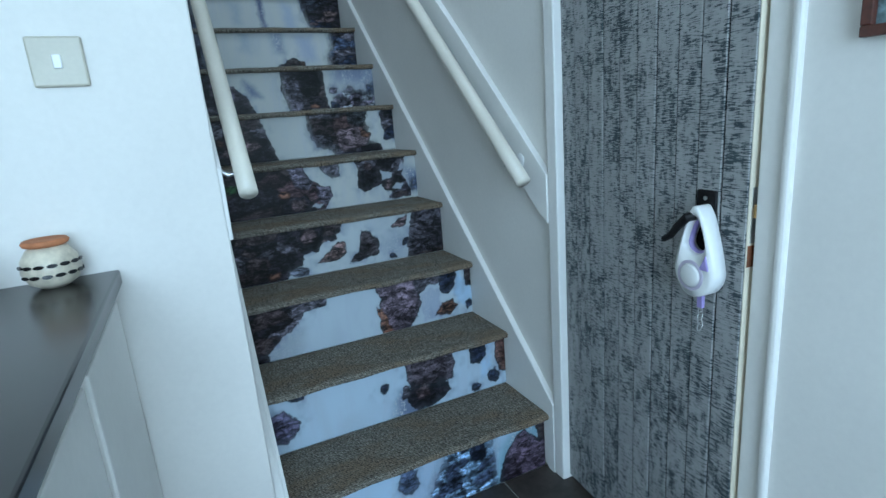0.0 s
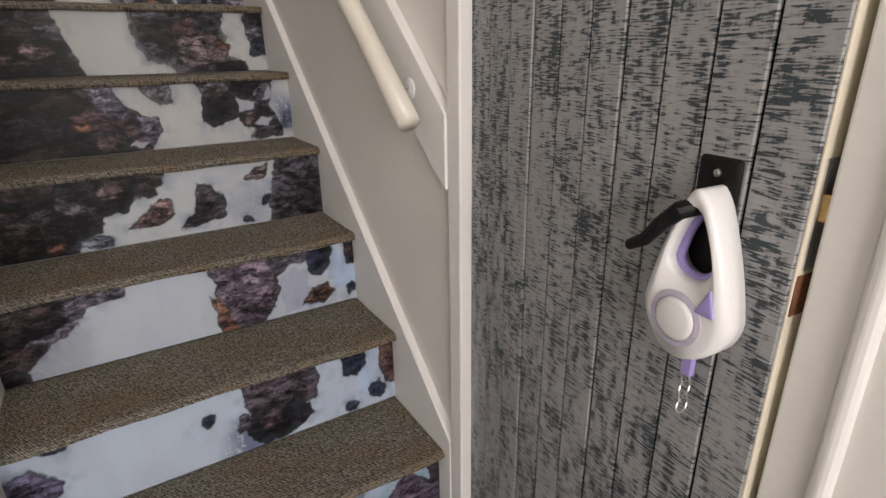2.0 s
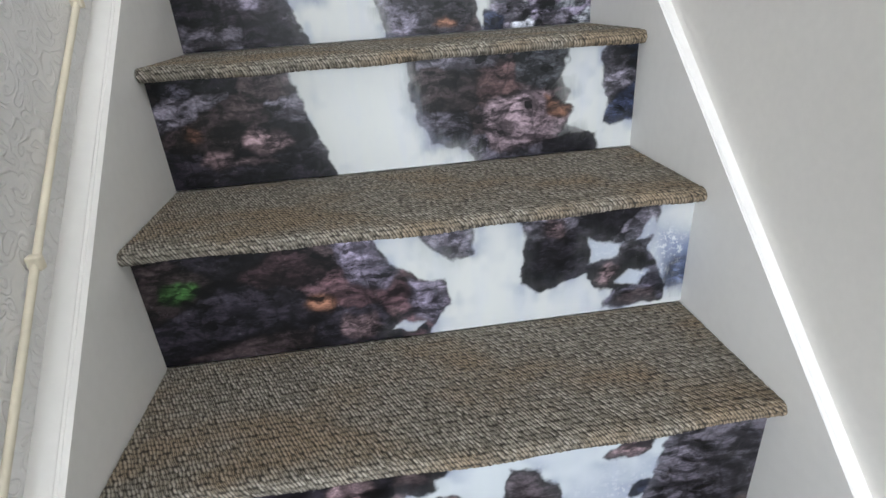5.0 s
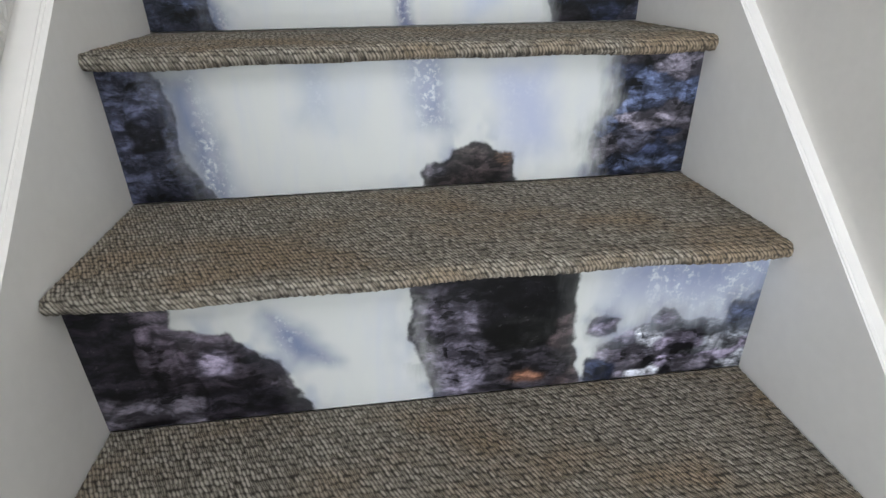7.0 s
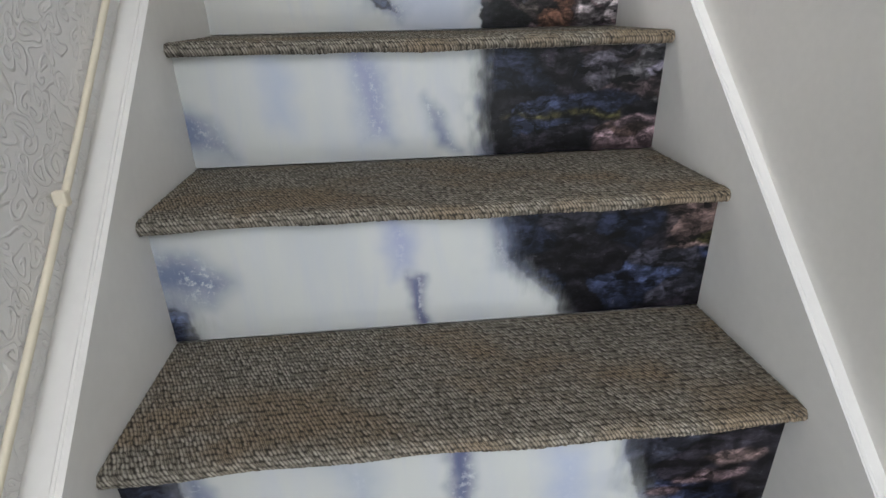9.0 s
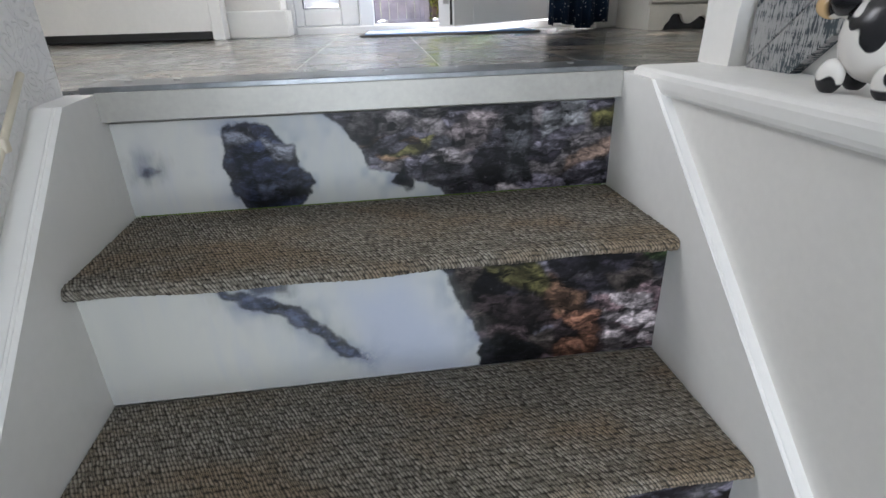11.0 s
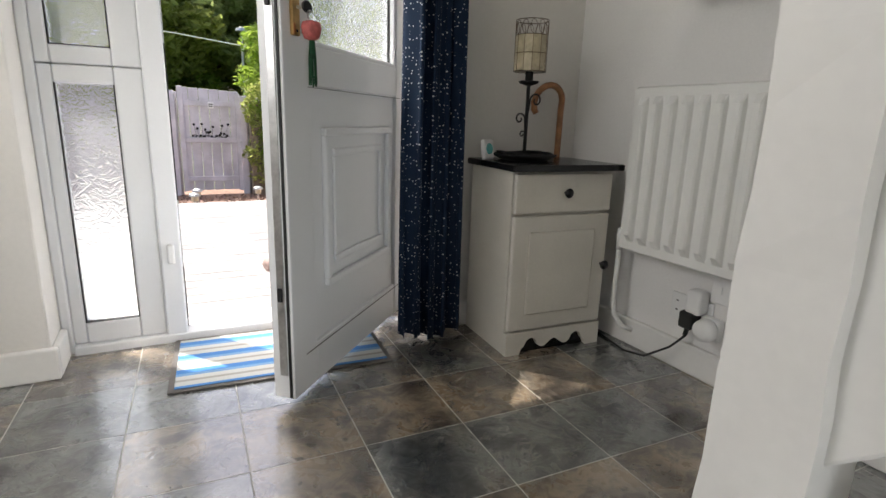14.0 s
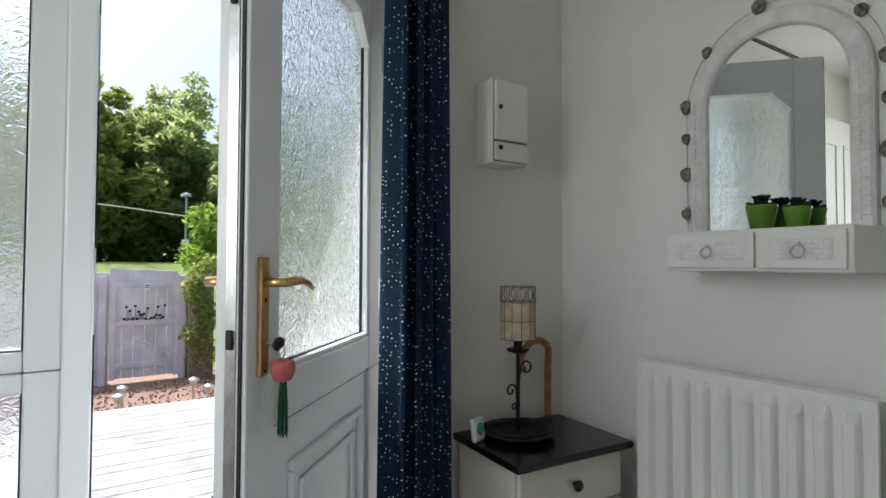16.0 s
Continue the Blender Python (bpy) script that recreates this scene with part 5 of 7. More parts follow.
bars("frame_bar", [(-0.30, -0.272, FY0, FY1, Z, Z + 2.07), (-0.272, 0.88, FY0, FY1, Z + 2.02, Z + 2.07), (0.83, 0.9, FY0, FY1, Z, Z + 2.02), (-0.012, 0.05, FY0 - 0.008, FY1, Z, Z + 2.02)], frame_ob)
part("threshold", box(-0.272, 0.83, FY0 - 0.012, FY1 + 0.06, Z - 0.02, Z + 0.028, 0.005), UPVC, frame_ob)
for z0, z1 in ((Z + 0.028, Z + 0.87), (Z + 0.872, Z + 2.02)):
    g0, g1 = z0 + (0.067 if z0 < Z + 0.5 else 0.05), z1 - 0.05
    bars("sash_bar", [(-0.272, -0.236, FY0 + 0.008, FY1, z0, z1), (-0.087, -0.012, FY0 + 0.008, FY1, z0, z1), (-0.236, -0.087, FY0 + 0.008, FY1, z0, g0), (-0.236, -0.087, FY0 + 0.008, FY1, g1, z1)], frame_ob)
    pane = part("pane", box(-0.24, -0.083, FY0 + 0.03, FY0 + 0.036, g0 - 0.004, g1 + 0.004), FROST, frame_ob, "pebbled obscure glass")
    pane.visible_shadow = False
    bars("glazing_bead", [(-0.236, -0.2325, FY0 + 0.012, FY0 + 0.03, g0, g1), (-0.0905, -0.087, FY0 + 0.012, FY0 + 0.03, g0, g1), (-0.2325, -0.0905, FY0 + 0.012, FY0 + 0.03, g0, g0 + 0.003)], frame_ob, RUBBER, 0.001)
bars("keep", [(0.05, 0.054, FY0 + 0.02, FY0 + 0.04, Z + a, Z + a + 0.22) for a in (0.25, 0.95, 1.55)], frame_ob, STEEL, 0.001)
part("seal", box(0.0505, 0.0545, FY0 + 0.045, FY0 + 0.055, Z + 0.03, Z + 2.02), RUBBER, frame_ob)
hook = part("catch", box(0.008, 0.03, FY0 - 0.024, FY0 - 0.008, Z + 0.27, Z + 0.335, 0.006), PLASTIC, frame_ob, "small white plastic catch")

SEAM = material("grey_seam", (0.2, 0.2, 0.2), 0.6)
DA, DL = 46.5, 0.775
door = thing("front_door", "white panelled front door with obscure glass, standing half open inwards", "door", Matrix.Translation((0.815, 4.13, Z)) @ pose(0, 0, 0, 0, 0, 180 + DA))
T = 0.062
bars("stile", [(0.0, 0.095, -T, 0, 0.035, 2.01), (DL - 0.115, DL, -T, 0, 0.035, 2.01)], door, UPVC, 0.004)
bars("rail", [(0.095, DL - 0.115, -T, 0, 1.87, 2.01), (0.095, DL - 0.115, -T, 0, 0.82, 0.915), (0.095, DL - 0.115, -T, 0, 0.035, 0.15)], door, UPVC, 0.004)
part("lower_panel", box(0.095, DL - 0.115, -T + 0.012, -0.012, 0.15, 0.82), UPVC, door)
# raised moulding on the lower panel
for grow, d0, d1 in ((0.0, -0.012, 0.004), (0.055, -0.012, -0.002)):
    x0, x1, z0, z1 = 0.15 + grow, DL - 0.18 - grow, 0.29 + grow, 0.72 - grow
    bars("moulding", [(x0, x1, d0, d1, z1 - 0.02, z1), (x0, x1, d0, d1, z0, z0 + 0.02), (x0, x0 + 0.02, d0, d1, z0 + 0.02, z1 - 0.02), (x1 - 0.02, x1, d0, d1, z0 + 0.02, z1 - 0.02)], door, UPVC, 0.005)
gx0, gx1, gz0, gz1 = 0.095, DL - 0.115, 0.915, 1.87
pane = part("pane", prism([(gx0 - 0.004, gz0 - 0.004), (gx1 + 0.004, gz0 - 0.004), (gx1 + 0.004, gz1), (gx0 - 0.004, gz1)], 1, -0.034, -0.028), FROST, door, "pebbled obscure glass")
pane.visible_shadow = False
c = 0.08
for outline in ([(gx0, gz1), (gx0, gz1 - c), (gx0 + c, gz1)], [(gx1, gz1), (gx1 - c, gz1), (gx1, gz1 - c)]):
    part("corner_block", prism(outline, 1, -T + 0.006, -0.006), UPVC, door)
bars("glazing_bead", [(gx0, gx0 + 0.012, -0.028, -0.004, gz0, gz1 - c), (gx1 - 0.012, gx1, -0.028, -0.004, gz0, gz1 - c), (gx0 + 0.012, gx1 - 0.012, -0.028, -0.004, gz0, gz0 + 0.012)], door, UPVC, 0.003)
bars("glass_seal", [(gx0 + 0.012, gx0 + 0.015, -0.028, -0.02, gz0 + 0.012, gz1 - c), (gx0 + 0.015, gx1 - 0.015, -0.028, -0.02, gz0 + 0.012, gz0 + 0.015)], door, RUBBER, 0.0)
part("lock_strip", box(DL, DL + 0.003, -T + 0.022, -T + 0.042, 0.1, 1.95), STEEL, door, "dull metal lock strip")
part("edge_seal", box(DL, DL + 0.004, -0.014, -0.008, 0.04, 2.0), RUBBER, door)
for z in (0.3, 0.98, 1.6):
    part("latch_bolt", box(DL + 0.003, DL + 0.009, -T + 0.026, -T + 0.038, z, z + 0.035, 0.002), RUBBER, door)
part("drip_line", box(0.02, DL - 0.06, -0.0005, 0.0012, 0.136, 0.139), SEAM, door)
part("mid_line", box(0.0, DL - 0.1, -0.0005, 0.0012, 0.816, 0.8175), SEAM, door)
for side_y, sgn in ((0.0, 1), (-T, -1)):
    hp_ = part("handle_plate", box(DL - 0.062, DL - 0.032, min(side_y, side_y + sgn * 0.01), max(side_y, side_y + sgn * 0.01), 0.925, 1.145, 0.003), BRASS, door, "brass handle plate")
    y1 = side_y + sgn * 0.05
    part("lever", tube([(DL - 0.047, side_y, 1.098), (DL - 0.047, y1, 1.098), (DL - 0.06, y1 + sgn * 0.004, 1.1), (DL - 0.1, y1 + sgn * 0.004, 1.1), (DL - 0.14, y1, 1.093), (DL - 0.165, y1 - sgn * 0.003, 1.083)], [0.009, 0.009, 0.009, 0.0085, 0.0075, 0.006], 12), BRASS, hp_, smooth=True)
    for z in (0.935, 1.065):
        part("screw", lathe([(0.0035, 0), (0.0035, 0.0012)], 8, m=Matrix.Translation((DL - 0.047, side_y + sgn * 0.01, z)) @ pose(0, 0, 0, -90 * sgn)), IRON, hp_)
for z in (0.25, 1.0, 1.75):
    part("hinge", tube([(-0.008, 0.004, z), (-0.008, 0.004, z + 0.09)], 0.008, 12), UPVC, door)

# key with a pink charm and a green tassel
charm = thing("key_charm", "key with a pink beaded charm and a dark green tassel", "key charm", door.matrix_world @ Matrix.Translation((DL - 0.05, 0.012, 0.985)))
part("key", tube([(0, -0.002, 0), (0, 0.022, 0)], 0.004, 8), STEEL, charm)
part("key_bow", prism([(math.cos(a) * 0.02, math.sin(a) * 0.013) for a in [2 * math.pi * i / 16 for i in range(16)]], 1, 0.02, 0.026, 0.002), RUBBER, charm, "dark key head")
part("ring", tube([(-0.004 + 0.011 * math.cos(a), 0.028, -0.017 + 0.011 * math.sin(a)) for a in [2 * math.pi * i / 14 for i in range(15)]], 0.0014, 6), STEEL, charm)
PINKM = material("coral_pink_beads", (0.42, 0.1, 0.09), 0.7, vary=0.2, scale=60, bump=0.4)
part("charm", lathe([(0.006, -0.07), (0.016, -0.066), (0.021, -0.055), (0.023, -0.043), (0.02, -0.032), (0.008, -0.028)], 18, m=Matrix.Translation((-0.004, 0.03, 0))), PINKM, charm, "pink beaded charm", smooth=True)
TASSEL = material("dark_green_cord", (0.012, 0.06, 0.025), 0.9, vary=0.3, scale=80)
bm = None
rnd = random.Random(7)
for i in range(22):
    a, r = rnd.uniform(0, 6.28), rnd.uniform(0.002, 0.008)
    x, y = r * math.cos(a), r * math.sin(a)
    e = 1.4 + rnd.uniform(0, 0.6)
    bm = tube([(-0.004 + x, 0.03 + y, -0.068), (-0.004 + x * e, 0.03 + y * e, -0.11), (-0.004 + x * e * 1.2, 0.03 + y * e, -0.16 - rnd.uniform(0, 0.012))], 0.0016, 5, bm)
part("tassel", bm, TASSEL, charm, "dark green cord tassel")

# curtain
bm = bmesh.new()
uv = bm.loops.layers.uv.new("UVMap")
nu, nv = 220, 26
grid, length = [], 0.0
for j in range(nv + 1):
    v = j / nv
    z = Z + 0.014 + 2.14 * v
    row, s, prev = [], 0.0, None
    for i in range(nu + 1):
        u = i / nu
        spread = 1.0 - 0.12 * v
        x = 0.7 + 0.235 * (0.5 + (u - 0.5) * spread)
        amp = 0.036 * (0.75 + 0.25 * math.sin(3 * v + u * 4))
        y = 3.87 + amp * math.sin(u * 6.28 * 4.3 + 0.5 * math.sin(v * 3)) + 0.012 * math.sin(u * 21 + v * 2)
        x += 0.012 * math.sin(u * 6.28 * 8.6 + 1)
        p = Vector((x, y, z + (0.012 * math.sin(u * 9) if j == 0 else 0)))
        if prev is not None:
            s += (p - prev).length
        prev = p
        row.append((bm.verts.new(p), s))
    grid.append(row)
for j in range(nv):
    for i in range(nu):
        q = (grid[j][i], grid[j][i + 1], grid[j + 1][i + 1], grid[j + 1][i])
        f = bm.faces.new([a[0] for a in q])
        for loop, a, jj in zip(f.loops, q, (j, j, j + 1, j + 1)):
            loop[uv].uv = (a[1] / 0.0125, 2.13 * jj / nv / 0.0125)
curtain = part("curtain", bm, CURTAIN, smooth=True)
tagged(curtain, "navy curtain with small white spots hanging in folds beside the door", "curtain")
mod = curtain.modifiers.new("thickness", "SOLIDIFY")
mod.thickness = 0.002

rail_t = thing("curtain_rail", "thin dark curtain rail above the front door", "curtain rail")
part("rod", tube([(-0.36, 3.872, Z + 2.2), (1.02, 3.872, Z + 2.2)], 0.009, 12), IRON, rail_t)
for x in (-0.37, 1.03):
    part("finial", lathe([(0.008, -0.02), (0.018, 0.0), (0.008, 0.02)], 14, m=Matrix.Translation((x, 3.872, Z + 2.2)) @ pose(0, 0, 0, 0, 90)), IRON, rail_t)
for x in (-0.32, 0.98):
    part("bracket", tube([(x, 3.872, Z + 2.19), (x, 4.02 if x < 0 else 3.945, Z + 2.19)], 0.006, 8), IRON, rail_t)
for i in range(9):
    x = 0.715 + 0.026 * i
    part("ring", tube([(x, 3.872 + 0.016 * math.cos(a), Z + 2.192 + 0.016 * math.sin(a)) for a in [2 * math.pi * k / 14 for k in range(15)]], 0.0022, 6), IRON, rail_t)

# door mat
mat_m = Matrix.Translation((-0.017, 3.79, Z + 0.001)) @ pose(0, 0, 0, 0, 0, -4)
mat_ob = thing("door_mat", "striped blue, sand and white door mat with a grey border", "mat", mat_m)
part("border", box(0, 0.64, 0, 0.375, 0, 0.006, 0.002), material("grey_mat_border", (0.12, 0.11, 0.1), 0.9, vary=0.2), mat_ob)
part("weave", box(0.016, 0.625, 0.016, 0.36, 0.006, 0.0085, 0.001), MAT, mat_ob)

# ---- hall: cabinet and what stands on it ----
cab = thing("bedside_cabinet", "ivory painted bedside cabinet with a black top and a scalloped plinth", "cabinet", Matrix.Translation((0.968, 3.632, Z)) @ pose(0, 0, 0, 0, 0, -3.5))
CW, CD, CH = 0.375, 0.295, 0.605
part("top", box(-0.022, CW + 0.022, -0.024, CD, CH, CH + 0.021, 0.005), BLACK, cab, "glossy black top")
part("body", box(0, CW, 0.018, CD, 0.0, CH, 0.002), CABINET, cab)
dr = part("drawer_front", box(0.004, CW - 0.004, 0, 0.017, 0.472, CH - 0.008, 0.005), CABINET, cab)
cd_ = part("door", box(0.004, CW - 0.004, 0, 0.017, 0.085, 0.464, 0.005), CABINET, cab)
bars("door_panel", [(0.062, CW - 0.062, -0.006, 0.0, 0.14, 0.415)], cd_, CABINET, 0.0055)
bars("panel_groove", [(0.056, CW - 0.056, -0.0012, 0.0, 0.134, 0.421)], cd_, CABINET, 0.0006)
knob = [(0.006, 0), (0.006, 0.008), (0.014, 0.014), (0.016, 0.02), (0.011, 0.026), (0.002, 0.028)]
part("knob", lathe(knob, 18, m=Matrix.Translation((CW * 0.5, 0, 0.537)) @ pose(0, 0, 0, 90)), BLACK, dr, "round black knob", smooth=True)
part("knob", lathe(knob, 18, m=Matrix.Translation((CW - 0.02, 0, 0.29)) @ pose(0, 0, 0, 90)), BLACK, cd_, "round black knob", smooth=True)
outline = [(0.0, 0.0), (0.052, 0.0)]
for i in range(1, 30):
    u = i / 30
    zz = 0.03 - 0.012 * math.cos(u * 6.28 * 3) + (0.012 if 0.08 < u < 0.24 or 0.76 < u < 0.92 else 0)
    outline.append((0.052 + (CW - 0.104) * u, zz))
outline += [(CW - 0.052, 0.0), (CW, 0.0), (CW, 0.078), (0, 0.078)]
part("plinth", prism(outline, 1, 0.0, 0.0175), CABINET, cab)
# Black sheet stands in for the dark under the scalloped edge.
part("plinth_shadow_board", box(0.045, CW - 0.045, 0.0172, 0.0178, 0.0, 0.05), BLACK, cab)

CT = Z + CH + 0.021
lampm = thing("table_lamp", "black iron table lamp with a capiz shell shade", "lamp", Matrix.Translation((1.112, 3.80, CT)))
part("base", lathe([(0.055, 0), (0.055, 0.006), (0.02, 0.012), (0.006, 0.016)], 28), IRON, lampm, smooth=True)
part("stem", tube([(0, 0, 0.012), (0, 0, 0.25)], 0.006, 10), IRON, lampm)


def scroll(cx, cz, r, turn, start):
    return [(cx + turn * r * (1 - i / 34) * math.cos(start + i * 0.27), 0.0, cz + r * (1 - i / 34) * math.sin(start + i * 0.27)) for i in range(26)]


part("scroll", tube([(0.004, 0, 0.15)] + scroll(0.034, 0.195, 0.024, -1, 0.2), 0.0028, 6), IRON, lampm)
part("scroll", tube([(-0.004, 0, 0.1)] + scroll(-0.027, 0.135, 0.02, 1, 0.0), 0.0028, 6), IRON, lampm)
part("scroll", tube([(-0.004, 0, 0.06)] + scroll(-0.014, 0.085, 0.012, 1, 0.0), 0.0024, 6), IRON, lampm)
part("drip_pan", lathe([(0.006, 0.24), (0.03, 0.248), (0.034, 0.254), (0.03, 0.256), (0.008, 0.252)], 24), IRON, lampm, smooth=True)
part("socket", lathe([(0.013, 0.252), (0.013, 0.285), (0.009, 0.288)], 14), IRON, lampm)
WIRE = material("bronze_wire", (0.12, 0.08, 0.045), 0.45, 0.7, vary=0.2)
CAPIZ = material("capiz_shell", (0.5, 0.44, 0.3), 0.35, vary=0.18, scale=25, bump=0.1)
shade = part("shade", lathe([(0.05, 0.285), (0.0515, 0.285), (0.0515, 0.395), (0.05, 0.395)], 12), CAPIZ, lampm, "cream shell shade in wire")
for z in (0.285, 0.34, 0.395, 0.44):
    part("wire_ring", tube([(0.052 * math.cos(a), 0.052 * math.sin(a), z) for a in [2 * math.pi * i / 24 for i in range(25)]], 0.0012, 5), WIRE, shade)
for i in range(12):
    a = 2 * math.pi * i / 12
    x, y = 0.052 * math.cos(a), 0.052 * math.sin(a)
    part("wire", tube([(x, y, 0.285), (x, y, 0.395)], 0.0009, 5), WIRE, shade)
    ring = [(0.052 * math.cos(a + 0.2 * math.cos(b)), 0.052 * math.sin(a + 0.2 * math.cos(b)), 0.4175 + 0.02 * math.sin(b)) for b in [2 * math.pi * k / 14 for k in range(15)]]
    part("wire_curl", tube(ring, 0.0009, 5), WIRE, shade)
tray = thing("tray", "low black dish with a coiled cable round the lamp foot", "tray", Matrix.Translation((1.112, 3.80, CT)))
bm = lathe([(0.075, 0.0), (0.105, 0.014), (0.11, 0.02), (0.104, 0.021), (0.075, 0.005), (0.058, 0.003)], 32)
part("dish", bm, RUBBER, tray, smooth=True)
bm = tube([((0.082 + 0.012 * math.sin(i * 0.9)) * math.cos(i * 0.23), (0.082 + 0.012 * math.sin(i * 0.9)) * math.sin(i * 0.23), 0.022 + 0.004 * math.sin(i * 0.5)) for i in range(70)], 0.0035, 6)
part("coiled_cable", bm, RUBBER, tray, smooth=True)
cane_pts = [(1.345, 3.913, Z + 0.0), (1.342, 3.913, Z + 0.6), (1.343, 3.912, Z + 0.8)] + [(1.343 - 0.062 + 0.062 * math.cos(a), 3.91 - 0.012 * math.sin(a), Z + 0.82 + 0.062 * math.sin(a)) for a in [math.pi * i / 12 for i in range(13)]] + [(1.221, 3.908, Z + 0.795), (1.228, 3.908, Z + 0.785)]
cane_ob = part("walking_stick", tube(cane_pts, 0.0115, 12), material("honey_brown_wood", (0.3, 0.13, 0.05), 0.35, vary=0.2, scale=30), smooth=True)
tagged(cane_ob, "honey brown wooden walking stick with a crook handle", "walking stick")
fresh = thing("air_freshener", "white rounded gadget with a turquoise oval window", "air freshener", Matrix.Translation((0.982, 3.82, CT)) @ pose(0, 0, 0, -8, 0, 18))
part("case", box(-0.026, 0.026, -0.009, 0.009, 0, 0.066, 0.008, segments=3), PLASTIC, fresh)
part("window", prism([(0.0155 * math.cos(a), 0.035 + 0.018 * math.sin(a)) for a in [2 * math.pi * i / 24 for i in range(24)]], 1, -0.0115, -0.008, 0.001), material("turquoise_gel", (0.12, 0.42, 0.42), 0.2, vary=0.1), fresh)
meter = thing("key_cabinet", "small white wall cabinet with a door and a drawer", "wall cabinet", Matrix.Translation((1.065, 3.852, Z + 1.445)))
part("body", box(0, 0.142, 0.012, 0.097, 0, 0.262, 0.003), WHITE, meter)
# Grey sheet put in to darken the gaps round the door and drawer.
part("seam", box(0.0035, 0.1385, 0.0095, 0.0125, 0.0055, 0.2565), SEAM, meter)
md = part("door", box(0.006, 0.136, 0.0, 0.012, 0.072, 0.254, 0.002), WHITE, meter)
mw = part("drawer_front", box(0.006, 0.136, 0.0, 0.012, 0.008, 0.064, 0.002), WHITE, meter)
part("knob", lathe([(0.004, 0), (0.008, 0.008), (0.004, 0.013)], 12, m=Matrix.Translation((0.018, 0, 0.17)) @ pose(0, 0, 0, 90)), BLACK, md)
part("knob", lathe([(0.004, 0), (0.008, 0.008), (0.004, 0.013)], 12, m=Matrix.Translation((0.018, 0, 0.045)) @ pose(0, 0, 0, 90)), BLACK, mw)

# radiator
rad = thing("radiator", "white pressed steel panel radiator on the wall", "radiator")
ry0, ry1, rz0, rz1 = 3.008, 3.565, Z + 0.352, Z + 0.868


def rad_panel(x, name):
    bm = bmesh.new()
    n_fl, per = 10, 12
    span = ry1 - ry0 - 0.03
    cols = [(ry0, 0.0), (ry0 + 0.012, 0.0)]
    for i in range(n_fl * per + 1):
        u = i / per
        w = 0.5 - 0.5 * math.cos(2 * math.pi * u)
        cols.append((ry0 + 0.015 + span * i / (n_fl * per), -0.02 * min(1, max(0, 2.6 * w - 0.6))))
    cols += [(ry1 - 0.012, 0.0), (ry1, 0.0)]
    levels = [(rz0, 0, 0.012), (rz0 + 0.006, 0, 0.0), (rz0 + 0.03, 0, 0), (rz0 + 0.055, 1, 0), (rz1 - 0.055, 1, 0), (rz1 - 0.03, 0, 0), (rz1 - 0.006, 0, 0.0), (rz1, 0, 0.012)]
    rows = [[bm.verts.new((x + back + dx * flute, y, z)) for y, dx in cols] for z, flute, back in levels]
    for a, b in zip(rows, rows[1:]):
        for i in range(len(cols) - 1):
            bm.faces.new((a[i], b[i], b[i + 1], a[i + 1]))
    ob = part(name, bm, RADIATOR, rad)
    m = ob.modifiers.new("thickness", "SOLIDIFY")
    m.thickness, m.offset = 0.012, -1
    return ob


rad_panel(1.352, "front_panel")
part("back_panel", box(1.4, 1.412, ry0 - 0.035, ry1 - 0.01, rz0 + 0.01, rz1 - 0.008, 0.004), RADIATOR, rad)
for y in (3.1, 3.45):
    part("hanger", box(1.412, 1.45, y - 0.02, y + 0.02, rz0 - 0.02, rz1 - 0.1, 0.002), RADIATOR, rad)
for y in (ry0 + 0.01, ry1 - 0.012):
    part("tapping", tube([(1.375, y, rz0 + 0.03), (1.375, y + (0.03 if y > 3.3 else -0.03), rz0 + 0.03)], 0.011, 12), RADIATOR, rad)
valve = part("valve", lathe([(0.01, -0.03), (0.012, 0.0), (0.014, 0.01), (0.012, 0.04), (0.006, 0.045)], 14, m=Matrix.Translation((1.375, ry1 + 0.02, rz0 + 0.02))), RADIATOR, rad, smooth=True)
pipe_pts = [(1.375, ry1 + 0.02, rz0), (1.375, ry1 + 0.02, Z + 0.16), (1.38, ry1 + 0.015, Z + 0.11), (1.395, ry1 - 0.01, Z + 0.075), (1.425, ry1 - 0.03, Z + 0.06)]
part("pipe", tube(pipe_pts, 0.0085, 10), RADIATOR, rad, smooth=True)
part("pipe", tube([(1.375, ry0 - 0.03, rz0 + 0.03), (1.378, ry0 - 0.045, rz0 - 0.02), (1.38, ry0 - 0.06, Z + 0.12), (1.4, ry0 - 0.09, Z + 0.05), (1.428, ry0 - 0.12, Z + 0.05)], 0.0085, 10), RADIATOR, rad, smooth=True)

# skirtings
SK = 0.095
structure("baseboard_right", box(1.428, 1.45, 0.1, 3.945, Z, Z + SK, 0.007), WHITE, "white skirting board with a rounded top", "baseboard")
structure("baseboard_back", box(0.905, 1.428, 3.928, 3.95, Z, Z + SK, 0.007), WHITE, "white skirting board", "baseboard")
structure("baseboard_left", box(-0.5, -0.283, 4.008, 4.03, Z, Z + SK, 0.006), WHITE, "white skirting board beside the frame", "baseboard")
structure("baseboard_reveal", box(-0.3005, -0.281, 4.03, 4.17, Z, Z + SK, 0.006), WHITE, "white skirting board in the reveal", "baseboard")

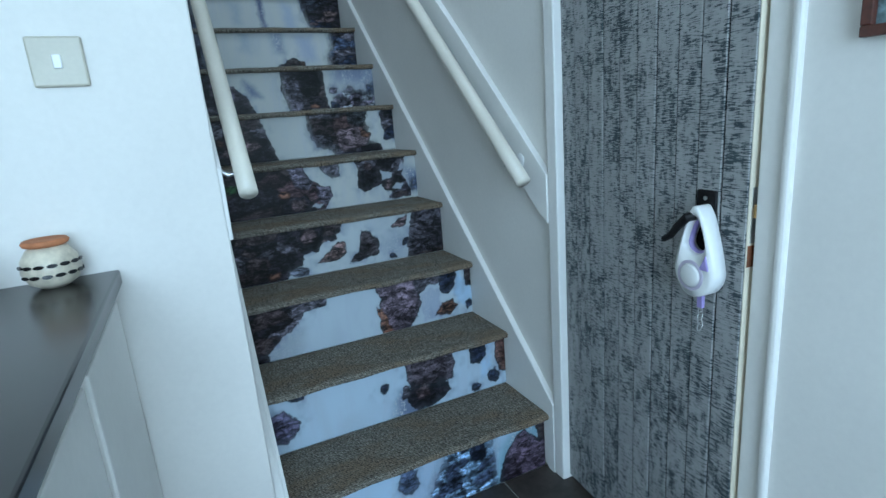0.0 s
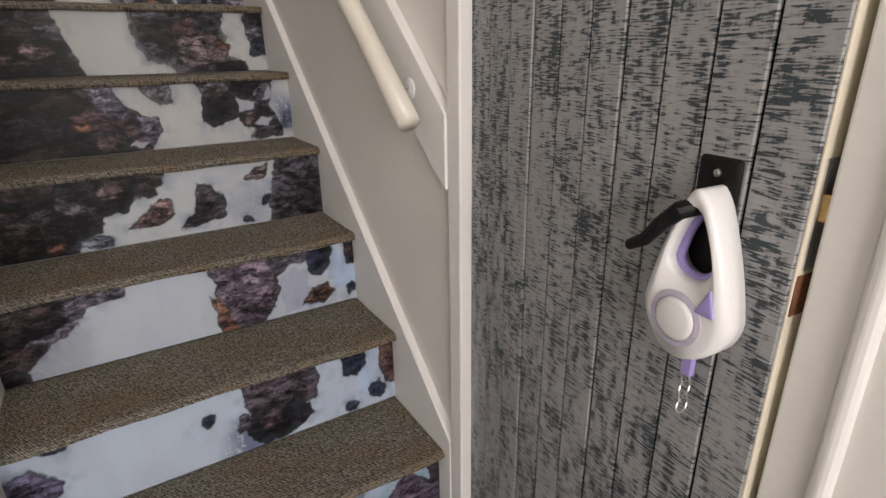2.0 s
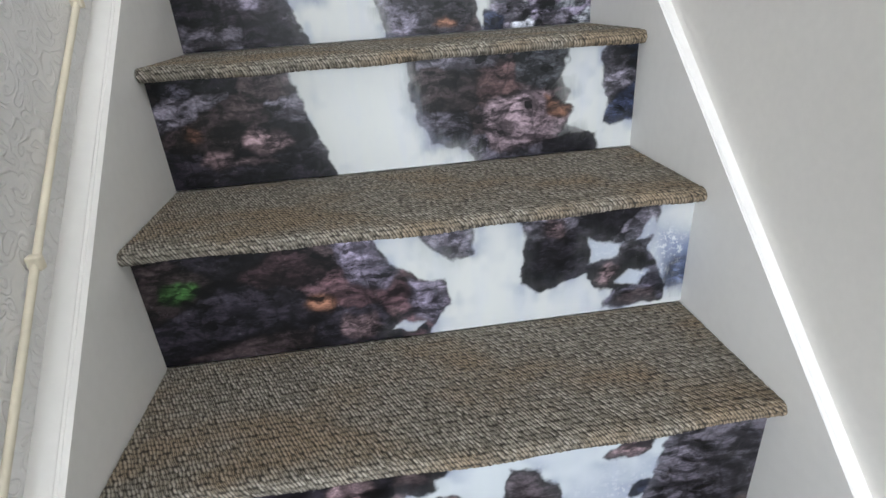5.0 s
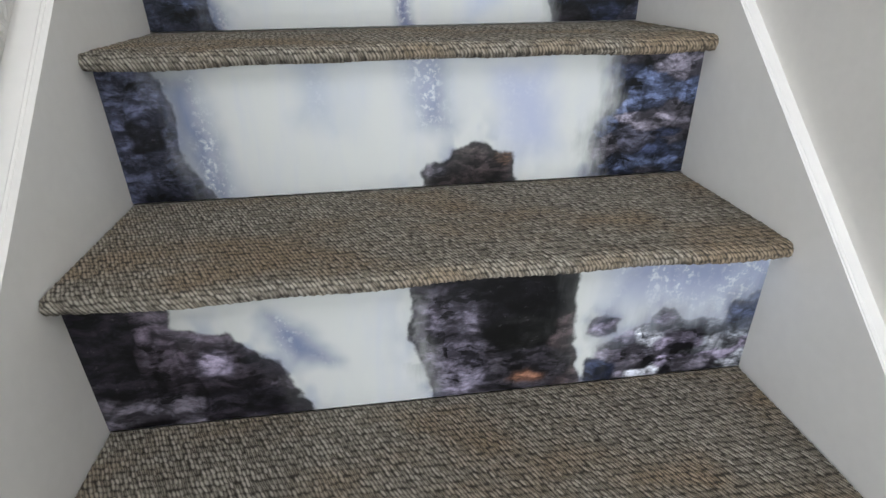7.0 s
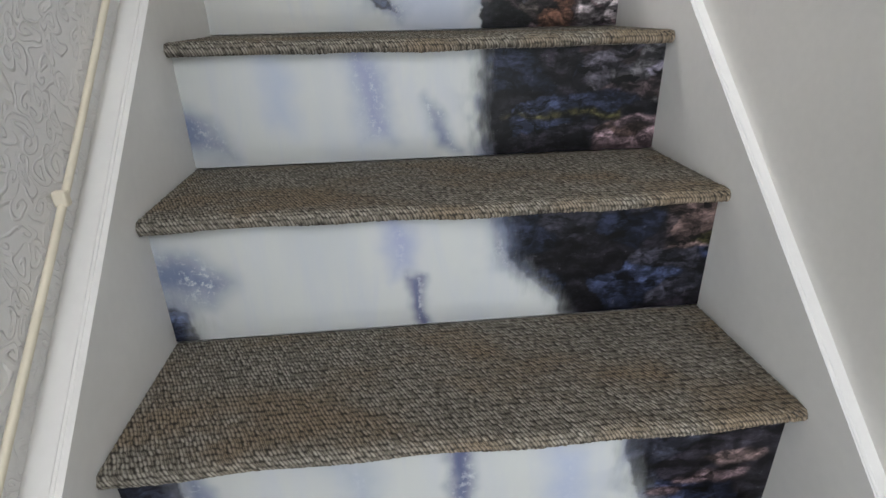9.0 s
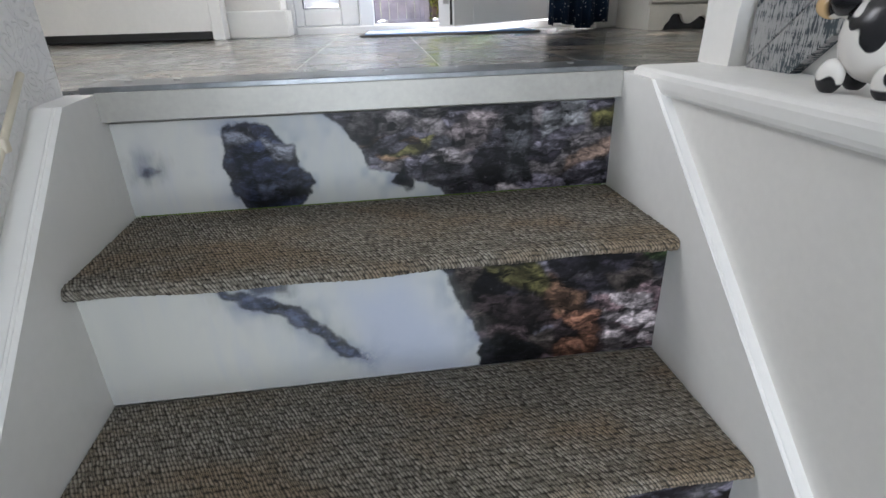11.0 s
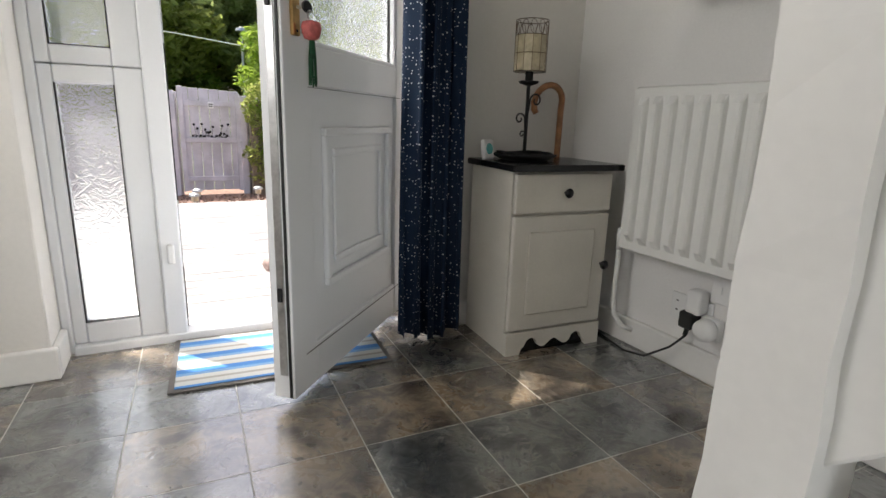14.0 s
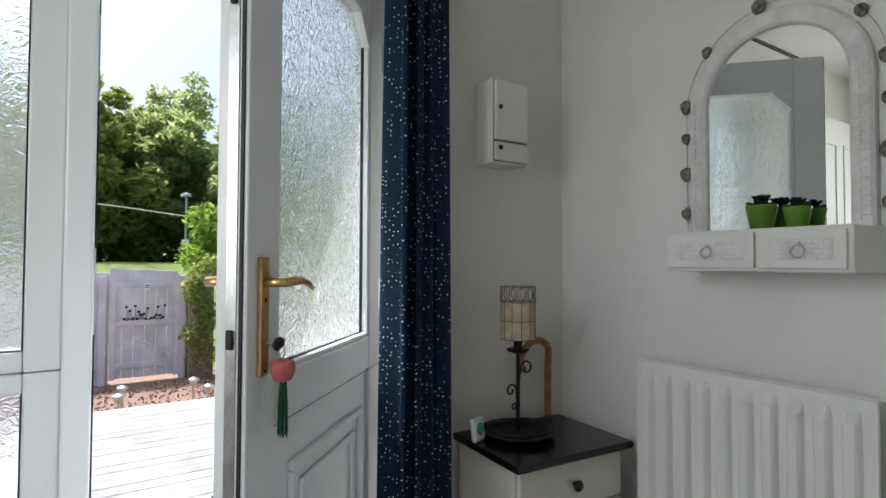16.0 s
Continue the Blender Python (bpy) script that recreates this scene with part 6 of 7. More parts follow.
# sockets, plugs
sock = thing("socket", "white double wall socket with plug-in adaptors", "socket", Matrix.Translation((1.4495, 3.33, Z + 0.2)))
part("plate", box(-0.009, 0, -0.073, 0.073, -0.043, 0.043, 0.003), PLASTIC, sock)
for y in (-0.035, 0.05):
    for dz in (0.018, -0.012):
        part("pin_slot", box(-0.0095, -0.0088, y - 0.004, y + 0.004, dz - 0.002, dz + 0.002), RUBBER, sock)
fus = thing("switch_box", "white surface fused spur under the radiator", "switch", Matrix.Translation((1.4495, 3.235, Z + 0.295)))
part("plate", box(-0.018, 0, -0.03, 0.03, -0.043, 0.043, 0.003), PLASTIC, fus)
part("rocker", box(-0.022, -0.018, -0.006, 0.006, -0.012, 0.012, 0.002), PLASTIC, fus)
adap = thing("plug_adaptor", "white plug adaptor in the socket", "plug", Matrix.Translation((1.44, 3.295, Z + 0.235)))
part("case", box(-0.045, 0, -0.026, 0.026, -0.03, 0.045, 0.01, segments=3), PLASTIC, adap)
plug = thing("plug", "black mains plug with a trailing cable", "plug", Matrix.Translation((1.44, 3.31, Z + 0.185)))
part("case", box(-0.05, -0.001, -0.024, 0.024, -0.03, 0.024, 0.009, segments=3), RUBBER, plug)
cab_pts = [(-0.03, 0, -0.028), (-0.032, 0.005, -0.06), (-0.06, 0.03, -0.1), (-0.085, 0.1, -0.155), (-0.07, 0.2, -0.18), (-0.05, 0.3, -0.181), (-0.03, 0.4, -0.181)]
sm = []
for i in range(len(cab_pts) - 1):
    for k in range(5):
        sm.append(Vector(cab_pts[i]).lerp(Vector(cab_pts[i + 1]), k / 5))
part("cable", tube(sm, [0.007] * 5 + [0.0038] * (len(sm) - 5), 8), RUBBER, plug, smooth=True)
gad = thing("plug_in_timer", "round white plug-in dial on the socket", "plug", Matrix.Translation((1.44, 3.24, Z + 0.175)))
part("case", box(-0.03, -0.001, -0.03, 0.03, -0.034, 0.034, 0.006), PLASTIC, gad)
part("dial", lathe([(0.033, 0), (0.035, 0.012), (0.032, 0.03), (0.02, 0.033), (0.002, 0.033)], 28, m=Matrix.Translation((-0.03, 0.0, 0)) @ pose(0, 0, 0, 0, -90)), PLASTIC, gad, smooth=True)

# ---- arched mirror with drawers ----
MY, MW_, MZ0, MSP = 3.235, 0.208, Z + 1.215, Z + 1.555


def arch(half, drop=0.0, n=22):
    pts = [(MY - half, MZ0 + drop)]
    pts += [(MY - half * math.cos(math.pi * i / n), MSP + half * 0.98 * math.sin(math.pi * i / n)) for i in range(n + 1)]
    return pts + [(MY + half, MZ0 + drop)]


mir = thing("arched_mirror", "white painted arched mirror with two wicker drawers below", "mirror")
WICK = material("white_woven_paint", (0.72, 0.71, 0.7), 0.6, vary=0.08, scale=20, bump=0.3, fine=70)
bm = bmesh.new()
a_out, a_in = arch(MW_), arch(0.163)
loops = []
for pts, x in ((a_out, 1.449), (a_out, 1.428), (arch(MW_ - 0.006), 1.422), (arch(0.169), 1.422), (a_in, 1.428), (a_in, 1.442)):
    loops.append([bm.verts.new((x, y, z)) for y, z in pts])
for a, b in zip(loops, loops[1:]):
    for i in range(len(a) - 1):
        bm.faces.new((a[i], a[i + 1], b[i + 1], b[i]))
bmesh.ops.recalc_face_normals(bm, faces=bm.faces)
frame_m = part("frame", bm, WICK, mir)
bm = None
for side_s in (-1, 1):
    for i in range(17):
        for col in (0, 1):
            z = MZ0 + 0.015 + 0.02 * i + 0.01 * col
            y = MY + side_s * (0.178 + 0.017 * col)
            bm = box(1.419, 1.4225, y - 0.0065, y + 0.0065, z, z + 0.013, 0.001, bm, 1)
tagged(part("weave", bm, WICK, mir), kind="stuff")
MIRROR = bpy.data.materials.new("silvered_glass")
MIRROR.use_nodes = True
mb = MIRROR.node_tree.nodes["Principled BSDF"]
mb.inputs["Base Color"].default_value, mb.inputs["Metallic"].default_value, mb.inputs["Roughness"].default_value = (0.86, 0.88, 0.87, 1), 1.0, 0.01
part("mirror_glass", prism(arch(0.166), 0, 1.4365, 1.4415), MIRROR, mir)
sx0, sy0, sy1, sz0, sz1 = 1.286, 3.02, 3.425, Z + 1.118, Z + 1.215
part("shelf_box", box(sx0 + 0.006, 1.449, sy0, sy1, sz0, sz1, 0.003), WHITE, mir)
for y0, y1 in ((3.03, 3.197), (3.205, 3.418)):
    d = part("drawer_front", box(sx0 - 0.004, sx0 + 0.006, y0, y1, sz0 + 0.008, sz1 - 0.008, 0.002), WHITE, mir)
    part("wicker", box(sx0 - 0.0052, sx0 - 0.003, y0 + 0.022, y1 - 0.022, sz0 + 0.026, sz1 - 0.026), WICK, d)
    for r_ in range(4):
        n_ = int((y1 - y0 - 0.05) / 0.022)
        for i in range(n_):
            yy = y0 + 0.026 + 0.022 * i + (0.011 if r_ % 2 else 0)
            if yy + 0.019 < y1 - 0.024:
                zz = sz0 + 0.0275 + 0.0107 * r_
                part("strand", box(sx0 - 0.0068, sx0 - 0.005, yy, yy + 0.019, zz, zz + 0.008, 0.0008, segments=1), WICK, d)
    part("ring_pull", tube([(sx0 - 0.009 - 0.003 * (1 - math.sin(a)), (y0 + y1) / 2 + 0.013 * math.cos(a), (sz0 + sz1) / 2 - 0.004 + 0.013 * math.sin(a)) for a in [2 * math.pi * i / 18 for i in range(19)]], 0.002, 6), STEEL, d, smooth=True)
    part("ring_boss", lathe([(0.005, 0), (0.004, 0.007)], 10, m=Matrix.Translation((sx0 - 0.004, (y0 + y1) / 2, (sz0 + sz1) / 2 + 0.01)) @ pose(0, 0, 0, 0, -90)), STEEL, d)

# string of pebbles round the mirror
PEB = material("speckled_pebble", (0.19, 0.165, 0.13), 0.6, vary=0.6, scale=70, bump=0.4, fine=150)
string = thing("pebble_garland", "string of speckled heart-shaped pebbles round the mirror", "garland")
spots = [(-1, 0.06), (-1, 0.17), (-1, 0.27), (-1, 0.36), (1, 0.36), (1, 0.27), (1, 0.16), (1, 0.05)]
cord = []
for side_s, dz in spots:
    cord.append((1.44, MY - side_s * 0.228, MZ0 + dz))
for fr in (0.24, 0.46, 0.8):
    a = math.pi * fr
    cord.append((1.44, MY + 0.226 * math.cos(a), MSP + 0.226 * math.sin(a)))
for i, (x, y, z) in enumerate(cord):
    rr = 0.0185 + 0.003 * math.sin(i * 2.3)
    bm = bmesh.new()
    bmesh.ops.create_icosphere(bm, subdivisions=2, radius=1)
    for v in bm.verts:
        k = 1 + 0.15 * noise.noise(v.co * 2 + Vector((i, 0, 0)))
        v.co = Vector((v.co.x * 0.008 * k, v.co.y * rr * k * (0.8 + 0.25 * v.co.z), v.co.z * rr * k))
        v.co += Vector((x - 0.002, y, z))
    part("pebble", bm, PEB, string, smooth=True)
bm = tube([(1.446, MY + 0.228, MZ0 - 0.03)] + [(1.446, MY + 0.229 * math.cos(math.pi * i / 24), MSP + 0.229 * math.sin(math.pi * i / 24)) for i in range(25)] + [(1.446, MY - 0.228, MZ0 - 0.03)], 0.0008, 5)
part("thread", bm, STEEL, string)

# two succulents in green pots on the drawer box
GREENPOT = material("lime_green_glaze", (0.12, 0.25, 0.02), 0.25, vary=0.1, scale=20)
SUCC = leaf_material("dark_succulent", (0.01, 0.05, 0.02), (0.03, 0.1, 0.04))
for (x, y, k) in ((1.392, 3.24, 1.0), (1.398, 3.165, 0.85)):
    p_ = thing("potted_succulent", "dark green succulent in a shiny lime green pot", "potted plant", Matrix.Translation((x, y, sz1)) @ Matrix.Diagonal((k, k, k, 1)), "succulents on the mirror shelf")
    part("pot", lathe([(0.024, 0), (0.034, 0.056), (0.0355, 0.06), (0.033, 0.061), (0.028, 0.05)], 24), GREENPOT, p_, smooth=True)
    bm = bmesh.new()
    rnd = random.Random(int(y * 1000))
    for ring, (n_, tilt, l) in enumerate(((8, 20, 0.036), (7, 45, 0.032), (5, 70, 0.024))):
        for i in range(n_):
            m = Matrix.Translation((0, 0, 0.056 + 0.004 * ring)) @ pose(0, 0, 0, tilt + rnd.uniform(-8, 8), 0, 360 * i / n_ + ring * 25)
            w = 0.009
            top = [(0, 0, 0), (w, l * 0.55, 0.004), (0.4 * w, l * 0.92, 0.004), (0, l, 0.002), (-0.4 * w, l * 0.92, 0.004), (-w, l * 0.55, 0.004)]
            vt = [bm.verts.new(m @ Vector(q)) for q in top]
            vb = [bm.verts.new(m @ (Vector(q) + Vector((0, 0, -0.005)))) for q in top]
            bm.faces.new(vt)
            bm.faces.new(list(reversed(vb)))
            for q in range(6):
                bm.faces.new((vt[q], vb[q], vb[(q + 1) % 6], vt[(q + 1) % 6]))
    part("rosette", bm, SUCC, p_)

# ---- inner door beside the frame ----
d2 = thing("door_2", "white panelled inner door with a dark draught strip", "door", Matrix.Translation((-0.545, 3.95, Z)))
d2["kind"] = "structure"
part("leaf", box(-0.72, 0.0, 0, 0.04, 0.03, 2.0, 0.002), WHITE, d2)
part("draught_strip", box(-0.72, -0.002, -0.006, 0.03, 0.004, 0.032, 0.003), RUBBER, d2, "dark brush strip along the foot")
for x0, x1 in ((-0.62, -0.405), (-0.315, -0.1)):
    for z0, z1 in ((0.16, 0.78), (0.95, 1.86)):
        bars("panel_moulding", [(x0, x1, -0.008, 0.0, z1 - 0.022, z1), (x0, x1, -0.008, 0, z0, z0 + 0.022), (x0, x0 + 0.022, -0.008, 0, z0 + 0.022, z1 - 0.022), (x1 - 0.022, x1, -0.008, 0, z0 + 0.022, z1 - 0.022)], d2, WHITE, 0.005)
structure("trim_inner_door", box(-0.543, -0.5, 3.938, 4.029, Z, Z + 2.05, 0.005), WHITE, "white door architrave", "trim")

# ---- figurine on the ledge ----
def cow_material():
    m = material("glazed_cow_pottery", (0.7, 0.68, 0.63), 0.25, vary=0.05)
    nt, b = nodes(m)
    co = node(nt, "TexCoord").outputs["Object"]
    patch = smooth_node(nt, noise_node(nt, co, 22, 1), 0.53, 0.555)
    sep = node(nt, "SeparateXYZ")
    nt.links.new(co, sep.inputs[0])
    nose = math_node(nt, "MULTIPLY", smooth_node(nt, sep.outputs[1], 0.058, 0.066), smooth_node(nt, sep.outputs[2], 0.03, 0.05))
    hoof = math_node(nt, "SUBTRACT", 1.0, smooth_node(nt, sep.outputs[2], 0.009, 0.012))
    c = mix_color(nt, patch, (0.72, 0.7, 0.66), (0.01, 0.01, 0.012))
    c = mix_color(nt, hoof, c, (0.01, 0.01, 0.012))
    nt.links.new(mix_color(nt, nose, c, (0.62, 0.42, 0.2)), b.inputs["Base Color"])
    return m


bm = bmesh.new()


def blob(c, r, rot=0.0):
    own = bmesh.new()
    bmesh.ops.create_icosphere(own, subdivisions=3, radius=1)
    bmesh.ops.transform(own, matrix=Matrix.Translation(c) @ pose(0, 0, 0, rot) @ Matrix.Diagonal((*r, 1)), verts=own.verts)
    join(bm, own)


blob((0, 0, 0.062), (0.036, 0.046, 0.05))
blob((0, 0.042, 0.105), (0.026, 0.03, 0.027))
blob((0, 0.066, 0.094), (0.02, 0.018, 0.016))
for sx in (-1, 1):
    blob((sx * 0.03, 0.03, 0.118), (0.014, 0.006, 0.008))
    blob((sx * 0.012, 0.034, 0.135), (0.004, 0.004, 0.012))
    blob((sx * 0.022, 0.034, 0.018), (0.011, 0.016, 0.02))
    blob((sx * 0.024, -0.03, 0.018), (0.011, 0.015, 0.02))
cow = part("cow_figurine", bm, cow_material(), smooth=True)
cow.matrix_world = Matrix.Translation((0.484, 2.256, TOP + 0.006)) @ pose(0, 0, 0, 0, 0, 12) @ Matrix.Diagonal((0.88, 0.88, 0.88, 1))
tagged(cow, "white pottery cow figurine with black patches on the ledge", "figurine")

# ---- outside ----
DECK, YARD = Z - 0.09, Z - 0.38


def ground_height(x, y):
    if y < 4.33:
        return -0.2
    t = min(1, max(0, (y - 11) / 9))
    far = max(0, y - 24)
    return YARD + (t * t * (3 - 2 * t)) * (1.52) + 0.02 * min(far, 120) + 0.03 * noise.noise((x * 0.6, y * 0.6, 0))


xs = [-1500, -400, -120, -50] + [-25 + 1.5 * i for i in range(34)] + [26, 50, 120, 400, 1500]
ys = [-1500, -200, -40, 4.32, 4.34] + [4.6 + 0.9 * i for i in range(40)] + [44, 60, 100, 200, 500, 1500, 3000]
bm = bmesh.new()
vs = [[bm.verts.new((x, y, ground_height(x, y))) for x in xs] for y in ys]
for a, b in zip(vs, vs[1:]):
    for i in range(len(xs) - 1):
        bm.faces.new((a[i], a[i + 1], b[i + 1], b[i]))
structure("ground", bm, GRASS, "rough sunlit grass sloping up behind the fence", "ground", True)
bm = bmesh.new()
gx = [[bm.verts.new((-4 + 0.5 * i, 7.75 + 0.25 * j, YARD + 0.05 + 0.02 * noise.noise((i * 0.7, j * 0.9, 0)))) for i in range(21)] for j in range(13)]
for a, b in zip(gx, gx[1:]):
    for i in range(20):
        bm.faces.new((a[i], a[i + 1], b[i + 1], b[i]))
structure("gravel_bed", bm, GRAVEL, "red-brown gravel bed in front of the fence", "gravel")
bm = bmesh.new()
rnd = random.Random(3)
for i in range(1500):
    x, y, r = rnd.uniform(-1.2, 3), rnd.uniform(7.9, 9.9), rnd.uniform(0.012, 0.03)
    own = bmesh.new()
    m = Matrix.Translation((x, y, YARD + 0.06)) @ pose(0, 0, 0, rnd.uniform(0, 90), rnd.uniform(0, 90), rnd.uniform(0, 360))
    c = [bm.verts.new(m @ Vector(q) ) for q in ((r, 0, 0), (-r, 0, 0), (0, r * 0.8, 0), (0, -r * 0.8, 0), (0, 0, r * 0.6), (0, 0, -r * 0.6))]
    own.free()
    for a, b_, d in ((0, 2, 4), (2, 1, 4), (1, 3, 4), (3, 0, 4), (2, 0, 5), (1, 2, 5), (3, 1, 5), (0, 3, 5)):
        bm.faces.new((c[a], c[b_], c[d]))
tagged(part("gravel", bm, GRAVEL), "loose red-brown stone chippings", "gravel", kind="stuff")

fence = thing("fence", "tall lilac-grey painted board fence", "fence")
FH0, FH1 = YARD + 0.05, Z + 1.03
for i in range(46):
    x = -4.1 + 0.118 * i
    if x + 0.112 > 0.175 and x < 0.925:
        continue
    h = FH1 + 0.01 * math.sin(i * 1.7) - (0.02 if x < 0.17 else 0.05)
    part("board", box(x, x + 0.112, 10.13, 10.15, FH0, h, 0.003, segments=1), FENCE, fence)
part("board", box(0.03, 0.173, 10.152, 10.17, FH0, FH1 - 0.03, 0.003, segments=1), FENCE, fence)
part("board", box(0.927, 1.06, 10.152, 10.17, FH0, FH1 - 0.05, 0.003, segments=1), FENCE, fence)
for x in (-2.2, 0.1, 0.96, 2.4):
    part("post", box(x - 0.04, x + 0.04, 10.06, 10.13, FH0, FH1 - 0.06, 0.004), FENCE, fence)
for z in (FH0 + 0.15, Z + 0.42, Z + 0.88):
    part("rail", box(-4.1, 0.14, 10.1, 10.13, z, z + 0.07, 0.003), FENCE, fence)
    part("rail", box(0.94, 1.35, 10.1, 10.13, z, z + 0.07, 0.003), FENCE, fence)
gate = thing("garden_gate", "lilac-grey board gate with a black metal flower motif", "gate")
for i in range(6):
    x = 0.185 + 0.122 * i
    part("board", box(x, x + 0.118, 10.12, 10.135, FH0 + 0.06, Z + 1.06 - 0.006 * i, 0.003, segments=1), FENCE, gate)
for z in (FH0 + 0.18, Z + 0.36, Z + 0.83):
    part("ledge", box(0.18, 0.92, 10.095, 10.12, z, z + 0.065, 0.003), FENCE, gate)
part("stile", box(0.175, 0.235, 10.085, 10.12, FH0 + 0.05, Z + 1.07, 0.003), FENCE, gate)
part("stile", box(0.865, 0.925, 10.085, 10.12, FH0 + 0.05, Z + 1.0, 0.003), FENCE, gate)
part("brace", prism([(0.86, FH0 + 0.25), (0.86, FH0 + 0.28), (0.25, Z + 0.36), (0.25, Z + 0.33)], 1, 10.105, 10.12), FENCE, gate)
sign = part("sign", box(0.53, 0.6, 10.085, 10.095, Z + 0.8, Z + 0.88, 0.002), PLASTIC, gate, "small white sign with a dark mark")
for zz in (0.822, 0.848):
    part("sign_bar", box(0.54, 0.59, 10.083, 10.085, Z + zz, Z + zz + 0.012), RUBBER, sign)
motif = part("motif", tube([(0.33 + 0.024 * i, 10.11, Z + 0.44 + 0.016 * math.sin(i * 1.1)) for i in range(19)], 0.004, 5), IRON, gate, "black metal flower motif")
rnd = random.Random(8)
for i in range(24):
    x, z = 0.33 + 0.019 * i, Z + 0.4 + rnd.uniform(0.0, 0.2)
    part("flower", lathe([(0.014, 0), (0.017, 0.004), (0.003, 0.007)], 8, m=Matrix.Translation((x, 10.116, z)) @ pose(0, 0, 0, 90)), IRON, motif)
    part("stalk", tube([(x, 10.116, z), (0.33 + 0.019 * i * 0.8 + 0.03, 10.116, Z + 0.41)], 0.0022, 4), IRON, motif)
part("latch", box(0.9, 1.02, 10.07, 10.085, Z + 0.36, Z + 0.385, 0.003), STEEL, gate)

deck = thing("deck", "sun-bleached grooved timber decking outside the door", "deck")
part("frame", box(-2.6, 3.0, 4.32, 7.78, YARD, DECK - 0.03), WEATHERED, deck)

# shrubs, trees
def leaf_mass(name, mat, parent, clumps, leaves, size, seed):
    """Many small bent leaves in uneven clumps: (x, y, z, radius)."""
    rs = np.random.RandomState(seed)
    verts, faces = [], []
    for cx, cy, cz, r in clumps:
        n = int(leaves * r * r)
        d = rs.normal(size=(n, 3))
        d /= np.linalg.norm(d, axis=1)[:, None] + 1e-9
        d *= (r * rs.uniform(0.35, 1.05, n) ** 0.6)[:, None] * np.array((1, 1, 0.85))
        for p in d:
            a, b = rs.uniform(0, 6.28), rs.uniform(-0.9, 0.9)
            s = size * rs.uniform(0.6, 1.4)
            u = Vector((math.cos(a) * math.cos(b), math.sin(a) * math.cos(b), math.sin(b)))
            w = u.orthogonal().normalized()
            w.rotate(Matrix.Rotation(rs.uniform(0, 6.28), 3, u))
            c = Vector((cx + p[0], cy + p[1], cz + p[2]))
            k = len(verts)
            n_ = u.cross(w) * s * 0.18
            verts += [c - u * s, c + w * s * 0.42 + n_, c + u * s, c - w * s * 0.42 + n_]
            faces.append((k, k + 1, k + 2, k + 3))
    me = bpy.data.meshes.new(name)
    me.from_pydata(verts, [], faces)
    me.materials.append(mat)
    ob = new(name, me)
    ob.parent = parent
    return ob


def tree(x, y, base, height, spread, mat, seed, label, sparse=1.0, leaf=0.16):
    t = thing("tree", label, "tree")
    rnd = random.Random(seed)
    lean = rnd.uniform(-0.3, 0.3)
    part("trunk", tube([(x + lean * i / 8 + 0.05 * math.sin(i), y, base - 0.2 + height * 0.85 * i / 8) for i in range(9)], [0.17 * (height / 8) * (1 - i / 9.5) for i in range(9)], 10), BARK, t)
    clumps = []
    for i in range(int(22 * spread)):
        a, hgt = rnd.uniform(0, 6.28), rnd.uniform(0.22, 1.0)
        out = spread * (1.0 - abs(hgt - 0.5) * 1.1) * rnd.uniform(0.35, 1.0)
        p = (x + lean * hgt + out * math.cos(a), y + out * math.sin(a), base + height * hgt)
        clumps.append((*p, rnd.uniform(0.45, 0.9) * (1.15 - 0.5 * hgt)))
        if i % 3 == 0:
            s = (x + lean * hgt * 0.7, y, base + height * hgt * 0.7)
            part("limb", tube([s, tuple((s[k] + p[k]) / 2 + (0.15 if k == 2 else 0) for k in range(3)), p], [0.05, 0.03, 0.012], 6), BARK, t)
    leaf_mass("crown", mat, t, clumps, 800 * sparse, leaf, seed)
    return t


tree(-0.6, 23, Z + 1.0, 6.3, 2.3, LEAF, 11, "tall full green broadleaf tree behind the fence")
tree(-4.6, 24, Z + 1.0, 7.2, 2.5, LEAF, 12, "tall full green broadleaf tree behind the fence")
tree(-2.6, 28, Z + 1.1, 7.6, 2.5, LEAF_PALE, 17, "tall pale green tree on the slope")
tree(3.0, 26, Z + 1.1, 7.2, 2.2, LEAF_PALE, 13, "tall thin birch with pale open crown", 0.55, 0.13)
tree(1.6, 31, Z + 1.2, 6.0, 2.6, LEAF, 14, "dark green tree on the slope")
tree(6.5, 29, Z + 1.2, 8.2, 2.8, LEAF, 15, "tall green tree on the slope")
tree(5.0, 22, Z + 1.0, 4.6, 2.0, LEAF_PALE, 16, "pale green young tree on the slope")
tree(-8.5, 27, Z + 1.0, 8.0, 2.9, LEAF, 18, "tall green tree at the wood edge")
tree(10.5, 31, Z + 1.2, 8.4, 3.0, LEAF, 19, "tall green tree at the wood edge")
tree(1.5, 24.5, Z + 1.0, 5.8, 2.2, LEAF_PALE, 23, "full pale green tree behind the fence")
tree(-1.9, 25.5, Z + 1.0, 6.6, 2.4, LEAF, 24, "full green tree behind the fence")
hedge = thing("hedge", "dense sunlit undergrowth below the trees", "hedge")
hedge["kind"] = "stuff"
rnd = random.Random(21)
leaf_mass("leaves", LEAF, hedge, [(rnd.uniform(-10, 12), rnd.uniform(24.5, 28), Z + 1.0 + rnd.uniform(0.3, 1.9), rnd.uniform(0.6, 1.1)) for i in range(80)], 330, 0.17, 5)
leaf_mass("leaves", LEAF_LIME, hedge, [(rnd.uniform(-6, 9), rnd.uniform(22.5, 25), Z + 1.0 + rnd.uniform(0.1, 1.2), rnd.uniform(0.4, 0.8)) for i in range(46)], 420, 0.13, 6)
shrub = thing("shrub", "bright lime green shrub leaning over the fence", "shrub")
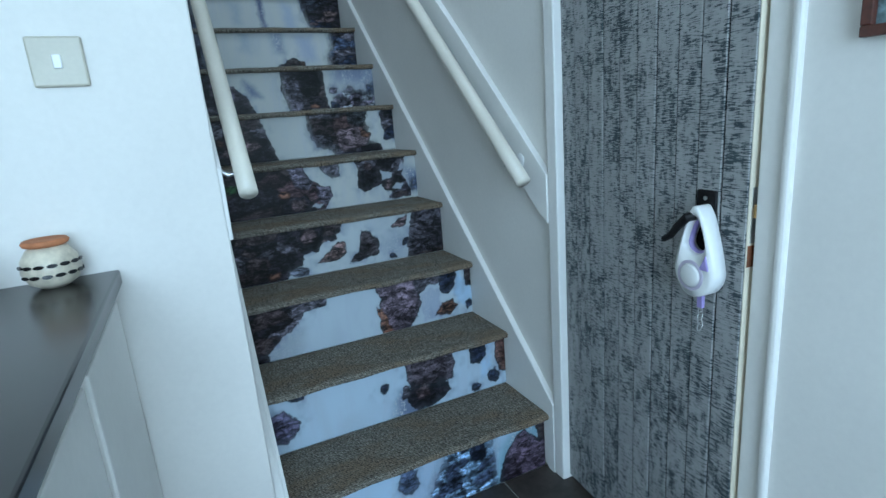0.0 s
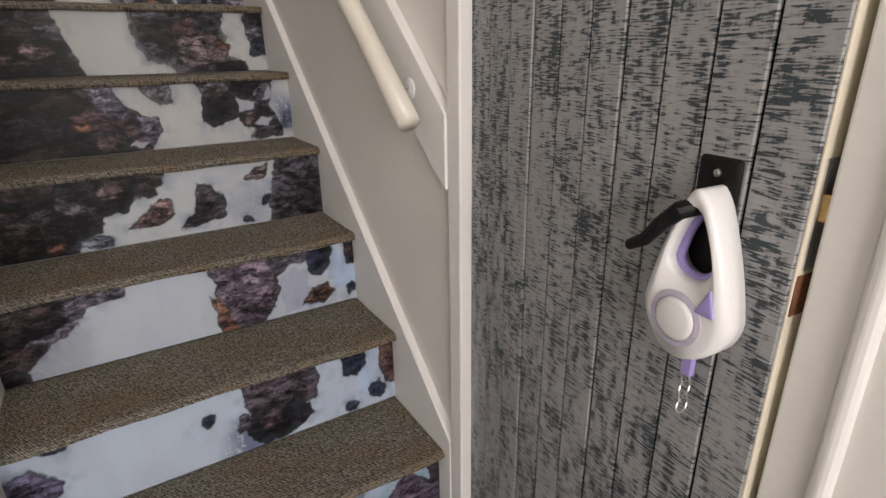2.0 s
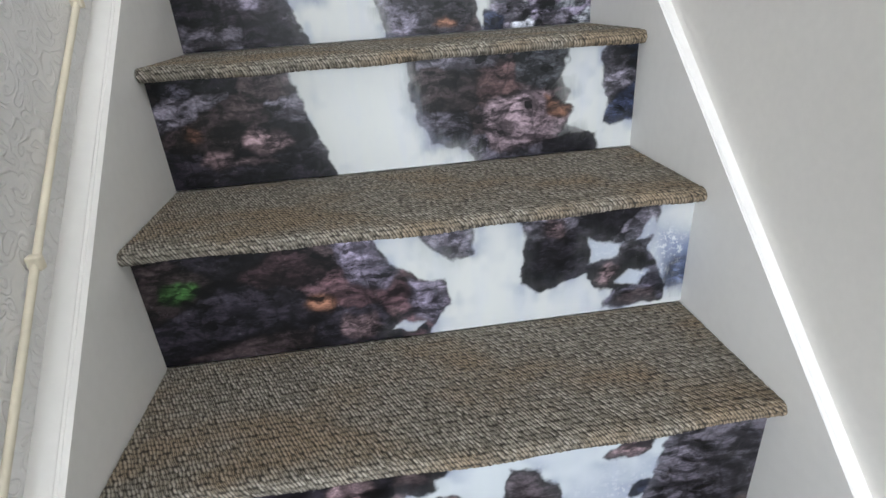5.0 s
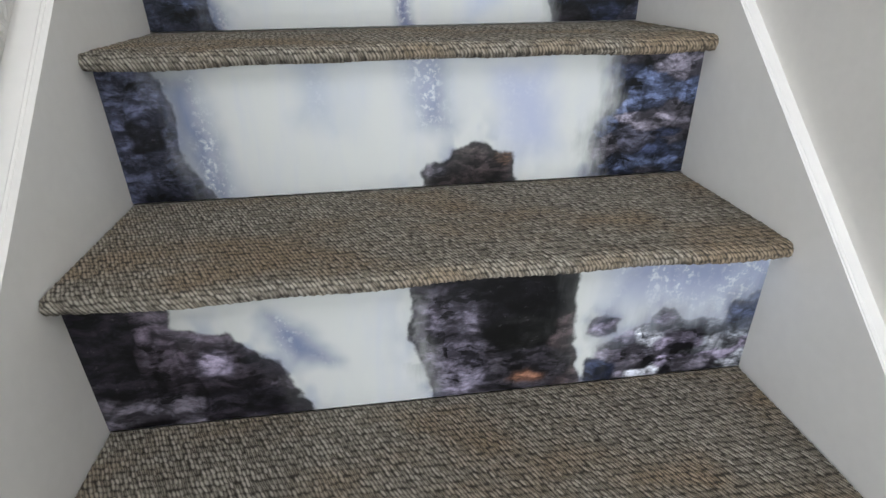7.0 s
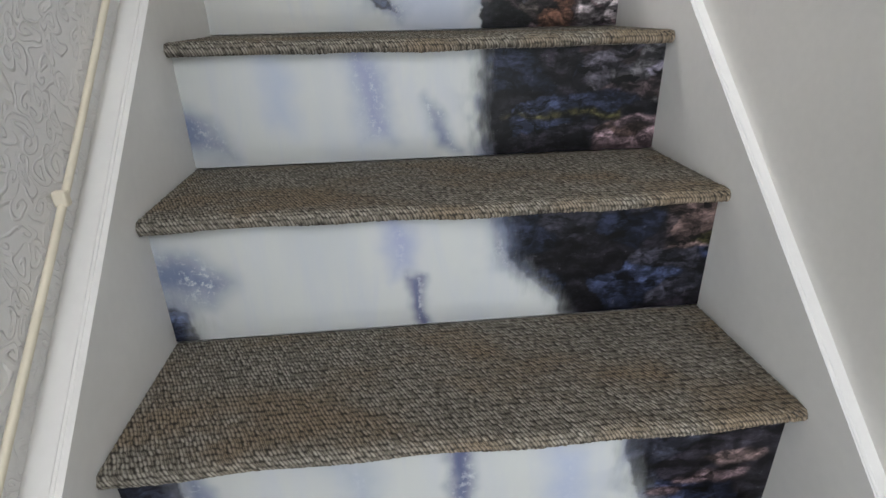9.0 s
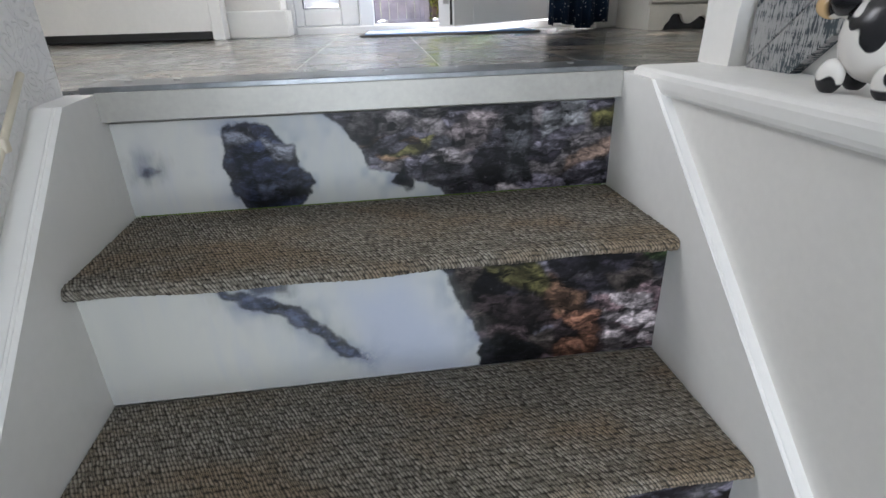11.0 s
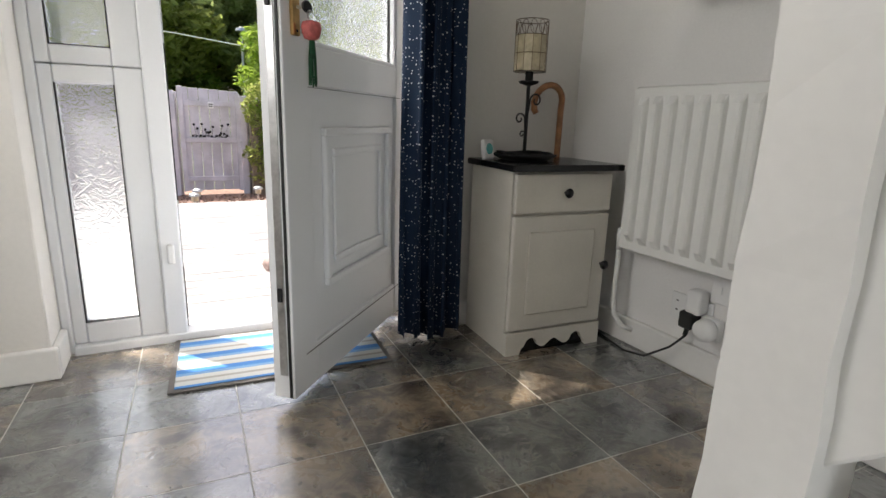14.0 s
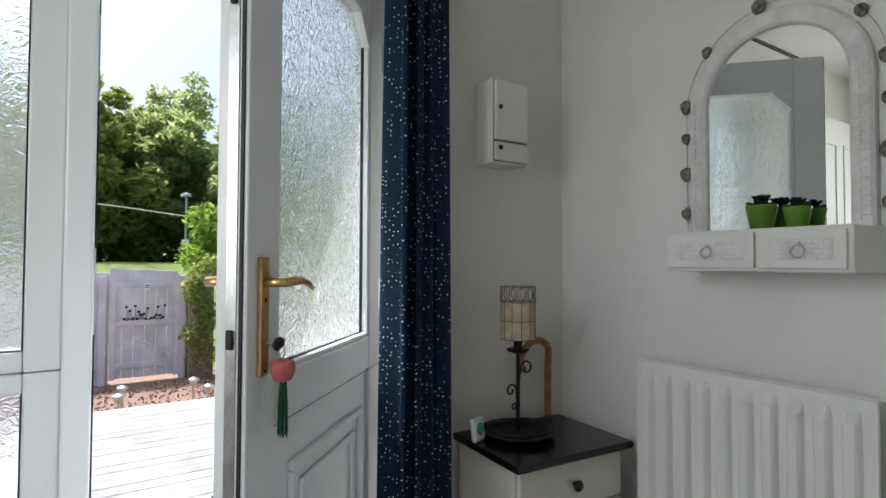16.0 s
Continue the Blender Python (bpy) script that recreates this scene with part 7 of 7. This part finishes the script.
part("stem", tube([(1.25, 10.6, YARD), (1.2, 10.5, Z + 0.6), (1.1, 10.4, Z + 1.3)], [0.04, 0.03, 0.015], 8), BARK, shrub)
rnd = random.Random(31)
leaf_mass("leaves", LEAF_LIME, shrub, [(1.55 + rnd.uniform(-0.4, 0.7), 10.45 + rnd.uniform(-0.2, 0.4), Z + 0.85 + rnd.uniform(0.0, 0.95), rnd.uniform(0.16, 0.3)) for i in range(20)], 2600, 0.06, 7)
ivy = thing("ivy_pillar", "brick pillar overgrown with ivy beside the gate", "ivy")
part("pillar", box(1.02, 1.3, 9.86, 10.08, YARD, Z + 0.9, 0.01), material("old_stone_pillar", (0.2, 0.16, 0.12), 0.9, vary=0.3, scale=14, bump=0.8, fine=40), ivy)
leaf_mass("leaves", LEAF, ivy, [(1.16 + rnd.uniform(-0.14, 0.14), 9.86 + rnd.uniform(-0.03, 0.05), YARD + 0.3 + 0.065 * i, 0.13) for i in range(20)], 5200, 0.032, 8)
leaf_mass("leaves", LEAF_LIME, ivy, [(1.16 + rnd.uniform(-0.1, 0.14), 9.8, Z + 0.25 + 0.12 * i, 0.09) for i in range(6)], 5000, 0.035, 9)

post = thing("lamp_post", "slim grey street lamp beyond the fence", "street lamp", Matrix.Translation((2.15, 19.5, 0)))
part("pole", tube([(0, 0, Z + 0.6), (0, 0, Z + 3.05)], 0.035, 8), STEEL, post)
part("head", lathe([(0.05, 0), (0.17, 0.04), (0.15, 0.12), (0.04, 0.16)], 14, m=Matrix.Translation((0, 0, Z + 3.0))), STEEL, post)
part("box", box(-0.09, 0.09, -0.06, 0.06, Z + 1.5, Z + 1.8, 0.01), PLASTIC, post)
wire = part("overhead_wire", tube([(-6, 14, Z + 2.75), (-1, 14, Z + 2.27), (0.3, 14, Z + 2.17), (1.6, 14, Z + 2.03), (6, 14, Z + 1.7)], 0.012, 5), PLASTIC)
tagged(wire, "pale overhead wire across the garden", "wire")
sideb = thing("side_fence", "sunlit side fence of pale boards", "fence")
for i in range(44):
    y = 4.9 + 0.118 * i
    part("board", box(2.02, 2.04, y, y + 0.112, YARD, Z + 1.0, 0.003, segments=1), FENCE, sideb)
for z in (Z - 0.1, Z + 0.4, Z + 0.85):
    part("rail", box(1.97, 2.02, 4.9, 10.1, z, z + 0.07), FENCE, sideb)

# solar lights
def solar_light(x, y):
    s = thing("solar_light", "small metal solar garden light on a stake", "garden light", Matrix.Translation((x, y, YARD + 0.05)), "solar lights in the gravel")
    part("stake", tube([(0, 0, 0), (0, 0, 0.2)], 0.012, 8), STEEL, s)
    part("lens", lathe([(0.03, 0.2), (0.034, 0.205), (0.034, 0.25), (0.03, 0.255)], 12), CAPIZ, s)
    part("cap", lathe([(0.055, 0.25), (0.05, 0.27), (0.02, 0.285)], 12), STEEL, s)
    return s


first = solar_light(0.23, 8.2)
for x, y in ((0.27, 8.55), (0.9, 8.6), (0.98, 8.2)):
    copy_thing(first, Matrix.Translation((x, y, YARD + 0.05)))
planter = thing("planter", "terracotta planter with green leaves by the fence", "planter", Matrix.Translation((1.42, 8.9, YARD + 0.05)))
part("pot", lathe([(0.13, 0), (0.19, 0.25), (0.2, 0.28), (0.18, 0.28), (0.16, 0.24)], 20), TERRA, planter)
leaf_mass("leaves", LEAF_LIME, planter, [(0.0, 0, 0.42, 0.2), (-0.14, 0, 0.38, 0.15), (0.15, 0.02, 0.4, 0.16)], 2600, 0.05, 10)
stand = thing("garden_stand", "black metal stand with a leaning rod on the decking", "stand", Matrix.Translation((0.66, 5.55, DECK)))
part("foot", box(-0.09, 0.09, -0.03, 0.03, 0, 0.015, 0.004), IRON, stand)
part("stem", tube([(0, 0, 0), (0, 0, 0.22)], 0.014, 8), IRON, stand)
part("rod", tube([(0, 0, 0.2), (0.06, 0, 0.42), (0.19, 0, 0.85)], 0.009, 8), IRON, stand)
part("topiary_stem", tube([(0, 0, 0.22), (0.06, 0.05, 0.5)], 0.006, 6), BARK, stand)
leaf_mass("topiary", LEAF, stand, [(0.06, 0.05, 0.58, 0.12)], 5200, 0.025, 12)
bm = bmesh.new()
rnd = random.Random(2)
for i, (x, y, r) in enumerate(((0, 0, 0.06), (0.1, 0.02, 0.055), (0.19, 0, 0.06), (0.05, 0.08, 0.05), (0.14, 0.09, 0.05))):
    own = bmesh.new()
    bmesh.ops.create_icosphere(own, subdivisions=2, radius=r)
    for v in own.verts:
        v.co = v.co * (1 + 0.22 * noise.noise(v.co * 14 + Vector((i * 3, 0, 0)))) + Vector((x, y, r * 0.8))
    join(bm, own)
orn2 = part("garden_ornament", bm, material("pink_grey_stone", (0.4, 0.3, 0.27), 0.85, vary=0.2, scale=25, bump=0.6), smooth=True)
orn2.matrix_world = Matrix.Translation((0.49, 5.25, DECK)) @ Matrix.Diagonal((0.75, 0.75, 0.75, 1))
tagged(orn2, "pinkish stone ornament lying on the decking", "ornament")

# ---- pieces of floors ----
for i in range(29):
    y = 4.34 + 0.12 * i
    part("deck_board", box(-2.6, 3.0, y, y + 0.113, DECK - 0.03, DECK + 0.001 * (i % 3), 0.003, segments=1), WEATHERED, deck)


def clip(poly, axis, value, keep_above):
    out = []
    for i, p in enumerate(poly):
        q = poly[(i + 1) % len(poly)]
        a, b = (p[axis] - value), (q[axis] - value)
        if not keep_above:
            a, b = -a, -b
        if a >= 0:
            out.append(p)
        if (a >= 0) != (b >= 0):
            t = a / (a - b)
            out.append((p[0] + (q[0] - p[0]) * t, p[1] + (q[1] - p[1]) * t))
    return out


hall_floor = bpy.data.objects["floor_hall"]
TS, g = 0.2565, 0.0016
ca, sa = math.cos(radians(-2)), math.sin(radians(-2))
for c in range(-6, 6):
    for r in range(-1, 6):
        sq = [(c + 0, r + 0), (c + 1, r + 0), (c + 1, r + 1), (c + 0, r + 1)]
        sq = [((a - c - 0.5) * (TS - 2 * g) + (c + 0.5) * TS, (b - r - 0.5) * (TS - 2 * g) + (r + 0.5) * TS) for a, b in sq]
        poly = [(0.124 + ca * a - sa * b, 2.853 + sa * a + ca * b) for a, b in sq]
        for ax, v, up in ((0, HX0, True), (0, HX1, False), (1, 2.628, True), (1, 4.17, False)):
            poly = clip(poly, ax, v, up) if poly else poly
        if len(poly) < 3:
            continue
        cx, cy = sum(p[0] for p in poly) / len(poly), sum(p[1] for p in poly) / len(poly)
        ob = part("tile", prism([(x - cx, y - cy) for x, y in poly], 2, -0.006, 0.0), SLATE, hall_floor)
        ob.location = (cx, cy, TOP)
low = bpy.data.objects["floor_lower"]
for c in range(8):
    for r in range(12):
        x, y = 0.54 - 0.3 * (c + 1), -0.3 * (r + 1)
        ob = part("tile", box(0.002, 0.298, 0.002, 0.298, -0.006, 0.0, 0.001, segments=1), DARKTILE, low)
        ob.location = (x, y, 0)
